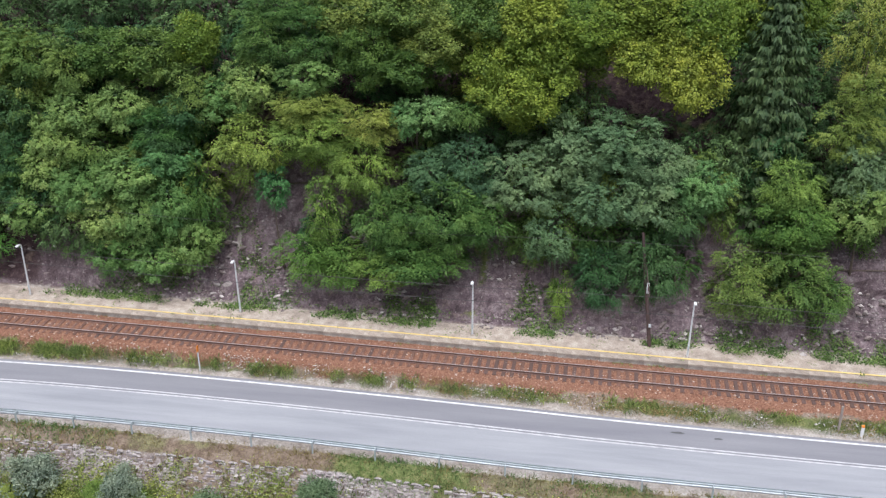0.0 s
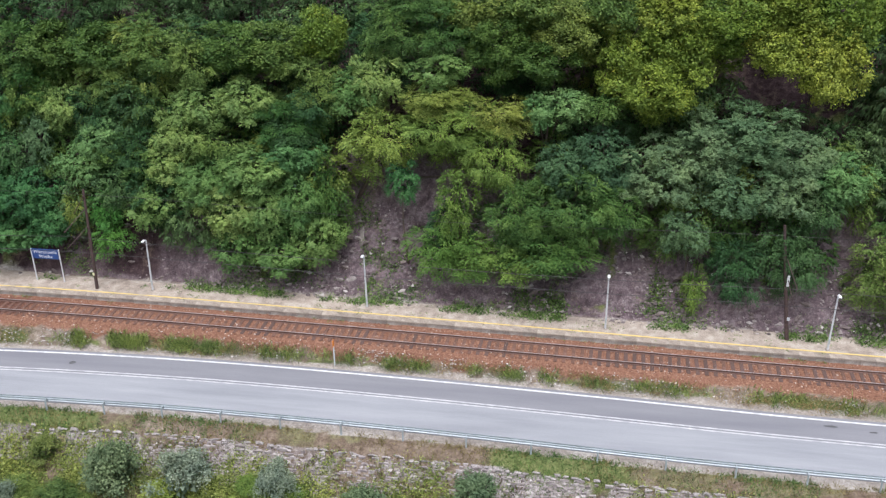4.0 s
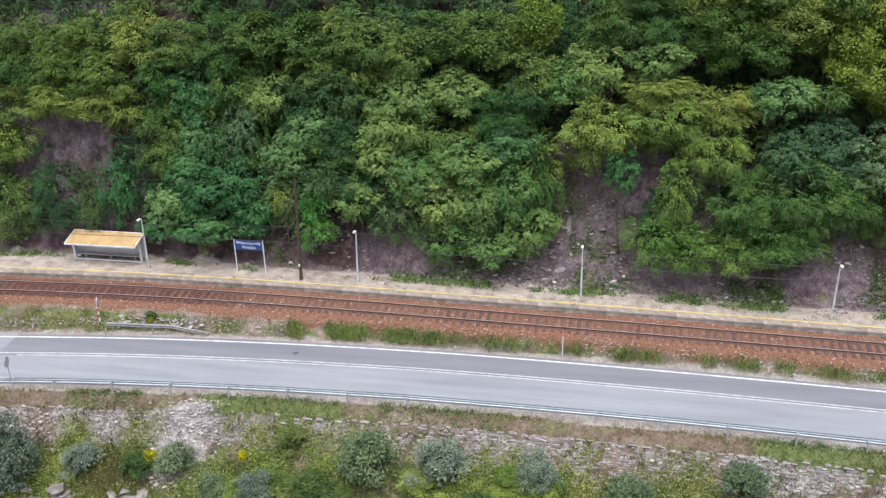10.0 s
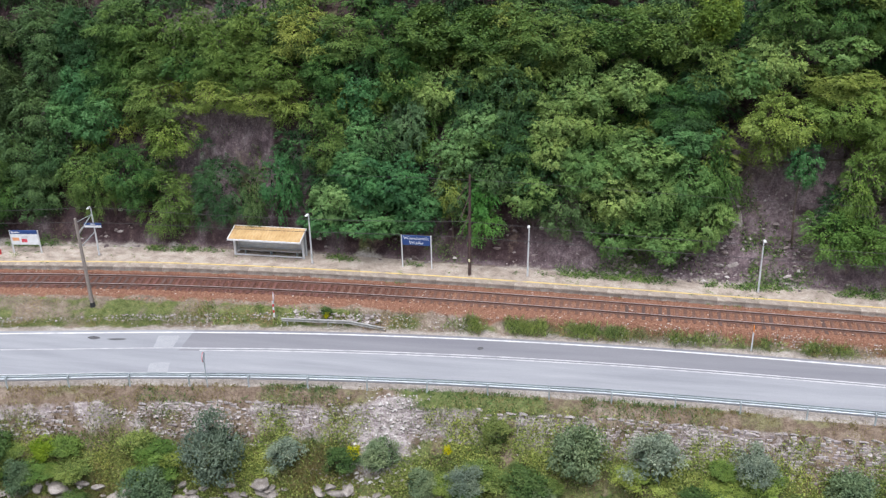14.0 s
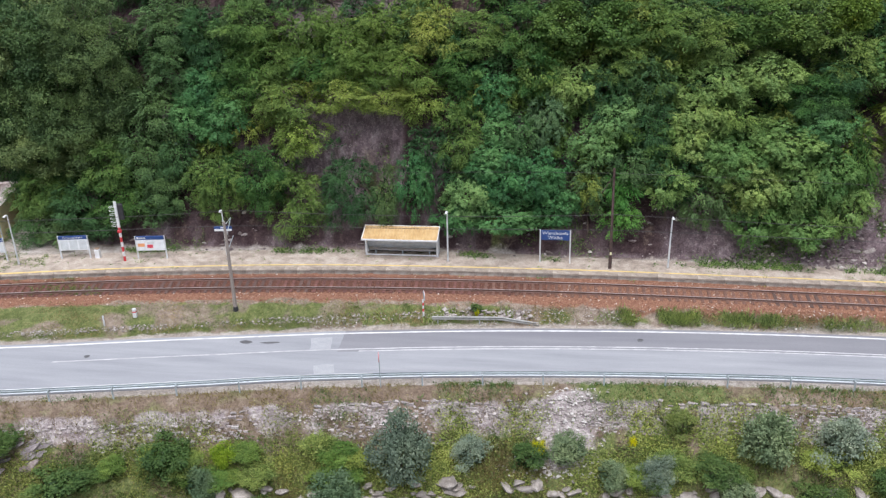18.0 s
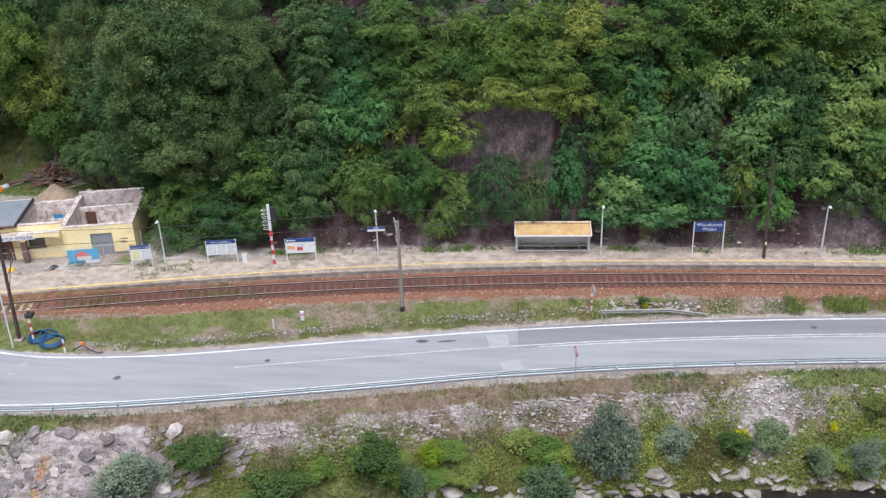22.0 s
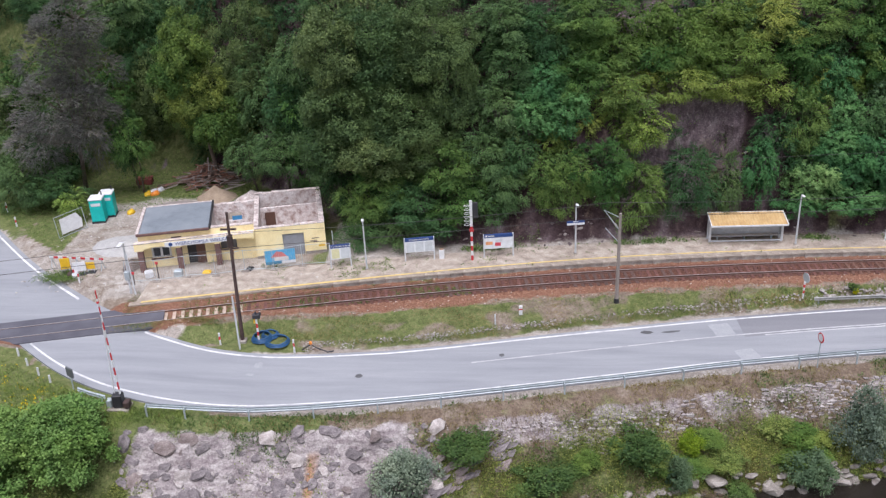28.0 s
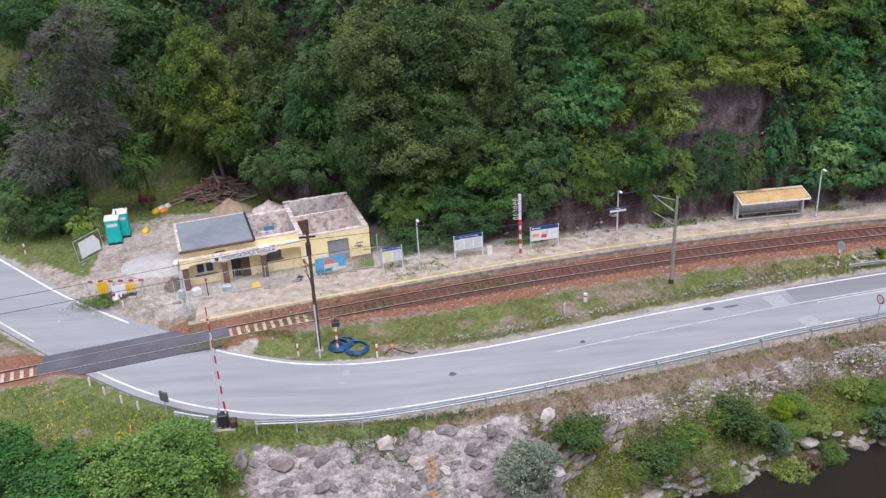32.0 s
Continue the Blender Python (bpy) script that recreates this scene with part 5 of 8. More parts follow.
tree("olive", (-68.8, 67.4, 17.4, 2.6, 2.5), (-71.8, 67.6, 18.4, 2.6, 2.5))
tree("hornbeam", (-75.8, 67.9, 19.0, 3.4, 2.3))
tree("dark", (-44.5, 66.8, 15.4, 2.4, 2.4), (-47.6, 66.3, 14.6, 2.0, 2.5))
tree("robinia", (-50.3, 66.5, 14.9, 2.3, 2.0))
tree("hornbeam", (-53.1, 66.7, 15.7, 2.0, 2.1))
tree("bluish", (-56.8, 66.2, 14.4, 2.1, 1.9), (-55.6, 64.9, 11.7, 1.9, 1.8))
tree("sage", (-52.4, 65.2, 12.2, 1.7, 2.2))
tree("bluish", (-47.0, 65.4, 12.6, 2.3, 1.7), (-48.7, 64.3, 10.8, 1.8, 1.4))
tree("dark", (-44.3, 65.0, 11.9, 2.1, 2.0), (-45.9, 63.9, 9.6, 2.0, 1.7))
tree("hornbeam", (-59.1, 65.6, 13.6, 1.3, 1.9), (-59.0, 64.9, 11.0, 2.0, 2.6))
tree("bluish", (-55.8, 64.0, 8.1, 3.0, 2.4), (-58.2, 63.7, 6.6, 2.6, 2.0), (-52.9, 63.7, 8.3, 2.5, 2.2), (-51.6, 63.4, 6.1, 2.1, 1.8), (-55.0, 63.8, 5.1, 3.2, 1.5), (-59.1, 63.2, 4.8, 1.8, 1.2), (-56.4, 63.9, 9.7, 1.9, 1.5))
tree("fresh_lime", (-46.3, 62.9, 7.5, 1.1, 1.3), (-46.3, 62.9, 5.4, 1.2, 1.2))
tree("olive", (-49.0, 62.9, 7.8, 1.0, 1.3))
tree("lime", (-71.7, 64.1, 11.2, 1.9, 1.6))
tree("hornbeam", (-73.5, 65.6, 14.0, 2.6, 1.8), (-77.0, 65.7, 14.9, 2.3, 2.1))
tree("olive", (-68.7, 66.0, 14.5, 2.6, 1.6), (-65.3, 66.1, 14.1, 3.0, 1.1), (-61.9, 65.7, 13.7, 2.0, 1.6))
tree("hornbeam", (-78.6, 63.0, 7.4, 2.5, 3.0), (-75.4, 63.2, 8.0, 2.6, 2.7))
tree("hornbeam", (-72.5, 63.1, 6.1, 2.2, 2.6))
tree("dark", (-68.1, 63.6, 6.9, 2.4, 3.1), (-65.1, 63.1, 6.3, 1.1, 2.2))
tree("bluish", (-62.7, 63.4, 7.6, 1.4, 2.8))
tree("bluish", (-80.0, 65.8, 14.6, 2.3, 2.3), (-78.6, 65.0, 12.5, 2.6, 2.3), (-80.8, 64.6, 12.6, 1.8, 2.0))
tree("dark", (-79.9, 67.6, 18.5, 2.7, 2.6), (-83.1, 67.8, 19.4, 2.7, 2.1))
tree("dark", (-82.6, 66.7, 16.3, 2.7, 2.5), (-76.7, 67.7, 19.2, 2.2, 2.2))
tree("dark", (-84.0, 65.3, 13.3, 2.6, 2.3))
tree("hornbeam", (-76.1, 66.4, 16.3, 2.1, 2.1))
tree("ash", (-89.2, 64.7, 19.2, 3.8, 3.2), (-92.9, 64.6, 18.0, 3.4, 3.4), (-96.5, 64.4, 18.6, 3.1, 3.4), (-91.9, 64.8, 13.3, 4.0, 3.4), (-96.1, 64.6, 13.4, 3.5, 3.4), (-87.5, 64.3, 14.7, 2.5, 3.5), (-94.0, 64.3, 10.1, 3.5, 2.4), (-89.8, 64.2, 10.1, 3.0, 2.5), (-98.1, 63.8, 10.3, 2.2, 2.2))
tree("hornbeam", (-87.8, 63.2, 8.9, 2.6, 2.1))
tree("dark", (-85.0, 63.7, 9.7, 2.4, 2.7))
tree("hornbeam", (-93.6, 62.8, 6.6, 2.2, 1.7), (-95.5, 62.8, 5.6, 1.7, 1.6))
tree("dark", (-90.8, 62.9, 6.0, 2.7, 2.1))
tree("hornbeam", (-87.0, 62.9, 6.0, 2.6, 2.1))
tree("dark", (-83.2, 62.9, 7.5, 2.1, 2.2), (-84.1, 62.7, 5.9, 2.1, 1.8))
tree("dark", (-95.3, 62.8, 3.6, 2.1, 1.4))
tree("dark", (-92.4, 62.5, 3.7, 2.2, 1.3), (-89.0, 62.5, 4.2, 2.1, 1.3))
tree("dark", (-82.0, 63.2, 9.8, 1.5, 1.9))
tree("maple", (-111.8, 74.7, 16.5, 2.7, 3.0), (-112.0, 74.8, 12.2, 3.0, 3.0), (-110.1, 74.4, 9.6, 2.2, 2.3), (-113.0, 74.3, 14.5, 2.2, 2.2))
tree("ash", (-107.0, 78.4, 16.6, 3.1, 4.8), (-107.1, 77.9, 11.2, 3.0, 3.1), (-109.1, 77.4, 8.0, 2.5, 1.9))
tree("dark", (-102.0, 71.7, 11.9, 2.4, 3.0), (-100.9, 71.5, 15.6, 2.3, 2.6))
tree("dark", (-103.0, 69.9, 8.2, 2.3, 2.1))
tree("dark", (-118.7, 82.3, 16.0, 3.3, 4.6), (-119.9, 81.9, 18.4, 3.3, 2.7))
tree("hornbeam", (-118.1, 73.3, 8.4, 1.9, 2.6))
tree("dark", (-106.9, 73.2, 6.5, 2.0, 1.9))
tree("grey", (-122.9, 72.5, 16.6, 3.2, 3.2), (-120.1, 72.6, 14.9, 3.0, 3.5), (-123.6, 72.9, 11.4, 4.3, 3.4), (-120.5, 72.3, 10.4, 2.6, 3.2), (-125.7, 72.1, 8.7, 2.8, 2.5), (-120.4, 72.1, 19.9, 2.7, 2.1))
tree("dark", (-127.6, 71.2, 5.7, 2.8, 2.9), (-124.7, 70.8, 5.3, 2.5, 1.5))
tree("dark", (-118.9, 74.7, 7.6, 1.4, 2.6))
tree("dark", (-118.3, 84.1, 16.6, 3.2, 3.2), (-128.4, 83.7, 19.4, 3.1, 1.9))
tree("lime", (-122.3, 68.2, 4.3, 1.2, 1.2))
tree("olive", (-63.6, 67.1, 16.4, 2.7, 1.9), (-67.3, 66.7, 16.1, 2.5, 1.7))
tree("hornbeam", (-59.3, 67.1, 16.4, 2.3, 1.7), (-70.6, 66.3, 16.1, 2.0, 1.6), (-74.0, 66.4, 16.7, 2.1, 1.6))
tree("hornbeam", (-37.6, 65.0, 12.7, 1.7, 1.4), (-46.8, 67.0, 16.8, 2.2, 1.5))
tree("hornbeam", (-8.7, 65.8, 16.4, 1.2, 1.0))
tree("dark", (-31.5, 65.4, 13.4, 2.1, 1.9), (-30.1, 66.2, 15.9, 1.9, 1.5))
tree("spruce", (12.4, 69.0, 19.1, 4.5, 8.6))
# the wood behind and above them, tier by tier up the slope, leaving the bare rock free
hill_d = np.linspace(0, 60, 1200)


def slope_y(x, h):
    """Where the slope is h metres above the platform."""
    return float(toe_y(x)) + float(np.interp(h, hill(hill_d), hill_d)) / float(steepness(x))


BARE = [(-28.5, -20.5, 0, 12.5), (-18.0, -12.6, 5, 14), (-11.0, -3.5, 0, 7.5), (7.0, 12.0, 0, 8), (14.5, 26.0, 0, 6.5), (-71.5, -62.0, 0, 12.0), (-1.0, 9.0, 14.0, 17.5)]
for tier, h in enumerate((5.0, 8.0, 11.5, 15.0, 18.5, 22.5, 27.0, 32.0)):
    x = -143.0 + tier * 1.3
    row = []
    while x < 34:
        r = rt.uniform(1.9, 2.6) if tier < 3 else rt.uniform(2.7, 3.7)
        xx = x + rt.uniform(-0.8, 0.8)
        x += r * (1.35 if tier < 3 else 1.1)
        hh = h + rt.uniform(-0.9, 0.9)
        if (xx < -97 and tier < 3) or any(a < xx < b and c < hh < d for a, b, c, d in BARE):
            continue
        yb = slope_y(xx, hh)
        z = pz(xx) + hh + 0.5 * r
        # keep behind the leafy front of the wood
        if tier < 6 and xx > -97 and yb - 0.3 * r < float(np.interp(z, [2, 9, 14, 19, 26], [61.9, 62.0, 64.3, 66.3, 69.5])) + 0.9 * r:
            r *= 0.62
            yb, z = yb + 0.3 * r, pz(xx) + hh + 0.3 * r
        row.append((xx, yb - 0.3 * r, z, r, r * rt.uniform(0.95, 1.2)))
    for k in range(0, len(row), 3):
        xx, u = row[k][0], rt.random()
        if xx > -14:
            kind = "yellow" if tier > 3 and u < 0.35 else "olive" if u < 0.4 else "dark" if u < 0.8 else "hornbeam"
        elif xx > -60:
            kind = "olive" if u < 0.2 else "hornbeam" if u < 0.5 else "maple" if u < 0.65 else "dark"
        elif xx > -86:
            kind = "olive" if u < 0.2 else "hornbeam" if u < 0.5 else "dark"
        else:
            kind = "dark" if u < 0.5 else "ash" if u < 0.85 else "hornbeam"
        tree(kind, *row[k:k + 3], light=True)
for kind, x, y, z, a, b in (("dark", -98.5, 72.0, 9.5, 3.2, 4.5), ("dark", -101.5, 74.5, 11.0, 3.4, 5.0), ("dark", -97.0, 67.0, 6.5, 2.2, 3.0),
                             ("dark", -127.6, 78.9, 6.0, 3.6, 4.0), ("ash", -132.0, 79.5, 7.5, 4.4, 5.2), ("dark", -134.0, 73.0, 6.0, 3.4, 4.0), ("dark", -112.5, 80.5, 7.0, 3.0, 4.2), ("ash", -118.5, 83.0, 8.0, 4.0, 5.2)):
    tree(kind, (x, y, z, a, b))
x = -141.0
while x < -103:
    x += rt.uniform(3.4, 4.6)
    y = float(toe_y(x)) + rt.uniform(1.0, 2.5)
    tree(rt.choice(["dark", "ash", "hornbeam", "dark"]), (x, y, float(ground_z(x, y)) + rt.uniform(4.0, 6.5), rt.uniform(3.0, 3.8), rt.uniform(4.2, 5.6)), light=True)

# ---- lamps, signs and poles on the platform ----


lamp = thing("street_lamp", (0, 0, 0), "pale steel platform lamp with small bent head", "street lamp", "platform lamps")
part("base", boxm(-0.14, -0.14, -0.05, 0.14, 0.14, 0.06, 0.02), CONCRETE, lamp)
part("pole", rodm((0, 0, 0.02), (0, 0, 4.25), 0.075, 0.05, 10), LAMP_WHITE, lamp)
part("door", boxm(-0.045, -0.085, 0.5, 0.045, -0.06, 0.9, 0.005), GALV, lamp)
tube_part("arm", [(0, 0, 4.2), (0, -0.04, 4.32), (0, -0.14, 4.38), (0, -0.28, 4.39)], 0.035, LAMP_WHITE, lamp)
hd = boxm(-0.10, -0.62, 4.33, 0.10, -0.24, 4.44, 0.03)
part("head", hd, WHITE, lamp, "white lamp head")
LAMPS = [(7.5, 59.6, 1.2), (-7.67, 60.28, 0.3), (-25.42, 60.88, -0.6), (-42.63, 61.0, 1.0), (-59.87, 60.78, 0.4), (-77.7, 59.7, 0), (-94.4, 57.35, -0.5)]
lamp.matrix_basis = pose(23.0, 59.2, pz(23), 0, 0.8, 0)
for x, y, lean in LAMPS:
    copy_thing(lamp, pose(x, y, pz(x), 0, lean, 8 if x < -70 else 0))
far_lamp = thing("street_lamp", (-112.3, 53.75, 2.2), "tall pale lamp post beside the level crossing", "street lamp", "platform lamps")
part("pole", rodm((0, 0, -0.2), (0.15, 0, 4.5), 0.10, 0.07, 10), LAMP_WHITE, far_lamp)
part("stay", rodm((0.45, -0.2, -0.2), (0.2, 0, 3.6), 0.06, 0.05, 8), LAMP_WHITE, far_lamp)
part("head", boxm(-0.15, -0.65, 4.35, 0.2, 0.05, 4.52, 0.04), WHITE, far_lamp)
part("cabinet", boxm(-0.18, -0.2, 1.4, 0.22, 0.1, 2.1, 0.02), GALV, far_lamp)


def name_board(x, y, z, w, words, turn):
    s = thing("station_sign", (x, y, z), "blue station name board on two white posts", "sign", "", turn)
    for px_ in (-w / 2, w / 2):
        part("post", rodm((px_, 0, -0.3), (px_, 0, 2.95), 0.05, None, 8), WHITE, s)
    part("board", boxm(-w / 2 + 0.05, -0.04, 2.05, w / 2 - 0.05, 0.04, 2.93, 0.01), BLUE_SIGN, s, "blue board")
    for k, wd in enumerate(words):
        text_mesh(wd, 0.40, WHITE, s, pose(0, -0.046, 2.68 - 0.40 * k, 90))
    return s


nb = name_board(-51.4, 61.3, pz(-51.4) + 0.02, 2.35, ["Wierchomla", "Wielka"], 0)
nb.matrix_basis = nb.matrix_basis @ Matrix.Diagonal((1, 1, 0.94, 1))


def info_board(x, y, z, w, turn, panes, words, label):
    s = thing("notice_board", (x, y, z), label, "notice board", "platform notice boards", turn)
    for px_ in (-w / 2, w / 2):
        part("post", boxm(px_ - 0.05, -0.05, -0.2, px_ + 0.05, 0.05, 2.0, 0.01), LAMP_WHITE, s)
    part("panel", boxm(-w / 2 + 0.05, -0.05, 0.72, w / 2 - 0.05, 0.04, 1.68, 0.01), plain("pale_panel", (0.72, 0.75, 0.77), 0.3), s)
    hdr = part("header", boxm(-w / 2 + 0.02, -0.06, 1.682, w / 2 - 0.02, 0.05, 1.99, 0.01), BLUE_SIGN, s, "blue header")
    if words:
        text_mesh(words, 0.20, WHITE, hdr, pose(0, -0.068, 1.83, 90))
    for (a0, a1, b0, b1, c) in panes:
        part("poster", boxm(-w / 2 + w * a0, -0.062, b0, -w / 2 + w * a1, -0.052, b1), c, s)
    return s


PAPER_Y = plain("pale_yellow_paper", (0.72, 0.70, 0.42), 0.6)
PAPER_G = plain("grey_paper", (0.56, 0.60, 0.62), 0.6)
PAPER_R = plain("red_print", (0.62, 0.07, 0.10), 0.6)
PAPER_O = plain("orange_print", (0.78, 0.36, 0.16), 0.6)
info_board(-96.5, 57.8, pz(-96), 1.6, 11, [(0.08, 0.46, 0.8, 1.62, PAPER_Y), (0.54, 0.94, 0.8, 1.62, PAPER_G)], "Wierchomla Wielka", "small notice board with blue header and yellow timetable")
info_board(-90.25, 58.88, pz(-90), 2.35, 8, [(0.06, 0.32, 0.8, 1.6, PAPER_G), (0.37, 0.64, 0.8, 1.6, PAPER_G), (0.69, 0.95, 0.8, 1.6, PAPER_G)], "Wierchomla Wielka", "notice board with blue header and three grey panes")
ib = info_board(-83.9, 59.35, pz(-84), 2.35, 6, [(0.06, 0.30, 1.08, 1.36, PAPER_O), (0.38, 0.58, 0.95, 1.25, PAPER_R), (0.40, 0.62, 1.30, 1.52, PAPER_G)], "", "white notice board with blue header and coloured posters")
part("emblem", boxm(-1.05, -0.07, 1.76, -0.9, -0.062, 1.92), WHITE, ib)
part("text_bar", boxm(-0.85, -0.07, 1.80, -0.35, -0.062, 1.88), WHITE, ib)
ds = thing("direction_sign", (-77.72, 59.58, pz(-77.7)), "small blue and white sign clamped to a lamp post", "sign", "", 6)
part("board", boxm(-0.72, -0.03, 2.55, 0.72, 0.02, 2.95, 0.01), BLUE_SIGN, ds)
part("white_field", boxm(-0.70, -0.04, 2.56, 0.70, -0.031, 2.74), WHITE, ds)
part("text_bar", boxm(-0.2, -0.04, 2.82, 0.2, -0.031, 2.89), WHITE, ds)
part("clamp", boxm(-0.08, 0.02, 2.65, 0.08, 0.2, 2.72), GALV, ds)

# the tall railway signal with a banded post
sg = thing("railway_signal", (-86.02, 58.75, pz(-86)), "railway signal on a red and white banded post", "railway signal", "", 4)
for k in range(7):
    part("band", rodm((0, 0, 0.42 * k - (0.1 if k == 0 else 0)), (0, 0, 0.42 * (k + 1)), 0.10, None, 10), RED if k % 2 == 0 else WHITE, sg)
part("mast", boxm(-0.11, -0.07, 2.94, 0.11, 0.07, 5.15, 0.015), WHITE, sg)
part("signal_back", boxm(0.12, -0.02, 3.6, 0.55, 0.16, 4.95, 0.03), BLACK, sg, "black lamp housing")
for k in range(4):
    part("hood", rodm((0.34, 0.16, 3.8 + 0.3 * k), (0.34, 0.40, 3.77 + 0.3 * k), 0.11, 0.12, 10), BLACK, sg)
for k in range(6):
    a = [(-0.11 + 0.0, 0.0, 3.1 + 0.32 * k)] + [(-0.34 + 0.22 * math.cos(t), 0.20 * math.sin(t), 3.1 + 0.32 * k) for t in np.linspace(0.2, 6.0, 9)]
    tube_part("ladder_hoop", a, 0.018, WHITE, sg)
part("collar", boxm(-0.16, -0.14, 2.5, 0.16, 0.14, 2.72, 0.02), RED, sg)
bx = thing("cable_box", (-88.5, 59.2, pz(-88.5)), "short white cable box with dark cap beside the platform", "cable box")
part("body", boxm(-0.2, -0.17, -0.1, 0.2, 0.17, 0.72, 0.03), WHITE, bx)
part("cap", boxm(-0.17, -0.15, 0.722, 0.17, 0.15, 0.82, 0.03), plain("brown_cap", (0.32, 0.22, 0.15)), bx)

# ---- waiting shelter ----
sh = thing("waiting_shelter", (-63.7, 61.75, pz(-63.7)), "open waiting shelter with corrugated tan roof and pale back", "shelter")
sh.matrix_basis = sh.matrix_basis @ Matrix.Diagonal((1, 1, 0.86, 1))
W2 = 2.9
for sx in (-W2, W2):
    part("front_post", boxm(sx - 0.09, -0.30, -0.1, sx + 0.09, -0.14, 2.30, 0.015), LAMP_WHITE, sh)
    part("back_post", boxm(sx - 0.08, 0.42, -0.1, sx + 0.08, 0.56, 2.50, 0.015), LAMP_WHITE, sh)
    part("side_pane", boxm(sx - 0.015, -0.12, 0.35, sx + 0.015, 0.41, 2.15), plain("frosted_pane", (0.50, 0.53, 0.55), 0.25), sh)
    part("roof_bracket", boxm(sx - 0.06, -1.15, 2.06, sx + 0.06, -0.2, 2.14), LAMP_WHITE, sh)
part("back_panel", boxm(-W2 + 0.08, 0.47, 0.12, W2 - 0.08, 0.50, 1.40), plain("pale_back_panel", (0.56, 0.58, 0.60), 0.3), sh)
part("back_pane", boxm(-W2 + 0.08, 0.475, 1.45, W2 - 0.08, 0.495, 2.1), plain("hazy_pane", (0.42, 0.44, 0.46), 0.2), sh)
for z in (0.56, 1.41, 2.12):
    part("rail", boxm(-W2, 0.44, z, W2, 0.53, z + 0.06), LAMP_WHITE, sh)
part("timetable", boxm(-1.55, 0.445, 1.50, -0.75, 0.468, 1.92), plain("timetable_sheet", (0.62, 0.66, 0.70)), sh)
part("timetable", boxm(-2.5, 0.445, 1.55, -1.9, 0.468, 1.9), plain("timetable_sheet", (0.62, 0.66, 0.70)), sh)
bench = part("bench", boxm(-W2 + 0.15, 0.0, 0.44, W2 - 0.15, 0.42, 0.50, 0.01), plain("pale_bench_board", (0.52, 0.50, 0.47), 0.6), sh, "pale bench board")
for bx_ in (-2.2, 0, 2.2):
    part("bench_leg", boxm(bx_ - 0.04, 0.05, -0.02, bx_ + 0.04, 0.38, 0.44), GALV, bench)
part("sill", boxm(-W2, -0.30, 0.03, W2, -0.20, 0.15, 0.01), LAMP_WHITE, sh)
vs, fs = [], []
nw = 118
for i in range(nw + 1):
    x = -W2 - 0.12 + (2 * W2 + 0.24) * i / nw
    dz = 0.045 * math.sin(i / nw * 2 * math.pi * 24)
    vs += [(x, -1.2, 2.14 + dz), (x, 0.62, 2.62 + dz)]
for i in range(nw):
    fs.append((2 * i, 2 * i + 2, 2 * i + 3, 2 * i + 1))
ROOF_TAN = surface("tan_corrugated_plastic", [(0.3, (0.36, 0.225, 0.095)), (0.5, (0.46, 0.31, 0.140)), (0.72, (0.53, 0.38, 0.20))], 1.4, 20, 0.5, 0, 0.1, 0.01, 0.06)
obj("roof", mesh_of("roof", vs, fs, True), ROOF_TAN, sh, "tan corrugated roof")
part("roof_trim", boxm(-W2 - 0.16, -1.26, 2.02, W2 + 0.16, -1.18, 2.17, 0.01), WHITE, sh)
part("roof_trim", boxm(-W2 - 0.16, 0.6, 2.5, W2 + 0.16, 0.66, 2.66, 0.01), WHITE, sh)
for sx in (-W2 - 0.14, W2 + 0.14):
    part("roof_trim", box(bmesh.new(), -0.03, -0.95, -0.07, 0.03, 0.95, 0.07, 0, Matrix.Translation((sx, -0.3, 2.38)) @ Matrix.Rotation(math.atan2(0.48, 1.82), 4, "X")), WHITE, sh)

# ---- overhead line: masts and wires ----
def mast(x, y, z, top, r, mat, label, parts=()):
    m = thing("overhead_line_mast", (x, y, z), label, "pole", "overhead line masts")
    part("shaft", rodm((0, 0, -0.4), top, r, r * 0.62, 10), mat, m)
    return m


m1 = mast(-102.5, 48.3, 1.15, (0.1, 0.4, 9.9), 0.15, DARKSTEEL, "dark rusty steel mast with bracket arms near the crossing")
part("foot", boxm(-0.3, -0.3, -0.3, 0.3, 0.3, 0.15, 0.04), CONCRETE, m1)
part("bracket", rodm((0.1, 0.3, 6.3), (-0.5, 2.5, 6.0), 0.04), DARKSTEEL, m1)
part("bracket", rodm((0.1, 0.3, 4.2), (-0.5, 2.5, 6.0), 0.03), DARKSTEEL, m1)
part("bracket", rodm((0.1, 0.3, 5.0), (-0.5, 2.4, 5.2), 0.03), DARKSTEEL, m1)
part("insulator", rodm((-0.45, 2.3, 5.85), (-0.5, 2.5, 6.05), 0.09), plain("brown_insulator", (0.18, 0.08, 0.05), 0.3), m1)
part("transformer", boxm(-0.12, 0.2, 7.3, 0.22, 0.6, 8.2, 0.04), DARKSTEEL, m1)
part("cross_arm", boxm(-0.5, 0.3, 8.6, 0.6, 0.42, 8.72), DARKSTEEL, m1)
m2 = mast(-75.15, 53.42, 0.75, (0.05, -0.15, 7.55), 0.16, GREYWOOD, "grey weathered line mast with dark foot beside the track")
part("foot", boxm(-0.28, -0.28, -0.3, 0.28, 0.28, 0.12, 0.04), CONCRETE, m2)
part("sleeve", rodm((0, 0, 0.1), (0, 0, 0.55), 0.22, 0.18, 10), BLACK, m2)
part("bracket", rodm((0.02, -0.1, 6.2), (-0.7, 3.2, 6.4), 0.035), GALV, m2)
part("bracket", rodm((0.02, -0.1, 7.2), (-0.7, 3.2, 6.4), 0.03), GALV, m2)
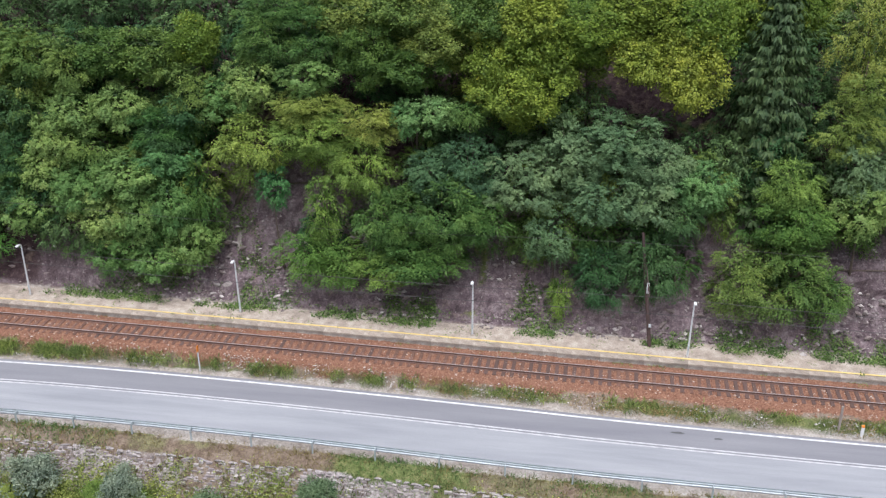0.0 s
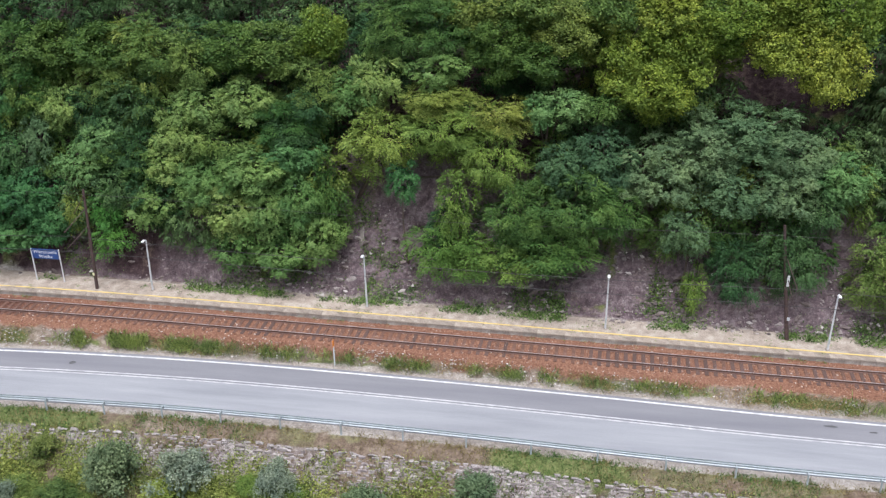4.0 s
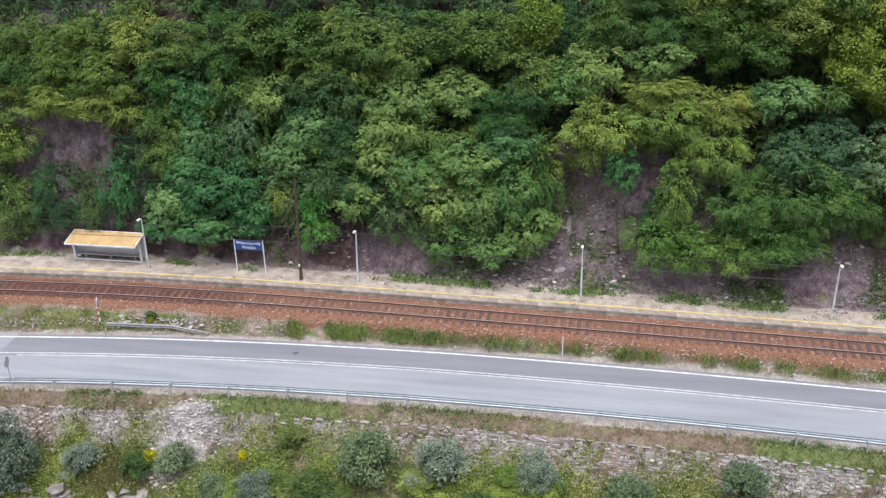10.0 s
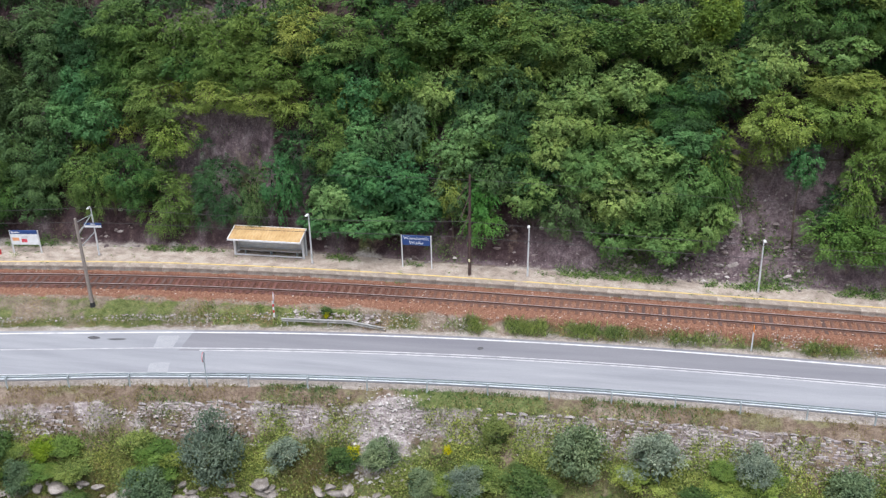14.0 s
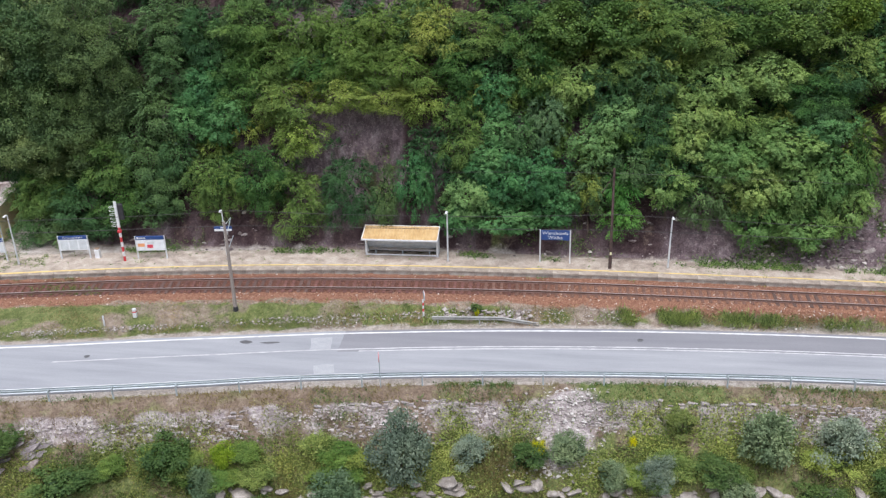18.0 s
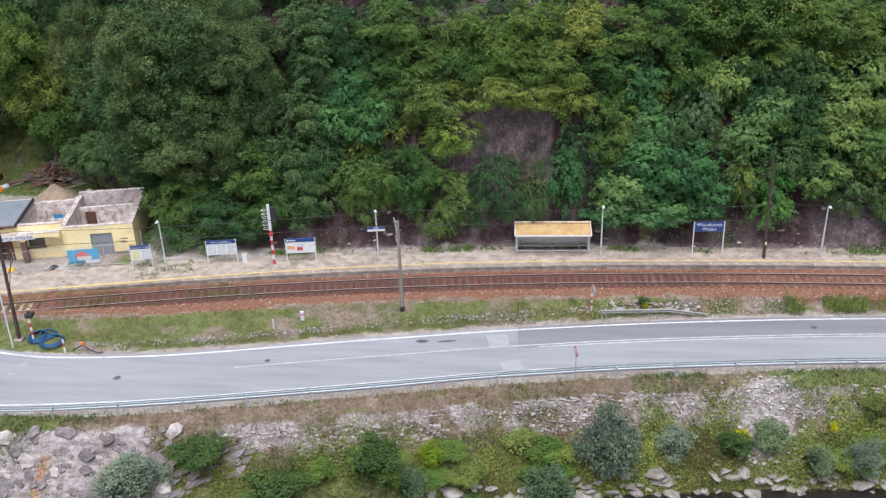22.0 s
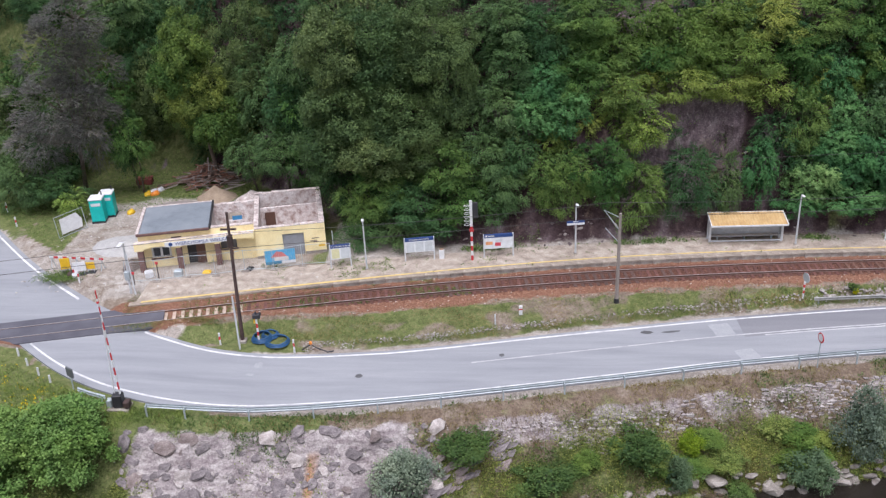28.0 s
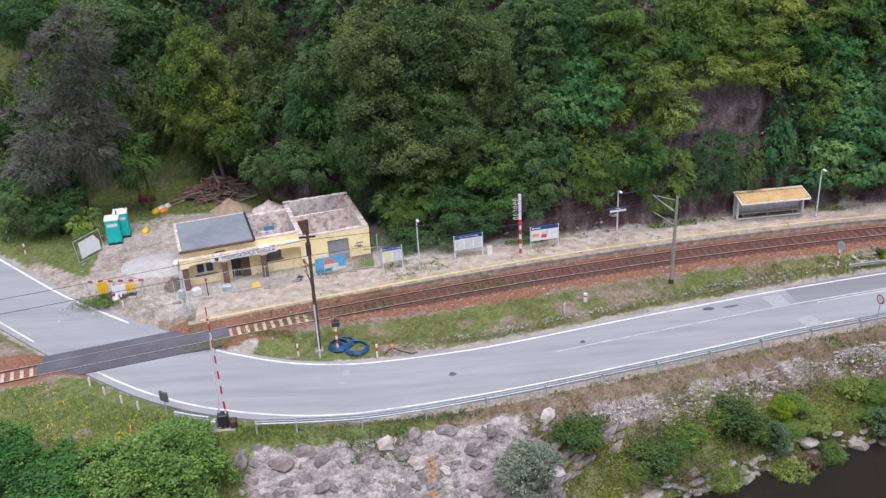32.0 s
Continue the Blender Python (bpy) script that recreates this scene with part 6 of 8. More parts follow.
part("bracket", rodm((0.02, -0.1, 5.2), (-0.6, 3.0, 5.0), 0.03), GALV, m2)
part("insulator", rodm((-0.1, 0.4, 6.25), (-0.2, 0.9, 6.28), 0.08), plain("grey_insulator", (0.3, 0.28, 0.27), 0.3), m2)
m3 = mast(-47.1, 60.6, pz(-47), (0.0, 0.6, 8.1), 0.14, DARKSTEEL, "dark rust-brown line mast at the back of the platform")
part("bracket", rodm((0, 0.4, 6.6), (-0.2, -2.6, 5.9), 0.035), DARKSTEEL, m3)
part("bracket", rodm((0, 0.4, 5.2), (-0.2, -2.6, 4.6), 0.03), DARKSTEEL, m3)
part("bracket", rodm((0, 0.4, 7.6), (-0.9, 0.2, 6.2), 0.03), DARKSTEEL, m3)
part("sign_plate", boxm(-0.07, -0.14, 1.2, 0.07, -0.1, 1.42), PAPER_Y, m3)
m4 = mast(5.0, 60.6, pz(5), (-1.1, 1.0, 8.3), 0.15, DARKSTEEL, "dark tarred line mast leaning over the platform")
part("bracket", rodm((-0.7, 0.5, 6.0), (-0.6, -3.2, 5.6), 0.035), DARKSTEEL, m4)
part("bracket", rodm((-0.5, 0.4, 4.6), (-0.6, -3.2, 4.2), 0.03), DARKSTEEL, m4)
part("insulator", rodm((-0.5, 0.2, 4.1), (-0.5, 0.2, 4.9), 0.09), WHITE, m4)
part("sign_plate", boxm(-0.24, -0.05, 1.55, -0.08, 0.0, 1.78), PAPER_G, m4)
WIRE = plain("dark_wire", (0.06, 0.055, 0.055), 0.5, 0.3)
PALE_WIRE = plain("pale_wire", (0.30, 0.28, 0.28), 0.5, 0.3)


def wire(pts, r, mat, label):
    w = obj("overhead_wire", mesh_of("overhead_wire", *tube(pts, r, 5), smooth=True), mat)
    return tagged(w, label, "cable", "overhead wires")


supports = [70.0, 5.0, -47.0, -75.5, -103.0, -150.0]
contact, carrier = [], []
for a, b in zip(supports[:-1], supports[1:]):
    for t in np.linspace(0, 1, 9)[:-1]:
        x = a + (b - a) * t
        sag = 4 * t * (1 - t)
        contact.append((x, float(rail_y(x)) + 0.2 * math.cos(t * math.pi * 2), pz(x) + 4.35 - 0.05 * sag))
        carrier.append((x, float(rail_y(x)), pz(x) + 5.7 - 0.45 * sag))
wire(contact, 0.02, WIRE, "thin dark contact wire over the track")
wire(carrier, 0.018, WIRE, "thin dark carrying wire over the track")
wire([(x, 61.4, pz(x) + 7.6 - 0.5 * math.sin((x - 5) / 52 * math.pi) ** 2) for x in np.linspace(60, -75, 40)], 0.012, WIRE, "thin pale cable along the slope")

# ---- posts along the road ----
def marker_post(x, y, h, bands, label, name="marker_post", group="", r=0.06, turn=0.0):
    p = thing(name, (x, y, gz(x, y)), label, "post", group, turn)
    z = -0.15
    for hh, mat in bands:
        part("band", boxm(-r, -r * 0.7, z, r, r * 0.7, z + hh, 0.008), mat, p)
        z += hh
    return p


for x, y in ((-117.6, 45.5), (-116.4, 44.2), (-115.1, 43.0), (-113.9, 42.05)):
    marker_post(x, y, 1, [(0.75, WHITE)], "low white marker post on the verge of the bend", group="white marker posts")
for x, y in ((-117.9, 56.7), (-117.2, 55.9), (-129.6, 70.3), (-127.3, 67.1), (-103.95, 47.7), (-98.5, 46.95)):
    marker_post(x, y, 1, [(0.55, WHITE), (0.28, RED), (0.28, WHITE)], "white marker post with a red band", group="banded marker posts")
ksp = marker_post(-61.0, 54.35, 1, [(0.4, WHITE), (0.25, RED), (0.25, WHITE), (0.25, RED), (0.25, WHITE)], "round sign on a red and white post beside the track", "round_sign", r=0.06, turn=17)
part("disc", rodm((0.07, 0, 1.55), (0.11, 0, 1.55), 0.40, None, 20), GALV, ksp, "grey back of the disc")
part("rim", rodm((0.112, 0, 1.55), (0.122, 0, 1.55), 0.40, None, 20), RED, ksp, "red rim")
part("face", rodm((0.124, 0, 1.55), (0.13, 0, 1.55), 0.30, None, 20), WHITE, ksp, "white face")
marker_post(-82.4, 51.8, 1, [(0.55, WHITE), (0.10, RED), (0.20, WHITE)], "short white stone post with a red mark", r=0.13)
marker_post(-84.3, 50.6, 1, [(1.0, LAMP_WHITE)], "thin pale marker post in the grass", r=0.05)
marker_post(17.9, 53.5, 1, [(0.8, WHITE), (0.15, ORANGE)], "short white post with orange top", r=0.09)
marker_post(16.6, 53.9, 1, [(1.9, GREYWOOD)], "grey wooden post beside the road", r=0.07)
om = marker_post(-26.4, 54.85, 1, [(1.6, PAPER_G)], "thin pole with an orange marker on top beside the track", r=0.04)
part("orange_plate", boxm(-0.012, -0.14, 1.40, 0.012, 0.14, 1.9), ORANGE, om)
wp = marker_post(-102.45, 47.25, 1, [(4.4, LAMP_WHITE)], "slender white pole beside the dark mast", "white_pole", r=0.055)
sps = thing("road_sign", (-62.65, 45.35, gz(-62.65, 45.35)), "round road sign with red rim behind the guard rail", "road sign", "", -78)
part("pole", rodm((0, 0, -0.2), (0, 0, 2.6), 0.035, None, 8), GALV, sps)
part("disc", rodm((0, -0.03, 2.3), (0, 0.0, 2.3), 0.36, None, 20), RED, sps)
part("face", rodm((0, -0.036, 2.3), (0, -0.031, 2.3), 0.27, None, 20), WHITE, sps)
part("back_plate", rodm((0, 0.002, 2.3), (0, 0.02, 2.3), 0.36, None, 20), GALV, sps)
# loose end of a second rail on the verge
g2 = thing("verge_guard_rail", (0, 0, 0), "short old guard rail sinking into the verge", "guard rail")
w_beam([Vector((x, y, z)) for x, y, z in ((-60.3, 53.95, 0.42), (-57.5, 54.1, 0.42), (-55.2, 54.25, 0.40), (-53.6, 54.3, 0.15), (-52.4, 54.35, -0.05))], "beam", g2).data.materials[0] = plain("dull_old_steel", (0.33, 0.33, 0.31), 0.7, 0.1, 0.2)
for x, y in ((-59.9, 54.0), (-56.8, 54.2)):
    part("post", boxm(x - 0.05, y + 0.02, -0.4, x + 0.05, y + 0.1, 0.68), GALV, g2)

# ---- barrier and crossing lights ----
bar = thing("crossing_barrier", (-108.3, 39.35, 1.72), "raised crossing barrier with red and white boom", "barrier")
part("plinth", boxm(-0.7, -0.5, -0.5, 0.7, 0.5, 0.06, 0.03), CONCRETE, bar)
part("machine", boxm(-0.32, -0.3, 0.06, 0.32, 0.3, 1.0, 0.06), BLACK, bar, "black drive housing")
part("counterweight", boxm(0.4, -0.45, 0.15, 0.8, 0.1, 0.6, 0.05), DARKSTEEL, bar)
part("cabinet", boxm(-0.75, -0.2, 0.06, -0.42, 0.2, 0.6, 0.03), GALV, bar)
boom0, boom1 = Vector((0.2, 0, 0.8)), Vector((0.1, -0.1, 8.4))
for k in range(14):
    part("boom_band", rodm(boom0.lerp(boom1, k / 14), boom0.lerp(boom1, (k + 1) / 14), 0.065 - 0.002 * k, 0.063 - 0.002 * k, 8), RED if k % 2 else WHITE, bar)
part("support_boom", rodm((-0.2, 0.1, 0.7), (0.02, 0.1, 6.2), 0.05, 0.04, 8), WHITE, bar)
part("lamp", rodm((0.1, -0.14, 7.6), (0.1, -0.02, 7.6), 0.08, None, 10), RED, bar)
cl = thing("crossing_signal", (-101.2, 47.95, 0.85), "crossing light on a red and white banded post", "crossing signal")
for k in range(7):
    part("band", rodm((0, 0, 0.32 * k - (0.2 if k == 0 else 0)), (0, 0, 0.32 * (k + 1)), 0.075, None, 10), RED if k % 2 else WHITE, cl)
part("yellow_plate", boxm(-0.22, 0.06, 1.9, 0.05, 0.1, 2.5), YELLOW, cl)
part("lamp_head", boxm(-0.25, -0.1, 2.3, 0.3, 0.15, 2.68, 0.05), BLACK, cl)
for dx in (-0.12, 0.17):
    part("hood", rodm((dx, 0.12, 2.5), (dx, 0.42, 2.47), 0.13, 0.14, 12), BLACK, cl)
part("bell", rodm((0.02, 0, 2.68), (0.02, 0, 2.95), 0.07, 0.03, 10), BLACK, cl)
BLUE_HOSE = plain("blue_plastic_hose", (0.020, 0.085, 0.20), 0.45)
for cx_, cy_, rad, n in ((-101.1, 48.5, 0.75, 4), (-99.9, 48.0, 0.85, 3), (-100.6, 48.9, 0.6, 3)):
    coil = thing("hose_coil", (cx_, cy_, gz(cx_, cy_) + 0.05), "coil of blue plastic pipe lying in the grass", "pipe coil", "blue pipe coils")
    for k in range(n):
        tube_part("turn", [((rad - 0.05 * k) * math.cos(t), (rad - 0.06 * k) * math.sin(t), 0.06 + 0.09 * k + 0.03 * math.sin(3 * t + k)) for t in np.linspace(0, 2 * math.pi, 26)], 0.055, BLUE_HOSE, coil)
ch = thing("cable_tail", (-97.0, 47.3, gz(-97, 47.3)), "dark cable end with an orange cap in the grass", "cable")
tube_part("cable", [(-1.0, -0.2, 0.06), (-0.4, 0.1, 0.35), (0.1, -0.1, 0.15), (0.9, -0.5, 0.06), (1.3, -0.4, 0.08)], 0.05, BLACK, ch)
part("cap", boxm(-0.5, 0.05, 0.3, -0.3, 0.2, 0.55, 0.02), ORANGE, ch)
mir = thing("traffic_mirror", (-112.0, 41.2, gz(-112, 41.2)), "dark back of a traffic mirror on a post", "traffic mirror", "", -35)
part("post", rodm((0, 0, -0.3), (0, 0, 1.6), 0.045), GALV, mir)
part("shell", boxm(-0.36, -0.07, 0.95, 0.36, 0.07, 1.7, 0.06), plain("dark_shell", (0.13, 0.14, 0.15)), mir)
g3 = thing("verge_guard_rail", (0, 0, 0), "short guard rail beside the barrier", "guard rail")
w_beam([Vector((x, y, 2.15)) for x, y in ((-111.4, 40.55), (-110.2, 39.95), (-109.2, 39.55))], "beam", g3)
for x, y in ((-111.2, 40.5), (-109.5, 39.7)):
    part("post", boxm(x - 0.04, y - 0.1, 1.2, x + 0.04, y - 0.02, 2.42), GALV, g3)

# ---- station building, half taken down ----
ST = (-98.1, 60.75, 2.25)
st = thing("station_building", ST, "small yellow station building, roof half removed, under rebuilding", "building", "", 11.5)
WALL_Y = surface("pale_yellow_plaster", [(0.3, (0.72, 0.59, 0.31)), (0.5, (0.87, 0.735, 0.405)), (0.72, (0.88, 0.78, 0.49))], 0.7, 22, 0.9, 0, 0.15, 0.01, 0.07)
WALL_IN = surface("bare_inner_plaster", [(0.32, (0.33, 0.24, 0.215)), (0.42, (0.49, 0.40, 0.37)), (0.52, (0.62, 0.56, 0.535)), (0.72, (0.72, 0.68, 0.66))], 2.4, 14, 0.95, 0, 0.4, 0.03, 0.14)
WALL_TOP = surface("broken_wall_top", [(0.3, (0.34, 0.26, 0.24)), (0.5, (0.53, 0.46, 0.43)), (0.7, (0.68, 0.63, 0.60))], 2.8, 16, 0.95, 0, 0.6, 0.04, 0.16)
FELT = surface("grey_roof_sheet", [(0.3, (0.135, 0.155, 0.175)), (0.5, (0.19, 0.215, 0.24)), (0.75, (0.24, 0.265, 0.285))], 0.5, 20, 0.7, 0, 0.15, 0.01, 0.06)
BRICK_BROWN = surface("brown_pillar_cladding", [(0.3, (0.10, 0.055, 0.050)), (0.7, (0.20, 0.115, 0.10))], 3, 20, 0.85, 0, 0.3, 0.02, 0.12)
GLASS = plain("dark_window_glass", (0.05, 0.06, 0.07), 0.08, 0, 0.2)
GREY_DOOR = plain("grey_door_sheet", (0.27, 0.28, 0.30), 0.6)
BROWN_DOOR = plain("brown_door_leaf", (0.13, 0.065, 0.045), 0.6)
T = 0.38


def wall_with_hole(name, x0, x1, y0, y1, h, holes, mat, parent, label=""):
    """A wall along x with openings (a0, a1, z0, z1) going right through it."""
    bm = bmesh.new()
    cuts = sorted({x0, x1, *[a for hl in holes for a in hl[:2]]})
    for a, b in zip(cuts[:-1], cuts[1:]):
        hs = sorted((hl[2], hl[3]) for hl in holes if hl[0] <= a + 1e-6 and hl[1] >= b - 1e-6)
        z = -0.15
        for z0, z1 in hs:
            if z0 > z:
                box(bm, a, y0, z, b, y1, z0)
            z = z1
        box(bm, a, y0, z, b, y1, h)
    bmesh.ops.remove_doubles(bm, verts=bm.verts, dist=0.001)
    return part(name, bm, mat, parent, label)


H1 = 2.68
# roofless room at the platform end
wall_with_hole("front_wall", -5.7, 0, 0, T, H1, [(-3.5, -1.75, 0.0, 2.0)], WALL_Y, st, "pale yellow front wall")
part("wall", boxm(-T, T, -0.15, 0, 7.6, H1), WALL_Y, st)
part("wall", boxm(-5.7, T, -0.15, -5.7 + T, 7.6, H1 + 0.12), WALL_IN, st, "bare plaster wall")
part("wall", boxm(-5.7 + T, 7.6 - T, -0.15, -T, 7.6, H1 + 0.22), WALL_IN, st, "bare plaster wall")
wall_with_hole("partition", -5.7 + T, -T, 5.3, 5.5, H1 - 0.35, [(-4.95, -4.05, 0.05, 1.95)], WALL_IN, st, "bare plaster partition")
part("inner_lining", boxm(-5.7 + T, T, 0.0, -T, T + 0.03, H1 - 0.05), WALL_IN, st)
part("inner_lining", boxm(-T - 0.03, T + 0.03, 0.0, -T, 7.6 - T, H1 - 0.05), WALL_IN, st)
part("floor", boxm(-5.7 + T, T + 0.03, -0.15, -T - 0.03, 5.3, 0.05), WALL_TOP, st, "rubble floor")
part("floor", boxm(-5.7 + T, 5.5, -0.15, -T, 7.6 - T, 0.05), WALL_TOP, st, "rubble floor")
part("door", boxm(-4.93, 5.22, 0.05, -4.07, 5.295, 1.93, 0.01), BROWN_DOOR, st, "brown inner door")
rb = random.Random(21)


def coping(x0, y0, x1, y1, z, n):
    """Ragged wall top: a row of broken caps end to end."""
    for i in range(n):
        a, b = i / n, (i + 1) / n - 0.004
        ax, bx = x0 + (x1 - x0) * (a if abs(x1 - x0) > abs(y1 - y0) else 0), x0 + (x1 - x0) * (b if abs(x1 - x0) > abs(y1 - y0) else 1)
        ay, by = y0 + (y1 - y0) * (a if abs(x1 - x0) <= abs(y1 - y0) else 0), y0 + (y1 - y0) * (b if abs(x1 - x0) <= abs(y1 - y0) else 1)
        part("coping_stone", boxm(ax, ay, z, bx, by, z + rb.uniform(0.03, 0.11), 0.015), WALL_TOP, st)


coping(-5.7, -0.02, 0.0, T, H1 + 0.002, 9)
coping(-T, T + 0.01, 0.02, 7.2, H1 + 0.002, 10)
coping(-5.72, T + 0.01, -5.7 + T, 7.2, H1 + 0.122, 10)
coping(-5.7, 7.6 - T, 0, 7.62, H1 + 0.222, 8)
part("door", boxm(-3.48, 0.10, -0.02, -1.77, 0.16, 1.98, 0.01), GREY_DOOR, st, "grey sheet door")
part("plinth", boxm(-5.7, -0.03, -0.15, -3.52, -0.002, 0.28), CONCRETE, st)
part("plinth", boxm(-1.73, -0.03, -0.15, 0.03, -0.002, 0.28), CONCRETE, st)
for k, (gx0, gx1, gz0) in enumerate(((-1.15, -0.55, 1.35), (-1.3, -0.75, 1.12), (-1.05, -0.6, 1.02))):
    part("scrawl", boxm(gx0, -0.012, gz0, gx1, -0.002, gz0 + 0.09), plain("dark_scrawl", (0.25, 0.2, 0.16)), st)
part("warning_plate", boxm(-0.62, -0.02, 0.62, -0.12, -0.004, 0.85), YELLOW, st, "yellow warning plate")
# middle and left rooms behind the porch
H2, WY = 3.05, 0.32
wall_with_hole("front_wall", -14.9, -5.7, WY, WY + T, H2, [(-14.0, -12.45, 0.95, 1.95), (-11.2, -9.75, 0.0, 2.1), (-8.5, -7.2, 1.15, 1.95)], WALL_Y, st, "yellow front wall under the porch")
wall_with_hole("back_wall", -9.3, -5.7, 5.6, 5.6 + T, H2 - 0.15, [(-8.3, -6.9, 1.35, 2.15)], WALL_IN, st, "bare plaster back wall with window hole")
part("back_wall", boxm(-14.9, 5.6, -0.15, -9.3, 5.6 + T, H2 - 0.1), WALL_Y, st)
part("wall", boxm(-14.9, WY + T, -0.15, -14.9 + T, 5.6, H2 - 0.1), WALL_Y, st)
part("wall", boxm(-9.5, WY + T, -0.15, -9.2, 5.6, H2 - 0.1), WALL_IN, st, "bare inner wall")
part("inner_lining", boxm(-9.2, WY + T, 0, -5.7, WY + T + 0.03, H2 - 0.05), WALL_IN, st)
part("floor", boxm(-9.2, WY + T + 0.03, -0.15, -5.7, 5.6, 0.06), WALL_TOP, st, "rubble floor")
part("blue_sheet", boxm(-7.75, 5.72, 1.36, -6.92, 5.78, 1.72), plain("blue_tarpaulin", (0.06, 0.28, 0.55), 0.5), st, "blue sheet in the window hole")
coping(-9.2, 5.6, -5.7, 5.6 + T, H2 - 0.148, 6)
coping(-9.2, WY - 0.02, -5.72, WY + T, H2 + 0.002, 5)
part("roof", boxm(-14.75, WY - 0.15, H2 + 0.002, -9.25, 5.95, H2 + 0.16, 0.02), FELT, st, "flat grey roof sheet")
for y0, y1, x0, x1 in ((WY - 0.32, WY - 0.15, -14.95, -9.2), (5.95, 6.08, -14.95, -9.2)):
    part("roof_edge", boxm(x0, y0, H2 + 0.004, x1, y1, H2 + 0.2, 0.02), BRICK_BROWN if y0 < 2 else WALL_TOP, st)
part("roof_edge", boxm(-15.0, WY - 0.148, H2 + 0.004, -14.76, 5.948, H2 + 0.24, 0.02), WALL_TOP, st, "broken pale parapet")
part("roof_edge", boxm(-9.24, WY - 0.148, H2 + 0.004, -9.1, 5.948, H2 + 0.30, 0.02), BLACK, st, "dark roof upstand")
# porch: arched beam on brown pillars
PX = (-14.75, -11.75, -8.7)
for x in PX:
    part("pillar", boxm(x - 0.22, -0.52, -0.3, x + 0.22, -0.10, 2.03, 0.02), BRICK_BROWN, st, "brown pillar")
vs, fs = [], []
bays = [(-15.1, PX[0] - 0.3)] + [(a + 0.24, b - 0.24) for a, b in zip(PX[:-1], PX[1:])] + [(PX[2] + 0.24, -5.72)]
xs = np.linspace(-15.15, -5.72, 76)
for x in xs:
    low = 2.03
    for a, b in bays[1:]:
        if a < x < b:
            low = 2.03 + 0.26 * math.sqrt(max(0, 1 - ((x - (a + b) / 2) / ((b - a) / 2)) ** 2)) ** 0.8
    vs += [(x, -0.55, low), (x, -0.55, 2.64), (x, -0.12, 2.64), (x, -0.12, low)]
for i in range(len(xs) - 1):
    for k in range(4):
        fs.append((4 * i + k, 4 * i + (k + 1) % 4, 4 * i + 4 + (k + 1) % 4, 4 * i + 4 + k))
e = 4 * (len(xs) - 1)
fs += [(0, 3, 2, 1), (e, e + 1, e + 2, e + 3)]
obj("porch_beam", mesh_of("porch_beam", vs, fs), WALL_Y, st, "yellow porch beam with shallow arches")
part("porch_ceiling", boxm(-15.15, -0.118, 2.42, -5.72, WY - 0.002, 2.56), WALL_TOP, st)
coping(-15.2, -0.57, -5.72, -0.30, 2.642, 30)
part("porch_side", boxm(-15.15, -0.118, 2.03, -14.9, WY - 0.002, 2.418), WALL_Y, st)
part("porch_floor", boxm(-15.3, -1.1, -0.3, -5.72, WY - 0.002, 0.03), CONCRETE, st, "concrete porch floor")
sb = part("sign_board", boxm(-12.75, -0.60, 2.20, -7.65, -0.555, 2.60, 0.005), WHITE, st, "white station name board")
text_mesh("WIERCHOMLA WIELKA", 0.40, BLUE_SIGN, sb, pose(-9.85, -0.606, 2.40, 90))
part("emblem", rodm((-12.3, -0.606, 2.40), (-12.3, -0.6, 2.40), 0.16, None, 16), BLUE_SIGN, sb)
wf = part("window_frame", boxm(-14.0, WY + 0.06, 0.95, -12.45, WY + 0.14, 1.95), WHITE, st, "white window frame")
for a, b in ((-13.84, -13.32), (-13.13, -12.61)):
    part("pane", boxm(a, WY + 0.04, 1.10, b, WY + 0.058, 1.81), GLASS, wf)
part("window_sill", boxm(-14.1, WY - 0.13, 0.86, -12.35, WY - 0.002, 0.945), BRICK_BROWN, st)
part("window_board", boxm(-8.5, WY + 0.06, 1.15, -7.2, WY + 0.12, 1.95), plain("dark_grey_board", (0.14, 0.135, 0.14)), st, "boarded window")
part("window_sill", boxm(-8.6, WY - 0.13, 1.06, -7.1, WY - 0.002, 1.145), BRICK_BROWN, st)
# added black panel in the open doorway, painting the unlit room behind it
part("doorway_dark", boxm(-11.2, WY + 0.25, 0.0, -10.5, WY + 0.35, 2.1), BLACK, st, "black panel standing in for the shade inside the doorway")
part("door", boxm(-10.48, WY + 0.02, 0.0, -9.77, WY + 0.10, 2.08, 0.01), BROWN_DOOR, st, "brown wooden door leaf")
part("lintel_vent", boxm(-12.3, WY - 0.03, 1.95 + 0.62, -11.5, WY - 0.002, 2.66), DARKSTEEL, st)
part("notice", boxm(-12.2, WY - 0.03, 1.1, -11.75, WY - 0.002, 1.6), PAPER_Y, st)
part("bar", boxm(-7.6, WY - 0.03, 2.12, -6.2, WY - 0.002, 2.17), DARKSTEEL, st)

# things round the building
def local(x, y):
    c, s = math.cos(radians(11.5)), math.sin(radians(11.5))
    return ST[0] + x * c - y * s, ST[1] + x * s + y * c


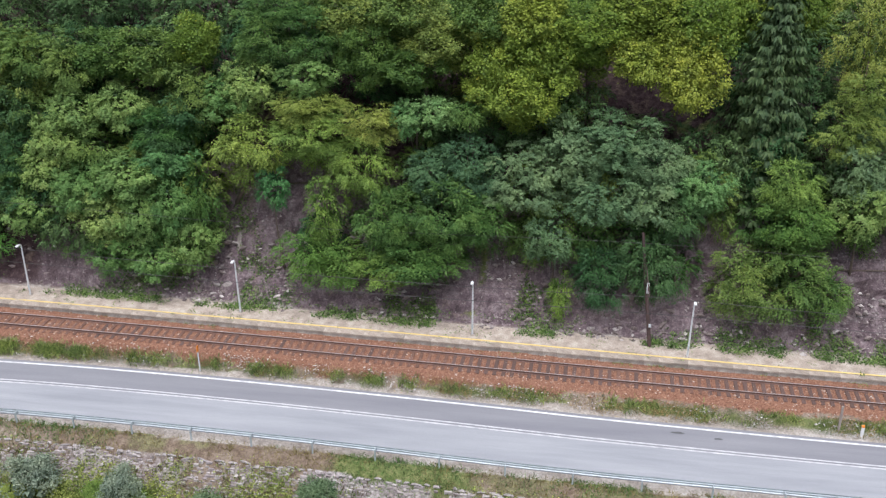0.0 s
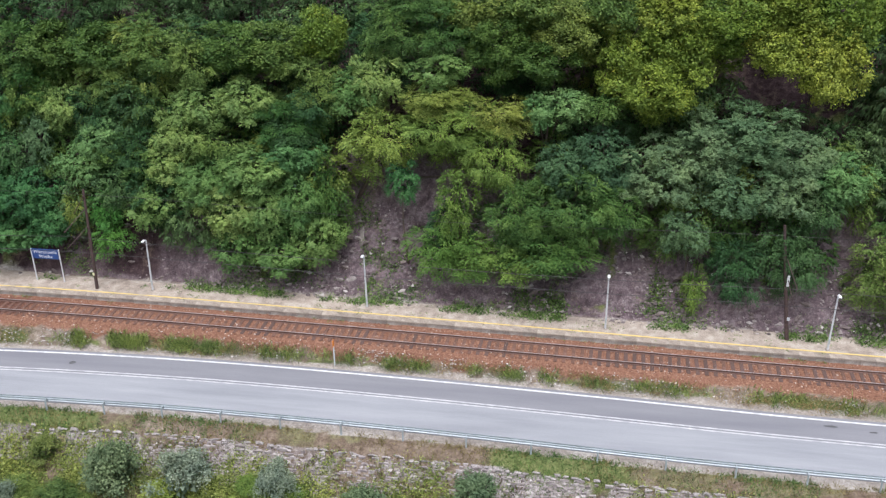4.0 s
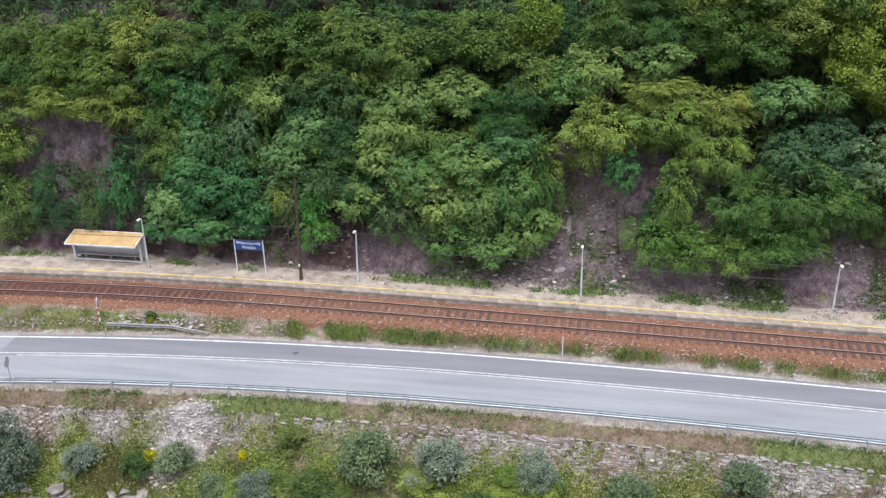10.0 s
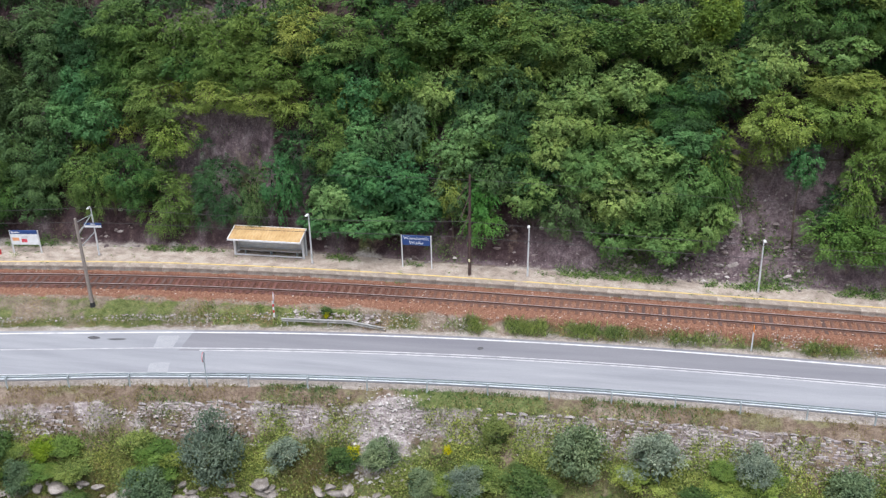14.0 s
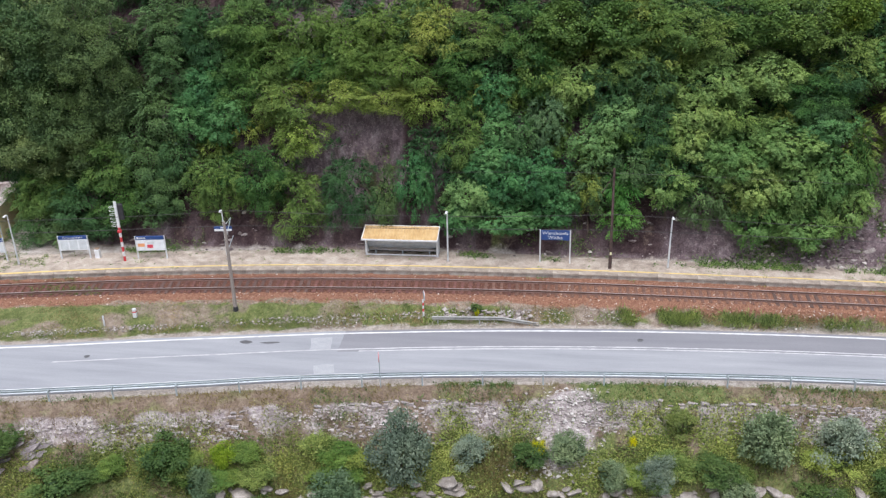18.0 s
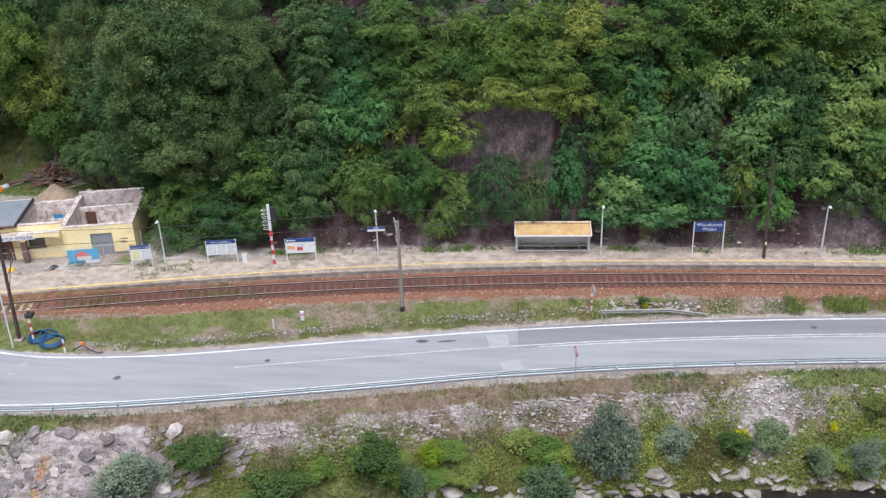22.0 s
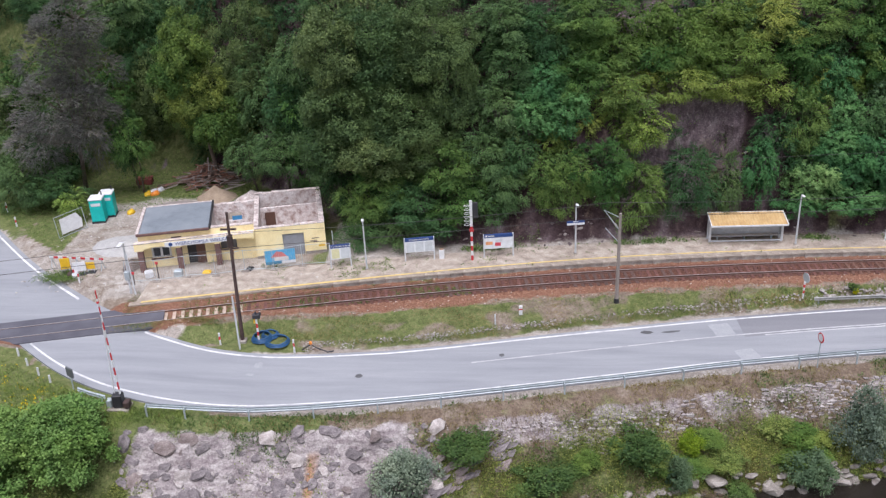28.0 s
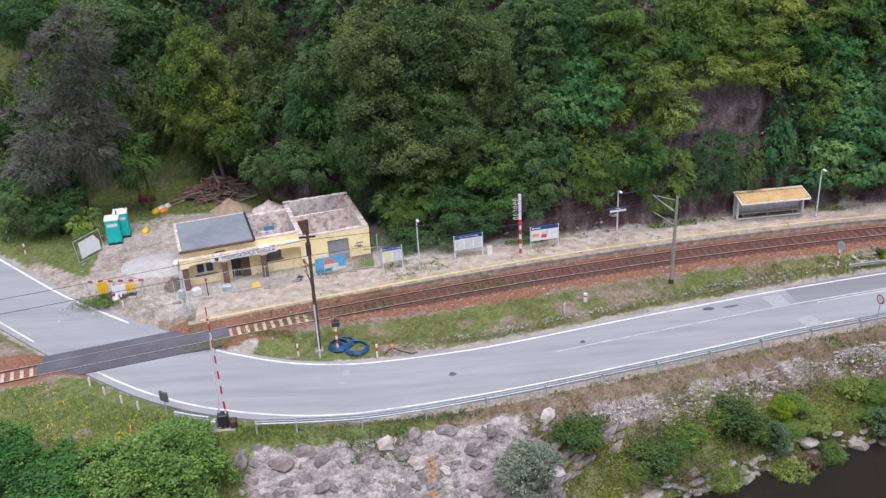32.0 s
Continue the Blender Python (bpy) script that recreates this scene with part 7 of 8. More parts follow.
fe = thing("site_fence", (0, 0, 0), "temporary wire site fence on concrete feet before the building", "fence")
pts = [local(x, -2.3 - 0.25 * (i % 2)) for i, x in enumerate(np.linspace(-15.8, 0.2, 8))]
for x, y in pts:
    part("foot", boxm(x - 0.3, y - 0.12, gz(x, y) - 0.05, x + 0.3, y + 0.12, gz(x, y) + 0.14, 0.02), CONCRETE, fe)
    part("post", rodm((x, y, gz(x, y)), (x, y, gz(x, y) + 1.95), 0.025), GALV, fe)
for (x0, y0), (x1, y1) in zip(pts[:-1], pts[1:]):
    for z in (0.25, 1.9):
        part("rail", rodm((x0, y0, gz(x0, y0) + z), (x1, y1, gz(x1, y1) + z), 0.018), GALV, fe)
    bm = bmesh.new()
    for k in range(1, 14):
        t = k / 14
        x, y = x0 + (x1 - x0) * t, y0 + (y1 - y0) * t
        rod(bm, (x, y, gz(x, y) + 0.25), (x, y, gz(x, y) + 1.9), 0.005, None, 4)
    part("mesh_wire", bm, GALV, fe)
po = thing("site_poster", (-101.4, 58.0, 2.35), "printed poster of a white house with red roof", "poster", "", 11.5)
part("sheet", boxm(-1.2, -0.02, 0.28, 1.2, 0.0, 1.5), plain("sky_blue_print", (0.10, 0.40, 0.66), 0.5), po)
bm = bmesh.new()
f = [bm.verts.new(v) for v in ((-0.75, -0.026, 0.88), (0.55, -0.026, 0.88), (0.2, -0.026, 1.28), (-0.25, -0.026, 1.38))]
bm.faces.new(f)
part("roof_print", bm, plain("red_roof_print", (0.62, 0.20, 0.19), 0.5), po)
part("house_print", boxm(-0.5, -0.03, 0.55, 0.65, -0.021, 0.878), plain("white_print", (0.72, 0.70, 0.68), 0.5), po)
part("lawn_print", boxm(-1.2, -0.03, 0.28, 0.1, -0.021, 0.5), plain("blue_green_print", (0.07, 0.22, 0.34), 0.5), po)
part("white_print", boxm(0.1, -0.03, 0.28, 1.2, -0.021, 0.52), WHITE, po)
bc = thing("boundary_post", (*local(0.55, -0.2), 2.2), "thin grey post at the corner of the building", "post")
part("shaft", rodm((0, 0, 0), (0, 0, 2.0), 0.04), GALV, bc)
for x, y, h in ((-13.4, -2.0, 1.3), (-15.2, -2.6, 0.9)):
    wx, wy = local(x, y)
    p = thing("tap_post", (wx, wy, gz(wx, wy)), "short dark post with a red head beside the porch", "post", "short dark posts")
    part("shaft", rodm((0, 0, -0.1), (0, 0, h), 0.04), DARKSTEEL, p)
    part("head", boxm(-0.12, -0.05, h, 0.12, 0.05, h + 0.22, 0.03), RED, p)
for x, y, c, lbl in ((-14.2, -1.4, WHITE, "white bucket on the porch paving"), (-11.9, -1.7, GALV, "grey bundle beside a pillar"), (-9.7, -1.7, YELLOW, "yellow plastic crate on the paving"), (-6.3, -1.9, BLACK, "black drain lid on the paving")):
    wx, wy = local(x, y)
    b = thing("site_item", (wx, wy, gz(wx, wy)), lbl, "site clutter", "", rb.uniform(0, 90))
    flatt = 0.12 if c in (BLACK, YELLOW) else 0.5
    part("body", boxm(-0.33, -0.25, -0.02, 0.33, 0.25, flatt, 0.04), c, b)
    part("top", boxm(-0.25, -0.18, flatt + 0.002, 0.25, 0.18, flatt + 0.08, 0.03), c, b)
# mobile toilets
TEAL = plain("teal_plastic", (0.008, 0.50, 0.46), 0.4)
wc = thing("mobile_toilet", (-119.9, 68.0, 2.62), "teal plastic mobile toilet with white roof", "mobile toilet", "mobile toilets", 8)
part("cabin", boxm(-0.58, -0.58, 0.05, 0.58, 0.58, 2.05, 0.03), TEAL, wc)
part("roof", boxm(-0.62, -0.62, 2.052, 0.62, 0.62, 2.26, 0.07), WHITE, wc, "white roof")
part("door", boxm(-0.45, -0.61, 0.12, 0.45, -0.582, 1.9, 0.01), TEAL, wc)
part("plate", boxm(-0.42, -0.63, 1.55, 0.42, -0.612, 1.82), plain("pale_plate", (0.62, 0.66, 0.68)), wc)
part("skid", boxm(-0.6, -0.6, -0.15, 0.6, 0.6, 0.045), BLACK, wc)
part("vent_pipe", rodm((0.4, 0.4, 2.2), (0.4, 0.4, 2.6), 0.06), BLACK, wc)
copy_thing(wc, pose(-119.4, 69.22, 2.66, 0, 0, 8))
# leaning site panel with a white sheet
A, B = Vector((-122.2, 64.3, 2.5)), Vector((-120.6, 66.6, 2.55))
sp = thing("fence_section", (0, 0, 0), "leaning wire fence panel with a white sheet", "fence panel")
upv = Vector((-0.25, 0.15, 1.85))
for p, q in ((A, B), (A + upv, B + upv), (A, A + upv), (B, B + upv)):
    part("tube", rodm(p, q, 0.025), GALV, sp)
bm = bmesh.new()
for s_, t_ in ((0.12, 0.12), (0.85, 0.12), (0.9, 0.5), (0.75, 0.88), (0.15, 0.85)):
    bm.verts.new(A.lerp(B, s_) + upv * t_ + Vector((0.03, -0.02, 0)))
bm.faces.new(bm.verts[:])
r = bmesh.ops.extrude_face_region(bm, geom=bm.faces[:])
bmesh.ops.translate(bm, verts=[v for v in r["geom"] if isinstance(v, bmesh.types.BMVert)], vec=(0.01, -0.006, 0))
part("sheet", bm, WHITE, sp, "white sheet")
for k in range(1, 9):
    part("wire", rodm(A.lerp(B, k / 9), A.lerp(B, k / 9) + upv, 0.006, None, 4), GALV, sp)
# road works clutter at the corner of the yard
for x, y, w, h, c, lbl in ((-118.9, 57.6, 0.75, 0.95, YELLOW, "yellow road works panel"), (-116.8, 57.5, 0.7, 0.6, YELLOW, "yellow road works panel lying low"), (-117.6, 57.2, 1.0, 0.8, WHITE, "white barrier board leaning on a stand")):
    b = thing("works_sign", (x, y, gz(x, y)), lbl, "road works panel", "road works panels", rb.uniform(-10, 25))
    part("panel", boxm(-w / 2, -0.02, 0.3, w / 2, 0.02, 0.3 + h, 0.01), c, b)
    part("leg", rodm((-w / 3, 0, -0.1), (-w / 3, 0, 0.4), 0.025), GALV, b)
    part("leg", rodm((w / 3, 0, -0.1), (w / 3, 0, 0.4), 0.025), GALV, b)
    part("foot", boxm(-w / 2, -0.25, -0.06, w / 2, 0.25, 0.06, 0.02), BLACK, b)
wb = thing("works_barrier", (-118.4, 58.3, gz(-118.4, 58.3)), "red and white striped works barrier on trestles", "barrier", "", -8)
for k in range(12):
    part("stripe", boxm(-2.2 + 0.4 * k, -0.02, 0.85, -1.8 + 0.4 * k, 0.02, 1.02), RED if k % 2 else WHITE, wb)
for x in (-2.0, 0.2, 2.4):
    part("trestle", rodm((x, -0.3, -0.05), (x, 0, 1.0), 0.03), GALV, wb)
    part("trestle", rodm((x, 0.3, -0.05), (x, 0, 1.0), 0.03), GALV, wb)
for x, y, c, lbl in ((-118.3, 57.0, DARKSTEEL, "dark sack beside the works panels"), (-117.9, 56.9, WHITE, "white sack beside the works panels")):
    b = thing("sack", (x, y, gz(x, y)), lbl, "site clutter", "", rb.uniform(0, 90))
    bm = bmesh.new()
    bmesh.ops.create_icosphere(bm, subdivisions=2, radius=0.42)
    for v in bm.verts:
        v.co = Vector((v.co.x * 0.8, v.co.y * 0.7, max(v.co.z, -0.12) * 1.0)) * (1 + 0.15 * noise.noise(v.co * 4))
    part("body", bm, c, b, smooth=True)
# gravel heap, sand heap, timber pile
def heap(name, x, y, rx_, ry_, h, mat, label, seed):
    bm = bmesh.new()
    bmesh.ops.create_grid(bm, x_segments=26, y_segments=26, size=1.0)
    for v in bm.verts:
        r = min(1.0, v.co.length)
        v.co.z = h * (1 - r) ** 1.15 * (1 + 0.35 * noise.noise(Vector((v.co.x * 2.2, v.co.y * 2.2, seed)))) - 0.12 * r
        v.co.x *= rx_
        v.co.y *= ry_
    o = part(name, bm, mat, None, "", True)
    o.matrix_basis = pose(x, y, gz(x, y))
    return tagged(o, label, "heap")


heap("heap_of_sand", -110.4, 72.9, 2.2, 1.7, 1.2, surface("damp_sand", [(0.3, (0.22, 0.165, 0.115)), (0.7, (0.32, 0.25, 0.18))], 1.5, 30, 0.95, 0, 0.4, 0.03), "heap of brown sand behind the building", 1.0)
heap("rubble_heap", -106.9, 72.4, 1.9, 1.3, 0.9, WALL_TOP, "low heap of pale rubble", 4.0)
heap("heap_of_gravel", -115.6, 62.6, 4.2, 3.0, 0.4, surface("grey_gravel", [(0.3, (0.36, 0.355, 0.345)), (0.7, (0.50, 0.49, 0.475))], 2, 45, 0.95, 0, 0.6, 0.04), "flat spread of grey gravel in the yard", 7.0)
heap("soil_heap", -113.2, 71.0, 4.2, 1.8, 0.4, surface("grey_soil", [(0.3, (0.20, 0.17, 0.155)), (0.7, (0.30, 0.265, 0.24))], 2, 35, 0.95, 0, 0.6, 0.04), "low dark soil spread behind the building", 9.0)
TIMBER = [surface("old_timber_" + n, [(0.3, a), (0.7, b)], 2, 25, 0.9, 0, 0.3, 0.02, 0.15, "Object", (0.6, 5, 5)) for n, a, b in (("brown", (0.13, 0.085, 0.065), (0.24, 0.165, 0.13)), ("grey", (0.22, 0.185, 0.165), (0.36, 0.31, 0.28)), ("red", (0.20, 0.095, 0.065), (0.33, 0.17, 0.12)))]
pile = thing("timber_pile", (-111.8, 76.3, gz(-111.8, 76.3)), "tangled pile of old roof timbers", "timber pile")
for k in range(250):
    r = abs(rb.gauss(0, 0.5))
    a = rb.uniform(0, 2 * math.pi)
    cx_, cy_ = 3.5 * min(r, 1.25) * math.cos(a), 1.7 * min(r, 1.25) * math.sin(a)
    zc = max(0.1, 2.0 * (1 - min(r, 1.0))) * rb.uniform(0.35, 1.0) + 0.1
    L = rb.uniform(0.5, 1.5)
    o = part("beam", boxm(-L, -0.05, -0.04, L, 0.05, 0.04), TIMBER[rb.randrange(3)], pile)
    o.matrix_basis = pose(cx_, cy_, zc, 0, rb.uniform(-9, 9), rb.gauss(25, 50))
for k in range(9):
    o = part("beam", boxm(-2.2, -0.07, -0.05, 2.2, 0.07, 0.05), TIMBER[2 if k % 2 else 0], pile, "long reddish beam")
    o.matrix_basis = pose(-3.6 + 0.15 * k, -0.6 + 0.12 * k, 0.25 + 0.03 * k, 0, -6, 22 + 2 * k)
rbx = thing("crate", (-118.5, 76.6, gz(-118.5, 76.6)), "dark red wooden crate on the lawn", "crate", "", 5)
part("body", boxm(-0.75, -0.4, 0, 0.75, 0.4, 0.55, 0.03), surface("dark_red_board", [(0.3, (0.16, 0.035, 0.03)), (0.7, (0.26, 0.06, 0.05))], 3), rbx)
part("lid", boxm(-0.8, -0.1, 0.552, 0.8, 0.45, 0.66, 0.02), surface("dark_red_lid", [(0.3, (0.19, 0.045, 0.04)), (0.7, (0.30, 0.08, 0.07))], 3), rbx)
for x, y, c, lbl in ((-116.9, 74.3, WHITE, "white plastic sack of rubbish"), (-116.4, 74.7, WHITE, "white plastic sack of rubbish"), (-116.6, 73.8, ORANGE, "orange plastic sack of rubbish"), (-117.3, 73.8, YELLOW, "yellow plastic sack of rubbish"), (-117.6, 69.6, YELLOW, "yellow plastic tray beside the toilets")):
    b = thing("rubbish_sack", (x, y, gz(x, y)), lbl, "rubbish sack", "rubbish sacks", rb.uniform(0, 90))
    bm = bmesh.new()
    bmesh.ops.create_icosphere(bm, subdivisions=2, radius=0.5)
    for v in bm.verts:
        v.co = Vector((v.co.x, v.co.y * 0.7, max(v.co.z, -0.1) * 0.75)) * (1 + 0.25 * noise.noise(v.co * 3))
    part("body", bm, c, b, smooth=True)

heap("heap_of_rubble", *local(-15.8, 0.9), 0.9, 1.6, 0.7, surface("dark_rubble", [(0.3, (0.07, 0.055, 0.05)), (0.7, (0.22, 0.18, 0.16))], 4, 20, 0.95, 0, 0.8, 0.08), "dark rubble against the end wall", 12.0)

# ---- shrubs on the river bank ----
SHRUB = {"willow": ("clump", "willow", 0.11, "greyish green willow bush on the river bank"), "bluishshrub": ("clump", "bankbush", 0.13, "dense bluish green bush near the water"),
         "darkshrub": ("clump", "bankbush", 0.14, "dark green bush on the bank below the road"), "shrub": ("clump", "bankgreen", 0.13, "rough green bush on the bank"),
         "fresh": ("clump", "fresh", 0.14, "small bush with bright yellow-green leaves"), "gold": ("clump", "gold", 0.09, "clump of bright yellow flowers"),
         "yellowish": ("clump", "weed", 0.10, "bushy yellow-green weeds near the water"), "mound": ("clump", "bramble", 0.11, "low mound of green bramble on the bank"),
         "twigs": ("needle", "stalk", 0.16, "bleached tangle of dead brown twigs"),
         "mass": ("clump", "thicket", 0.15, "spreading leafy green thicket beside the bend")}
LEAF["bramble"] = leaf_mat("bramble_leaf", (0.040, 0.072, 0.020), (0.135, 0.205, 0.055), (0.235, 0.305, 0.090))
LEAF["meadow"] = leaf_mat("meadow_blade", (0.085, 0.130, 0.036), (0.195, 0.275, 0.082), (0.310, 0.385, 0.140), by_spray=False)
LEAF["bankweed"] = leaf_mat("olive_weed_leaf", (0.062, 0.088, 0.026), (0.155, 0.198, 0.058), (0.260, 0.290, 0.100), by_spray=False)
LEAF["stalk"] = leaf_mat("dead_stalk", (0.10, 0.065, 0.045), (0.19, 0.135, 0.10), (0.30, 0.23, 0.18), None, 0.8, 0.1, False)
SHPROTO = {}


def shrub(kind, x, y, rx_, rz_):
    style, leaf, size, label = SHRUB[kind]
    big = rx_ > 2.2
    key = (kind, big, rt.randrange(2))
    if key not in SHPROTO:
        R = 2.6 if big else 1.5
        vs, ts, lob = crown_arrays(9000 + 31 * len(SHPROTO), R, style, size, 0.0 if kind == "willow" else 0.15, 0.5, 1.2 if kind == "willow" else 0.95, 0.85)
        vs[:, 2] = np.maximum(vs[:, 2], -R * 0.9)
        tv, tf = trunk_arrays(400 + len(SHPROTO), (0.05, 0.1, -R * 1.05), lob, 0.05)
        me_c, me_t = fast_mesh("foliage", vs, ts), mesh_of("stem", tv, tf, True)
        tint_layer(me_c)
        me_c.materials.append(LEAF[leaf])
        me_t.materials.append(BARK)
        SHPROTO[key] = (R, me_c, me_t)
    R, me_c, me_t = SHPROTO[key]
    b = new("bush" if kind != "gold" else "flower_clump")
    tagged(b, label, "bush", "bank bushes")
    k = rz_ / R
    b.matrix_basis = Matrix.Translation((x, y, gz(x, y) + rz_ * 0.72)) @ Matrix.Rotation(rt.uniform(0, 6.28), 4, "Z") @ Matrix.Diagonal((rx_ / R * 1.1, rx_ / R * 1.1, k * 1.05, 1))
    obj("foliage", me_c, None, b)
    obj("stem", me_t, None, b)


BANK = {
    "willow": [(-60.6, 40.9, 1.9, 3.0), (-56.3, 41.9, 1.3, 1.1), (-33.2, 43.5, 1.75, 2.0), (-44.6, 41.8, 1.25, 1.5), (-27.4, 43.6, 1.45, 1.7), (-90.0, 35.5, 2.1, 2.1)],
    "bluishshrub": [(-64.8, 39.3, 1.6, 1.65), (-50.0, 42.7, 1.3, 1.1), (-73.2, 38.2, 1.2, 1.5), (-47.5, 41.5, 1.2, 1.2)],
    "darkshrub": [(-37.8, 43.5, 1.8, 2.25), (-14.7, 44.4, 1.45, 1.1), (-21.5, 43.0, 1.5, 1.4), (-40.0, 41.5, 1.3, 1.2)],
    "shrub": [(-57.2, 54.9, 0.5, 0.5), (-52.8, 42.0, 1.2, 1.3), (-42.9, 44.6, 1.15, 1.2), (-41.3, 42.2, 1.6, 1.4), (-86.6, 38.3, 2.1, 1.2), (-75.6, 39.0, 2.0, 2.0), (-81.6, 37.0, 2.1, 1.25), (-30.2, 42.2, 1.6, 1.3), (-34.8, 41.6, 1.8, 1.2), (-24.0, 42.0, 1.7, 1.4)],
    "yellowish": [(-72.4, 36.9, 1.3, 1.0), (-77.2, 36.4, 1.3, 1.0), (-69.3, 38.1, 1.2, 0.9), (-66.2, 41.3, 1.4, 0.8)],
    "twigs": [(-79.0, 36.4, 1.4, 0.9), (-70.9, 37.6, 1.1, 0.7)],
    "fresh": [(-71.9, 40.0, 0.85, 0.9)],
    "gold": [(-57.0, 54.6, 0.25, 0.3), (-52.0, 42.7, 0.6, 0.5), (-46.0, 43.6, 0.3, 0.4)],
    "mass": [(-110.3, 35.6, 3.0, 2.7), (-113.6, 35.6, 3.4, 2.3), (-117.5, 35.4, 3.6, 2.0), (-110.6, 37.3, 2.2, 1.3), (-121.5, 36.0, 3.2, 2.0), (-114.5, 33.2, 3.2, 2.2), (-125.5, 35.2, 3.2, 2.0), (-119.0, 32.8, 3.2, 2.2)],
}
for kind, rows in BANK.items():
    for x, y, a, b in rows:
        shrub(kind, x, y, a * (0.85 if kind != "shrub" else 0.80), b * (0.88 if kind != "shrub" else 0.62))

rm = random.Random(91)
for k in range(46):
    x = rm.uniform(-84, 8)
    y = float(guard_y(x)) - rm.uniform(3.3, 5.2)
    if not (-56.5 < x < -52.5 or -52.5 < x < -48.5):
        shrub("mound" if rm.random() < 0.75 else "yellowish", x, y, rm.uniform(0.7, 1.4), rm.uniform(0.35, 0.65))

# ---- grass and weeds ----
def tufts(name, seed, pts, per, h, spread, leaf, mat, label, slim=0.12, lean=0.5):
    """Tufts of blades rooted at the points: one object of stuff."""
    rng = np.random.default_rng(seed)
    n = len(pts)
    z = ground_z(pts[:, 0], pts[:, 1])
    base = np.column_stack([pts, z])
    hs = h * rng.uniform(0.5, 1.4, n)
    i = np.repeat(np.arange(n), per)
    off = rng.normal(0, spread, (n * per, 3)) * np.array([1, 1, 0])
    up = rng.uniform(0, 1, n * per) * hs[i]
    b = base[i] + off
    b[:, 2] = ground_z(b[:, 0], b[:, 1]) + up * (0.75 if leaf else 0.0) - 0.02
    al = rng.normal(0, lean, (n * per, 3)) + np.array([0, 0, 1.0 if not leaf else 0.15])
    size = (leaf * rng.uniform(0.6, 1.4, n * per)) if leaf else hs[i] * rng.uniform(0.6, 1.2, n * per)
    vs, ts = blades(rng, b, al, size, slim, 0.9 if leaf else 0.1)
    o = obj(name, fast_mesh(name, vs, ts), mat)
    return tagged(o, label, "vegetation", kind="stuff")


rg = np.random.default_rng(1234)


def scatter(n, x0, x1, ylo, yhi, keep):
    """Random plan points between two lines, kept where the chance says so."""
    x = rg.uniform(x0, x1, n)
    lo, hi = ylo(x), yhi(x)
    y = lo + (hi - lo) * rg.uniform(0, 1, n)
    k = rg.uniform(0, 1, n) < keep(x, y)
    return np.column_stack([x, y])[k]


patch_n = lambda x, y, s, seed: fbm(x * s, y * s, seed)
ramp = lambda v, a, b: np.clip((v - a) / (b - a), 0, 1)
bank_d = lambda x, y: guard_y(x) - y
in_cut = lambda x: ramp(-88.5 - x, 0, 2) * ramp(x + 107.5, 0, 2)
spill = lambda x, y: np.exp(-(((x + 49.5 + 0.4 * bank_d(x, y)) / (1.2 + 0.35 * bank_d(x, y))) ** 2)) * (bank_d(x, y) < 5)
tan = lambda x, y: np.maximum(np.exp(-((x + 54.4) / 2.2) ** 2 - ((y - 41.7) / 1.5) ** 2), np.exp(-((x + 68.6) / 1.5) ** 2 - ((y - 38.7) / 0.9) ** 2))
p = scatter(60000, -128, 14, lambda x: guard_y(x) - 5.9, lambda x: guard_y(x) - 1.5, lambda x, y: ramp(patch_n(x, y, 0.45, 71) + 0.10 * ramp(bank_d(x, y), 3.0, 3.8), 0.44, 0.58) * (0.45 + 0.55 * ramp(bank_d(x, y), 2.6, 3.6)) * (1 - 0.93 * in_cut(x)) * (1 - spill(x, y)) * (1 - 0.9 * tan(x, y)))
low = p[p[:, 0] < -64]
p = p[p[:, 0] >= -64]
tufts("station_bank_weeds", 19, low[:11000], 12, 0.36, 0.26, 0.085, LEAF["bankweed"], "dull green weeds on the bank below the bend", 0.42)
tufts("bank_weeds", 1, p[:14000], 14, 0.40, 0.26, 0.10, LEAF["weed"], "rank green weeds covering the river bank", 0.42)
p = scatter(16000, -128, 14, lambda x: guard_y(x) - 7.0, lambda x: guard_y(x) - 2.8, lambda x, y: ramp(patch_n(x, y, 0.5, 72), 0.5, 0.62) * (1 - 0.95 * in_cut(x)) * (1 - spill(x, y)))
tufts("bank_brambles", 2, p[:5000], 14, 0.5, 0.25, 0.10, LEAF["bankgreen"], "darker bramble leaves on the river bank", 0.42)
p = scatter(26000, -106, 14, lambda x: guard_y(x) - 6.8, lambda x: guard_y(x) + 0.2, lambda x, y: ramp(patch_n(x, y, 0.6, 73), 0.38, 0.55) * (1 - 0.85 * in_cut(x) * (bank_d(x, y) > 1.4)) * (1 - spill(x, y)))
tufts("dry_bank_grass", 3, p[:13000], 7, 0.20, 0.12, 0, LEAF["dry"], "dry straw-coloured grass below the guard rail", 0.09, 0.7)
p = scatter(16000, -110, 14, lambda x: guard_y(x) - 2.4, lambda x: guard_y(x) + 0.3, lambda x, y: ramp(patch_n(x, y, 0.35, 74), 0.50, 0.62) + 0.8 * ramp(0.8 - np.minimum(np.minimum(np.abs(x + 45) / 7, np.abs(x + 10) / 6.5), np.abs(x + 100) / 8), 0, 0.3))
tufts("bank_grass", 4, p[:6000], 7, 0.20, 0.12, 0, LEAF["lush"], "green grass patches below the guard rail", 0.10, 0.7)
p = scatter(24000, -67, 26, lambda x: far_y(x) + 0.85, lambda x: rail_y(x) - 2.25, lambda x, y: ramp(patch_n(x, y, 0.5, 75), 0.38, 0.6))
tufts("verge_grass", 5, p[:11000], 9, 0.08, 0.14, 0, LEAF["grass"], "rough grass between road and track", 0.10, 0.7)
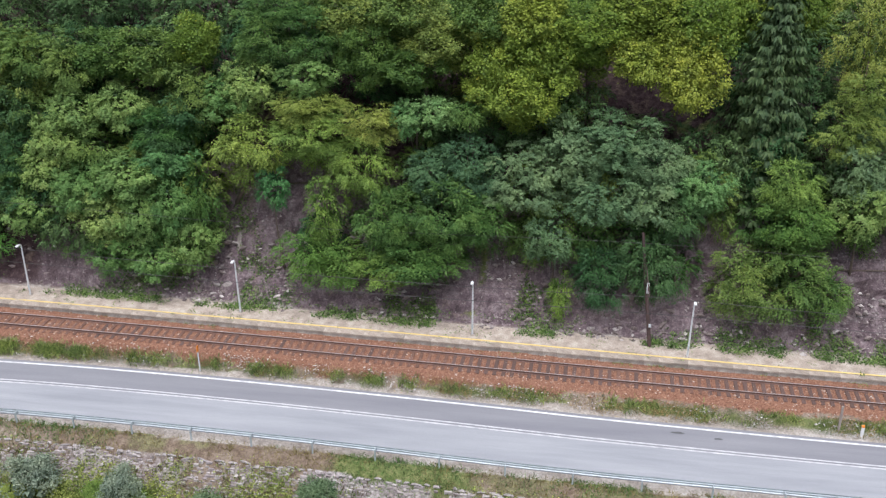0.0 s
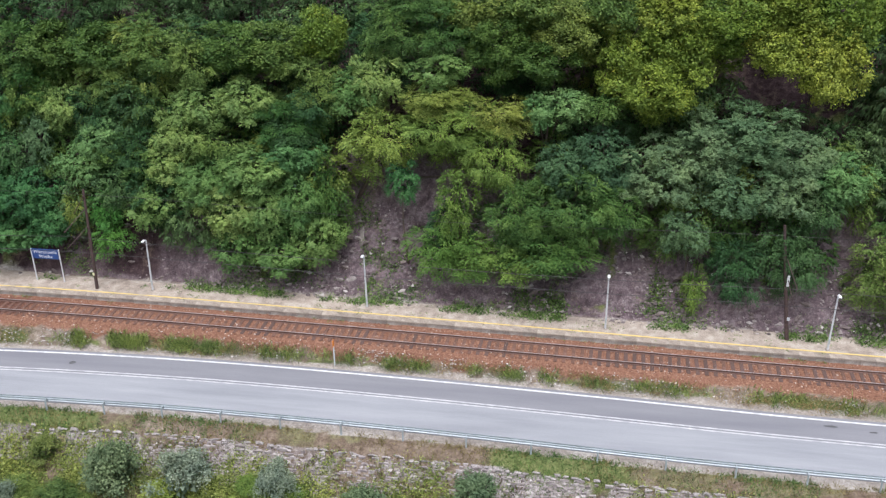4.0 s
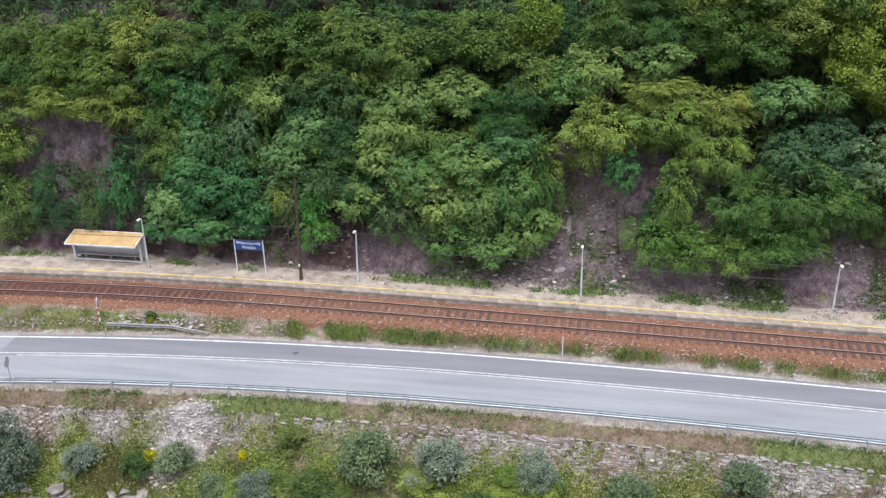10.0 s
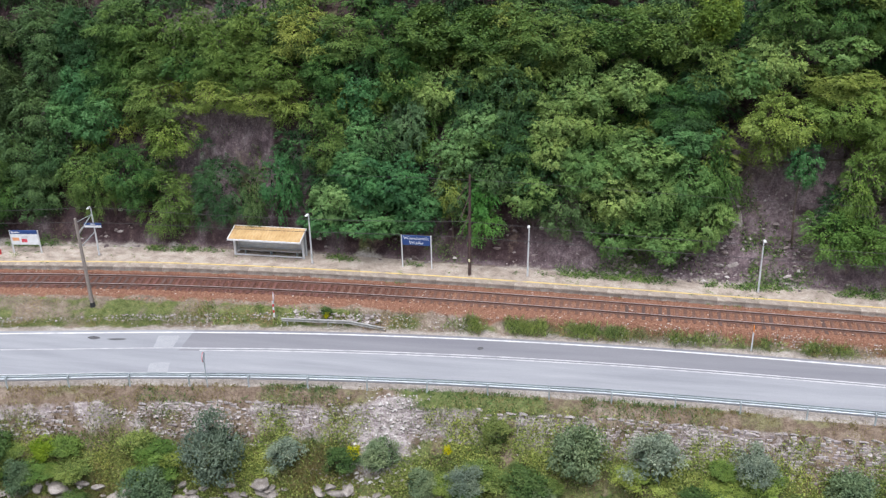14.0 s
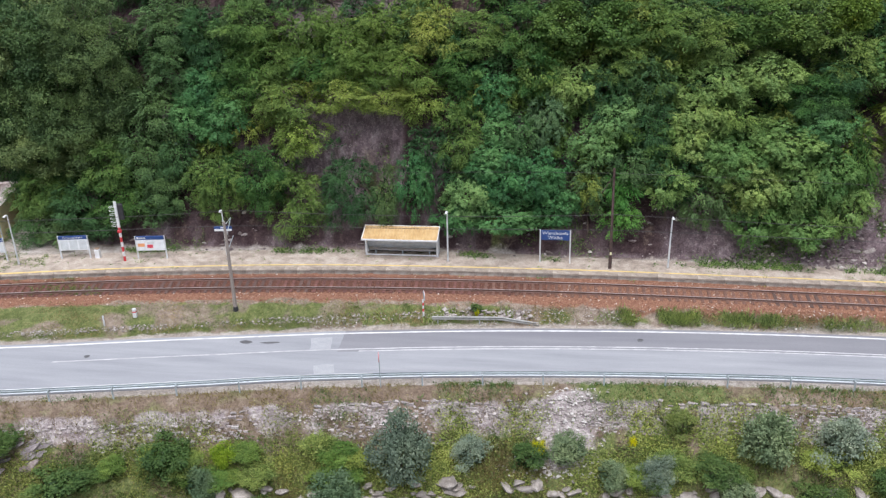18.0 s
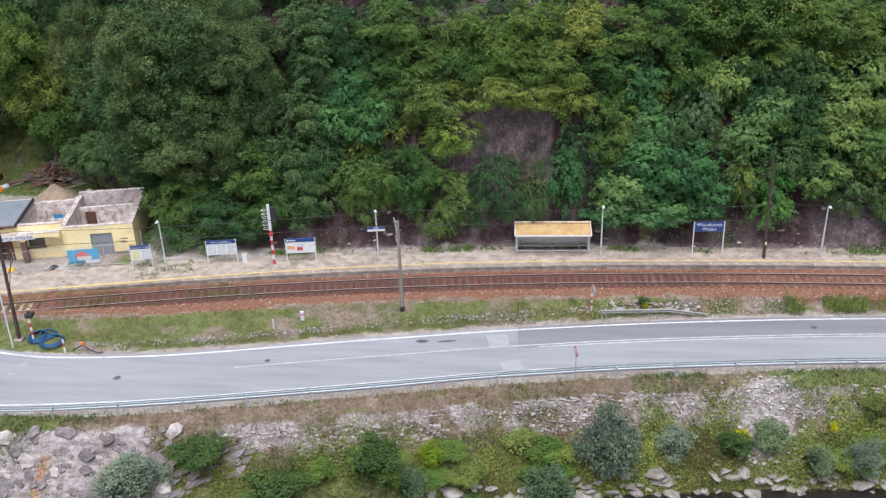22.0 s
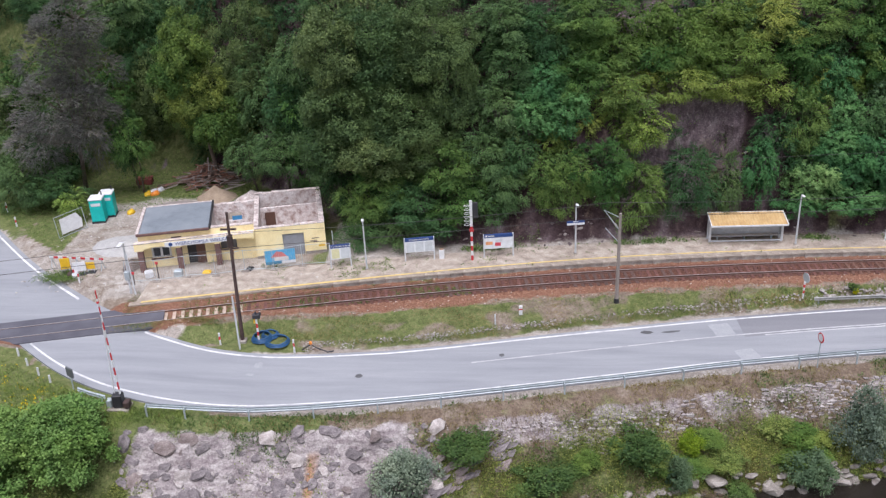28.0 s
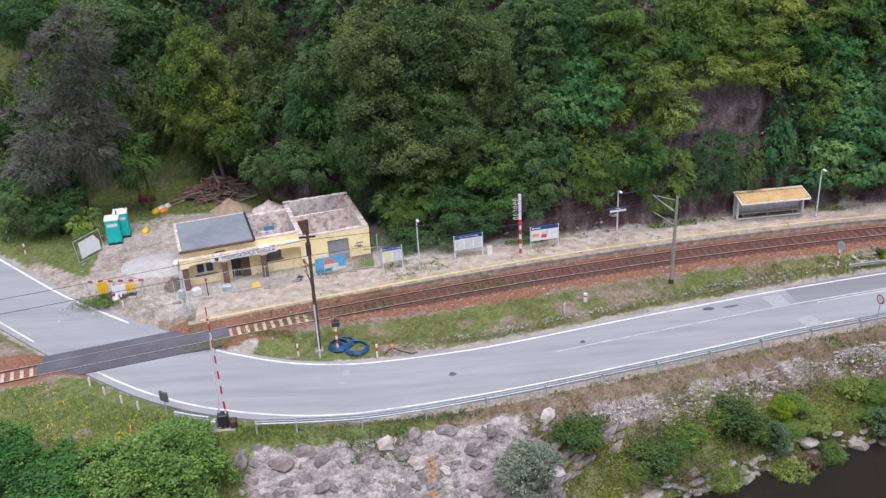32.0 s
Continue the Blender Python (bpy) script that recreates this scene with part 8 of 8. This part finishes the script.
p = scatter(5000, -67, 26, lambda x: far_y(x) + 1.0, lambda x: rail_y(x) - 2.4, lambda x, y: ramp(patch_n(x, y, 0.6, 76), 0.48, 0.58))
tufts("verge_weeds", 6, p[(np.abs(p[:, 0] + 44) < 9) | (rg.uniform(0, 1, len(p)) < 0.25)][:800], 18, 0.34, 0.18, 0, LEAF["lush"], "taller green grass clumps on the verge", 0.07, 0.45)
p = scatter(24000, -112, -66, lambda x: np.maximum(far_y(x), np.interp(x, [-112, -108, -104, -100, -97], [53, 49.5, 48.0, 47.2, 47.1])) + 1.0, lambda x: rail_y(x) - 2.2, lambda x, y: ramp(patch_n(x, y, 0.4, 77), 0.30, 0.5))
tufts("station_grass", 7, p[:9500], 7, 0.12, 0.14, 0, LEAF["grass"], "short mown grass beside the station track", 0.10, 0.8)
p = scatter(9000, -112, -66, lambda x: np.maximum(far_y(x), np.interp(x, [-112, -108, -104, -100, -97], [53, 49.5, 48.0, 47.2, 47.1])) + 1.0, lambda x: rail_y(x) - 2.2, lambda x, y: ramp(patch_n(x, y, 0.3, 78), 0.40, 0.58))
tufts("station_dry_grass", 8, p[:4200], 7, 0.12, 0.14, 0, LEAF["dry"], "withered grass beside the station track", 0.10, 0.8)
p = scatter(14000, -95, 24, lambda x: toe_y(x) - 1.0, lambda x: toe_y(x) + 1.0, lambda x, y: ramp(patch_n(x, y, 0.33, 79), 0.50, 0.60) * (np.abs(x + 63.7) > 4))
tufts("slope_foot_weeds", 9, p[:2600], 12, 0.30, 0.2, 0.13, LEAF["lush"], "weeds at the foot of the steep slope", 0.4)
p = scatter(20000, -96, 26, lambda x: toe_y(x) + 0.6, lambda x: toe_y(x) + 5.5, lambda x, y: ramp(patch_n(x, y, 0.5, 80), 0.56, 0.66))
tufts("slope_plants", 10, p[:3200], 12, 0.35, 0.25, 0.14, LEAF["weed"], "small plants clinging to the steep slope", 0.4)
p = scatter(16000, -132, -104, lambda x: 0 * x + 36.5, lambda x: np.minimum(rail_y(x) - 2.3, np.interp(x, [-124, -118, -114, -111, -107], [47.5, 45.0, 42.2, 40.6, 39.3])), lambda x, y: 0.35 + 0.65 * ramp(patch_n(x, y, 0.4, 81), 0.35, 0.5))
tufts("meadow_grass", 11, p[:8000], 8, 0.20, 0.16, 0, LEAF["meadow"], "tall meadow grass beside the crossing", 0.08, 0.6)
tufts("meadow_flowers", 12, p[8000:][p[8000:, 0] < -112][:260], 5, 0.35, 0.14, 0.08, LEAF["gold"], "small yellow flowers in the meadow", 0.5)
p = scatter(22000, -140, -97, lambda x: np.interp(x, [-140, -128, -122, -118, -112, -97], [80, 70, 69, 70, 73, 68]), lambda x: toe_y(x) + 3, lambda x, y: 0.25 + 0.75 * ramp(patch_n(x, y, 0.35, 82), 0.3, 0.5))
tufts("lawn_grass", 13, p[:9000], 7, 0.18, 0.16, 0, LEAF["meadow"], "green grass behind the yard", 0.10, 0.7)
p = np.column_stack([rg.normal(-119.0, 0.9, 260), rg.normal(56.9, 0.5, 260)])
tufts("works_weeds", 32, p, 12, 0.22, 0.14, 0.09, LEAF["weed"], "weeds round the road works panels", 0.4)
p = scatter(6000, -140, -121, lambda x: np.maximum(62.0, 63.4 - 0.9 * (x + 123.5)) + 0 * x, lambda x: 0 * x + 72, lambda x, y: (dist_chain(x, y, edge_far) > 1.2) * 0.9)
tufts("roadside_lawn", 31, p[:2500], 7, 0.14, 0.16, 0, LEAF["meadow"], "short green grass between side road and trees", 0.10, 0.7)
p = scatter(6000, -96, 26, lambda x: rail_y(x) + 1.35, lambda x: toe_y(x) - 0.3, lambda x, y: ramp(patch_n(x, y, 0.7, 83), 0.52, 0.64) * np.where(np.abs(y - rail_y(x) - 1.5) < 0.2, 1.0, 0.25))
q = scatter(4000, -108, -84, lambda x: rail_y(x) + 2.2, lambda x: toe_y(x) - 0.3, lambda x, y: ramp(patch_n(x, y, 0.5, 87), 0.5, 0.62) * (y < 59.5))
p = np.concatenate([p[:1100], q[:700]])
tufts("platform_weeds", 14, p, 8, 0.14, 0.1, 0.09, LEAF["weed"], "small weeds in the platform joints", 0.4)

p = scatter(30000, -88, -40, lambda x: guard_y(x) - 7.0, lambda x: guard_y(x) - 3.0, lambda x, y: tan(x, y))
tufts("tan_bank_grass", 17, p[:2200], 9, 0.34, 0.18, 0, LEAF["dry"], "withered tan grass near the water", 0.07, 0.7)
p = scatter(30000, -104, 14, lambda x: guard_y(x) - 7.0, lambda x: guard_y(x) - 1.5, lambda x, y: ramp(patch_n(x, y, 0.7, 86), 0.48, 0.6) * (1 - 0.9 * in_cut(x)) * (1 - spill(x, y)))
tufts("brown_stalks", 18, p[:4500], 8, 0.36, 0.16, 0, LEAF["stalk"], "dead brown stalks among the bank weeds", 0.06, 0.6)
p = scatter(5000, -67, 26, lambda x: far_y(x) + 0.8, lambda x: rail_y(x) - 2.2, lambda x, y: ramp(patch_n(x, y, 0.5, 84), 0.42, 0.6))
tufts("verge_dry_grass", 15, p[:2600], 7, 0.18, 0.13, 0, LEAF["dry"], "withered grass on the verge", 0.09, 0.8)
p = scatter(2500, -108, -86, lambda x: rail_y(x) - 1.1, lambda x: rail_y(x) + 1.5, lambda x, y: ramp(patch_n(x, y, 0.5, 85), 0.4, 0.6))
tufts("track_weeds", 16, p[:900], 8, 0.12, 0.1, 0.08, LEAF["weed"], "weeds between the sleepers near the crossing", 0.4)

# ---- stones ----
def island_rock(name, stops):
    m, nt, bs = mat_new(name)
    geo = nt.nodes.new("ShaderNodeNewGeometry")
    col = n_ramp(nt, geo.outputs["Random Per Island"], stops)
    col = n_mix(nt, 1.0, col, n_ramp(nt, n_noise(nt, 6, 3), [(0.3, (0.75,) * 3), (0.7, (1.2,) * 3)]), "MULTIPLY")
    nt.links.new(col, bs.inputs["Base Color"])
    bs.inputs["Roughness"].default_value = 0.95
    return m


def rock_mesh(seed, mat, sub=1, name="stone"):
    bm = bmesh.new()
    bmesh.ops.create_icosphere(bm, subdivisions=sub, radius=1.0)
    r = random.Random(seed)
    ax = [Vector((r.gauss(0, 1), r.gauss(0, 1), r.gauss(0, 1))).normalized() for _ in range(7)]
    cut = [r.uniform(0.42, 0.78) for _ in ax]
    for v in bm.verts:
        for a, c in zip(ax, cut):
            d = v.co.dot(a)
            if d > c:
                v.co -= a * (d - c) * 0.92
        v.co *= 1 + 0.10 * noise.noise(v.co * 2.3 + Vector((seed, 0, 0)))
        v.co.z *= 0.75
    me = bpy.data.meshes.new(name)
    bm.to_mesh(me)
    bm.free()
    me.materials.append(mat)
    return me


rr = random.Random(31)
boulders = [rock_mesh(50 + k, BOULDER, 2, "boulder") for k in range(6)]
x = -92.0
while x < -30:
    for k in range(2 if x > -84 else 1):
        away = np.linspace(4, 8.5, 90)
        edge_ = away[int(np.argmax(ground_z(x + 0 * away, guard_y(x) - away) < WATER + 0.1))]
        yy = float(guard_y(x)) - edge_ - rr.uniform(-0.75, 0.45)
        s = rr.uniform(0.2, 0.55) * (1.4 if rr.random() < 0.25 else 0.9)
        o = obj("boulder", boulders[rr.randrange(6)])
        tagged(o, "pale angular boulder at the water's edge", "boulder", "boulders at the water")
        o.matrix_basis = pose(x + rr.uniform(-0.4, 0.4), yy, max(gz(x, yy), WATER - 0.2) + 0.12 * s, rr.uniform(-20, 20), rr.uniform(-20, 20), rr.uniform(0, 360)) @ Matrix.Diagonal((s * 1.4, s, s * 0.75, 1))
    x += rr.uniform(0.4, 0.7)
face = thing("rock_face", (0, 0, 0), "steep bank of broken grey rock below the bend", "rock face")
face["kind"] = "structure"
stones = [rock_mesh(80 + k, ROCK_DARK if k == 2 else ROCK if k == 5 else MORTAR_STONE, 1, "stone") for k in range(8)]


ground_tree = BVHTree.FromPolygons([tuple(v) for v in verts], [tuple(q) for q in quads[np.abs(GX.reshape(-1)[quads[:, 0]] + 50) < 90]])


def on_slope(x, y, lift, spin=0.0):
    """A pose lying on the ground's tilt, as met from across the river."""
    p = Vector((x, y, gz(x, y)))
    way = Vector((0, 0.8, -0.6))
    at, n, _, _ = ground_tree.ray_cast(p - way * 6, way)
    if at is None:
        at, n = p, Vector((0, -0.5, 0.8))
    n = (n if n.z > 0 else -n).lerp(Vector((0, -0.45, 0.9)), 0.35).normalized()
    q = Vector((0, 0, 1)).rotation_difference(n).to_matrix().to_4x4()
    return Matrix.Translation(at + n * lift) @ q @ Matrix.Rotation(spin, 4, "Z")


for k in range(290):
    x = rr.uniform(-107.5, -88.0)
    d = rr.uniform(1.0, 7.2)
    yy = float(guard_y(x)) - d
    s = 0.20 * (0.75 / 0.20) ** (rr.random() ** 1.4)
    o = obj("stone", stones[rr.randrange(8)], None, face)
    o.matrix_basis = on_slope(x, yy, 0.05 * s, rr.uniform(-0.9, 0.9)) @ pose(0, 0, 0, rr.uniform(-18, 18), rr.uniform(-18, 18), 0) @ Matrix.Diagonal((s * 1.25, s * 0.85, s * 0.5, 1))
o = obj("stone", rock_mesh(170, ROCK_DARK, 1, "stone"), None, face, "dark upright block of rock")
o.matrix_basis = on_slope(-92.0, 38.3, 0.15, 0.1) @ Matrix.Diagonal((0.5, 0.6, 0.6, 1))
ledge = thing("slate_ledge", (0, 0, 0), "tilted mauve slate slabs sticking out of the bank", "rock outcrop")
ledge["kind"] = "structure"
for k in range(46):
    x, d = rr.uniform(-90.0, -83.5), rr.uniform(1.9, 4.6)
    yy = float(guard_y(x)) - d
    s = rr.uniform(0.25, 0.6)
    o = obj("slab", stones[(0, 2, 3, 4)[rr.randrange(4)]], None, ledge)
    o.matrix_basis = on_slope(x, yy, 0.1 * s, radians(rr.uniform(15, 50))) @ pose(0, 0, 0, rr.uniform(-10, 10), rr.uniform(-25, 5), 0) @ Matrix.Diagonal((s * 1.7, s * 0.6, s * 0.45, 1))
course = thing("stone_course", (0, 0, 0), "broken course of pale stones along the bank below the road", "retaining wall")
course["kind"] = "structure"
COURSE_STONE = surface("pale_mauve_course_stone", [(0.3, (0.19, 0.165, 0.16)), (0.5, (0.30, 0.27, 0.26)), (0.72, (0.45, 0.415, 0.40))], 1.6, 14, 0.95, 0, 0.6, 0.05, 0.2)
blocks = [rock_mesh(210 + k, COURSE_STONE, 1, "block") for k in range(5)]
wall_lie = lambda x: np.interp(x, [-84, -70, -60], [1.75, 1.45, 1.25])
x = 13.0
while x > -84.5:
    w = rr.uniform(0.35, 0.85)
    x -= 0.5 * w
    if fbm(np.array(x * 0.16), np.array(0.0), 96) > 0.40 and rr.random() > 0.12:
        yy = float(guard_y(x)) - float(wall_lie(x)) - rr.uniform(-0.06, 0.06)
        o = obj("block", blocks[rr.randrange(5)], None, course)
        o.matrix_basis = pose(x, yy, gz(x, yy) - 0.03, rr.uniform(-25, 0), rr.uniform(-8, 8), rr.uniform(-12, 12)) @ Matrix.Diagonal((w * 0.62, rr.uniform(0.14, 0.26), rr.uniform(0.10, 0.2), 1))
    x -= 0.5 * w
# the weathered face below it, small stones in rough courses
rw = np.random.default_rng(77)
bx_, bd_ = [], []
for row in range(15):
    xs_ = np.cumsum(-rw.uniform(0.2, 0.55, 300)) + 13.0 + rw.uniform(0, 0.3)
    bx_.append(xs_)
    bd_.append(wall_lie(xs_) + 0.12 + 0.13 * row + rw.normal(0, 0.012, 300))
bx_, bd_ = np.concatenate(bx_), np.concatenate(bd_)
keep_ = (rw.uniform(0, 1, len(bx_)) < 0.6) & (bx_ > -84.5) & (fbm(bx_ * 0.22, bd_ * 0.8, 97) + rw.normal(0, 0.05, len(bx_)) > 0.47 + 0.14 * (bd_ - wall_lie(bx_)) / 2) & (np.abs(bx_ + 50.3) > 1.5)
bx_, bd_ = bx_[keep_], bd_[keep_]
by_ = guard_y(bx_) - bd_
centre_ = np.stack([bx_, by_, ground_z(bx_, by_) - 0.048], -1)
half_ = np.stack([rw.uniform(0.09, 0.24, len(bx_)), rw.uniform(0.06, 0.11, len(bx_)), rw.uniform(0.06, 0.10, len(bx_))], -1)
corner_ = np.array([[a, b, c] for a in (-1, 1) for b in (-1, 1) for c in (-1, 1)], float)
bv_ = centre_[:, None] + corner_[None] * half_[:, None] + rw.normal(0, 0.022, (len(bx_), 8, 3))
bf_ = np.array([[0, 1, 3, 2], [4, 6, 7, 5], [0, 4, 5, 1], [2, 3, 7, 6], [0, 2, 6, 4], [1, 5, 7, 3]])
rubble = obj("wall_stones", fast_mesh("wall_stones", bv_.reshape(-1, 3), (bf_[None] + 8 * np.arange(len(bx_))[:, None, None]).reshape(-1, 4)),
             island_rock("weathered_wall_stone", [(0.0, (0.235, 0.20, 0.197)), (0.5, (0.31, 0.273, 0.265)), (0.9, (0.385, 0.35, 0.336)), (1.0, (0.45, 0.42, 0.40))]))
tagged(rubble, "mauve stones in rough weathered courses below the road", "stones", kind="stuff")

crag = thing("rock_outcrop", (0, 0, 0), "dark broken rock ledges at the foot of the slope", "rock outcrop")
crag["kind"] = "structure"
dark_stones = [rock_mesh(120 + k, ROCK_DARK if k % 5 else ROCK, 1, "stone") for k in range(8)]
for k in range(260):
    x = rr.uniform(-40, 26) if k % 5 else rr.uniform(-92, -40)
    d = rr.uniform(0.0, 1.0) ** 1.6 * 4.2 + 0.15
    if abs(x + 63.7) < 3.6 and d < 0.8:
        continue
    yy = float(toe_y(x)) + d
    s = rr.uniform(0.12, 0.32) * (2.0 if rr.random() < 0.12 else 1.0)
    o = obj("stone", dark_stones[rr.randrange(8)], None, crag)
    o.matrix_basis = pose(x, yy, gz(x, yy) - 0.1 * s, rr.uniform(-60, -20), rr.uniform(-25, 25), rr.uniform(-30, 30)) @ Matrix.Diagonal((s * 1.6, s * 1.0, s * 0.9, 1))
o = obj("stone", rock_mesh(140, BOULDER, 2, "stone"), None, crag, "pale upright slab of rock")
o.matrix_basis = pose(-26.6, 65.3, 5.4, -32, 0, 12) @ Matrix.Diagonal((0.35, 0.25, 1.5, 1))


def stone_field(name, seed, pts, s0, s1, mat, label, sink=0.2):
    """Many loose stones joined into one object of stuff."""
    rng = np.random.default_rng(seed)
    oc = np.array([[1, 0, 0], [-1, 0, 0], [0, 1, 0], [0, -1, 0], [0, 0, 1], [0, 0, -1]], float)
    tr = np.array([[0, 2, 4], [2, 1, 4], [1, 3, 4], [3, 0, 4], [2, 0, 5], [1, 2, 5], [3, 1, 5], [0, 3, 5]])
    n = len(pts)
    s = s0 * (s1 / s0) ** (rng.uniform(0, 1, n) ** 2.2)
    z = ground_z(pts[:, 0], pts[:, 1])
    yaw = rng.uniform(0, 6.28, n)
    v = oc[None] * rng.uniform(0.6, 1.3, (n, 6, 1)) * np.array([1.2, 1.0, 0.7])
    v = v + rng.normal(0, 0.15, v.shape)
    cx, sx = np.cos(yaw)[:, None], np.sin(yaw)[:, None]
    v = np.stack([v[..., 0] * cx - v[..., 1] * sx, v[..., 0] * sx + v[..., 1] * cx, v[..., 2]], -1) * s[:, None, None]
    v = v + np.stack([pts[:, 0], pts[:, 1], z + s * (0.5 - sink)], -1)[:, None, :]
    f = (tr[None] + 6 * np.arange(n)[:, None, None]).reshape(-1, 3)
    o = obj(name, fast_mesh(name, v.reshape(-1, 3), f), mat)
    return tagged(o, label, "stones", kind="stuff")


BALLAST = island_rock("ballast_stone", [(0.0, (0.14, 0.062, 0.038)), (0.5, (0.26, 0.125, 0.075)), (0.85, (0.36, 0.21, 0.135)), (0.98, (0.48, 0.42, 0.37))])
SCREE = island_rock("scree_stone", [(0.0, (0.11, 0.085, 0.085)), (0.5, (0.20, 0.165, 0.16)), (0.85, (0.34, 0.30, 0.28)), (0.98, (0.52, 0.48, 0.45))])
BANK_STONE = island_rock("mauve_bank_stone", [(0.0, (0.20, 0.17, 0.155)), (0.5, (0.31, 0.275, 0.255)), (1.0, (0.47, 0.43, 0.41))])
PALE_STONE = island_rock("pale_stone", [(0.0, (0.24, 0.215, 0.19)), (0.5, (0.37, 0.345, 0.32)), (1.0, (0.54, 0.52, 0.49))])
p = scatter(26000, -108, 26, lambda x: rail_y(x) - 2.4, lambda x: rail_y(x) + 1.6, lambda x, y: 0.75 + 0 * x)
worn = (p[:, 0] < -52) & (p[:, 0] > -103) & (np.abs(p[:, 1] - rail_y(p[:, 0])) < 1.25)
OILED = island_rock("oiled_ballast", [(0.0, (0.06, 0.027, 0.020)), (0.6, (0.13, 0.06, 0.043)), (0.95, (0.24, 0.13, 0.10))])
stone_field("ballast_stones", 21, p[~worn][:13500], 0.04, 0.085, BALLAST, "rust-brown ballast stones beside the sleepers")
stone_field("oiled_ballast_stones", 30, p[worn][:3000], 0.04, 0.08, OILED, "dark oil-stained ballast between the rails")
p = scatter(16000, -96, 30, lambda x: toe_y(x) - 0.5, lambda x: toe_y(x) + 5.5, lambda x, y: ramp(patch_n(x, y, 0.4, 91), 0.25, 0.55))
p = p[(p[:, 0] > -38) | (rg.uniform(0, 1, len(p)) < 0.25)]
stone_field("slope_stones", 22, p[:7000], 0.04, 0.24, SCREE, "loose purplish stones on the steep slope")
p = scatter(9000, -98, 24, lambda x: far_y(x) + 0.7, lambda x: far_y(x) + 1.9, lambda x, y: ramp(patch_n(x, y, 0.5, 92), 0.45, 0.6))
stone_field("verge_stones", 23, p[:2600], 0.03, 0.08, PALE_STONE, "pale stones in a row along the road verge")
p = scatter(500, -59.5, -53, lambda x: far_y(x) + 1.2, lambda x: rail_y(x) - 2.6, lambda x, y: 0.6 + 0 * x)
stone_field("rubble_stones", 29, p[:170], 0.06, 0.24, BANK_STONE, "loose rubble beside the short guard rail")
p = scatter(9000, -97, -60, lambda x: far_y(x) + 1.35, lambda x: far_y(x) + 1.95, lambda x, y: ramp(patch_n(x, y, 0.6, 94), 0.25, 0.5))
stone_field("verge_stone_row", 28, p[:1000], 0.03, 0.10, BANK_STONE, "row of pale stones dividing grass and verge")
p = scatter(12000, -64, -38, lambda x: guard_y(x) - 5.2, lambda x: guard_y(x) - 0.4, lambda x, y: spill(x, y) * 0.9)
stone_field("spilled_rocks", 24, p[:800], 0.05, 0.17, PALE_STONE, "spill of pale broken rock down the bank")
p = scatter(14000, -87, 12, lambda x: guard_y(x) - 2.9, lambda x: guard_y(x) - 1.5, lambda x, y: (ramp(patch_n(x, y, 0.5, 93), 0.35, 0.6)) * np.where(np.abs(bank_d(x, y) - 1.8) < 0.16, 1.0, 0.3))
stone_field("bank_stones", 25, p[:2600], 0.05, 0.17, BANK_STONE, "courses of pale stones across the bank")
p = scatter(9000, -108, -87, lambda x: guard_y(x) - 7.4, lambda x: guard_y(x) - 1.2, lambda x, y: 0.8 + 0 * x)
stone_field("rock_chips", 26, p[:900], 0.04, 0.13, BANK_STONE, "grey rock chips between the larger stones")
p = scatter(2500, -122, -98, lambda x: 0 * x + 54.0, lambda x: 0 * x + 72, lambda x, y: (toe_y(x) > y + 1) * (y > rail_y(x) + 3) * 0.9 * ~((x > -113.5) & (x < -97) & (y > 57.5) & (y < 69)))
stone_field("yard_stones", 27, p[:900], 0.03, 0.11, PALE_STONE, "small stones strewn over the yard")
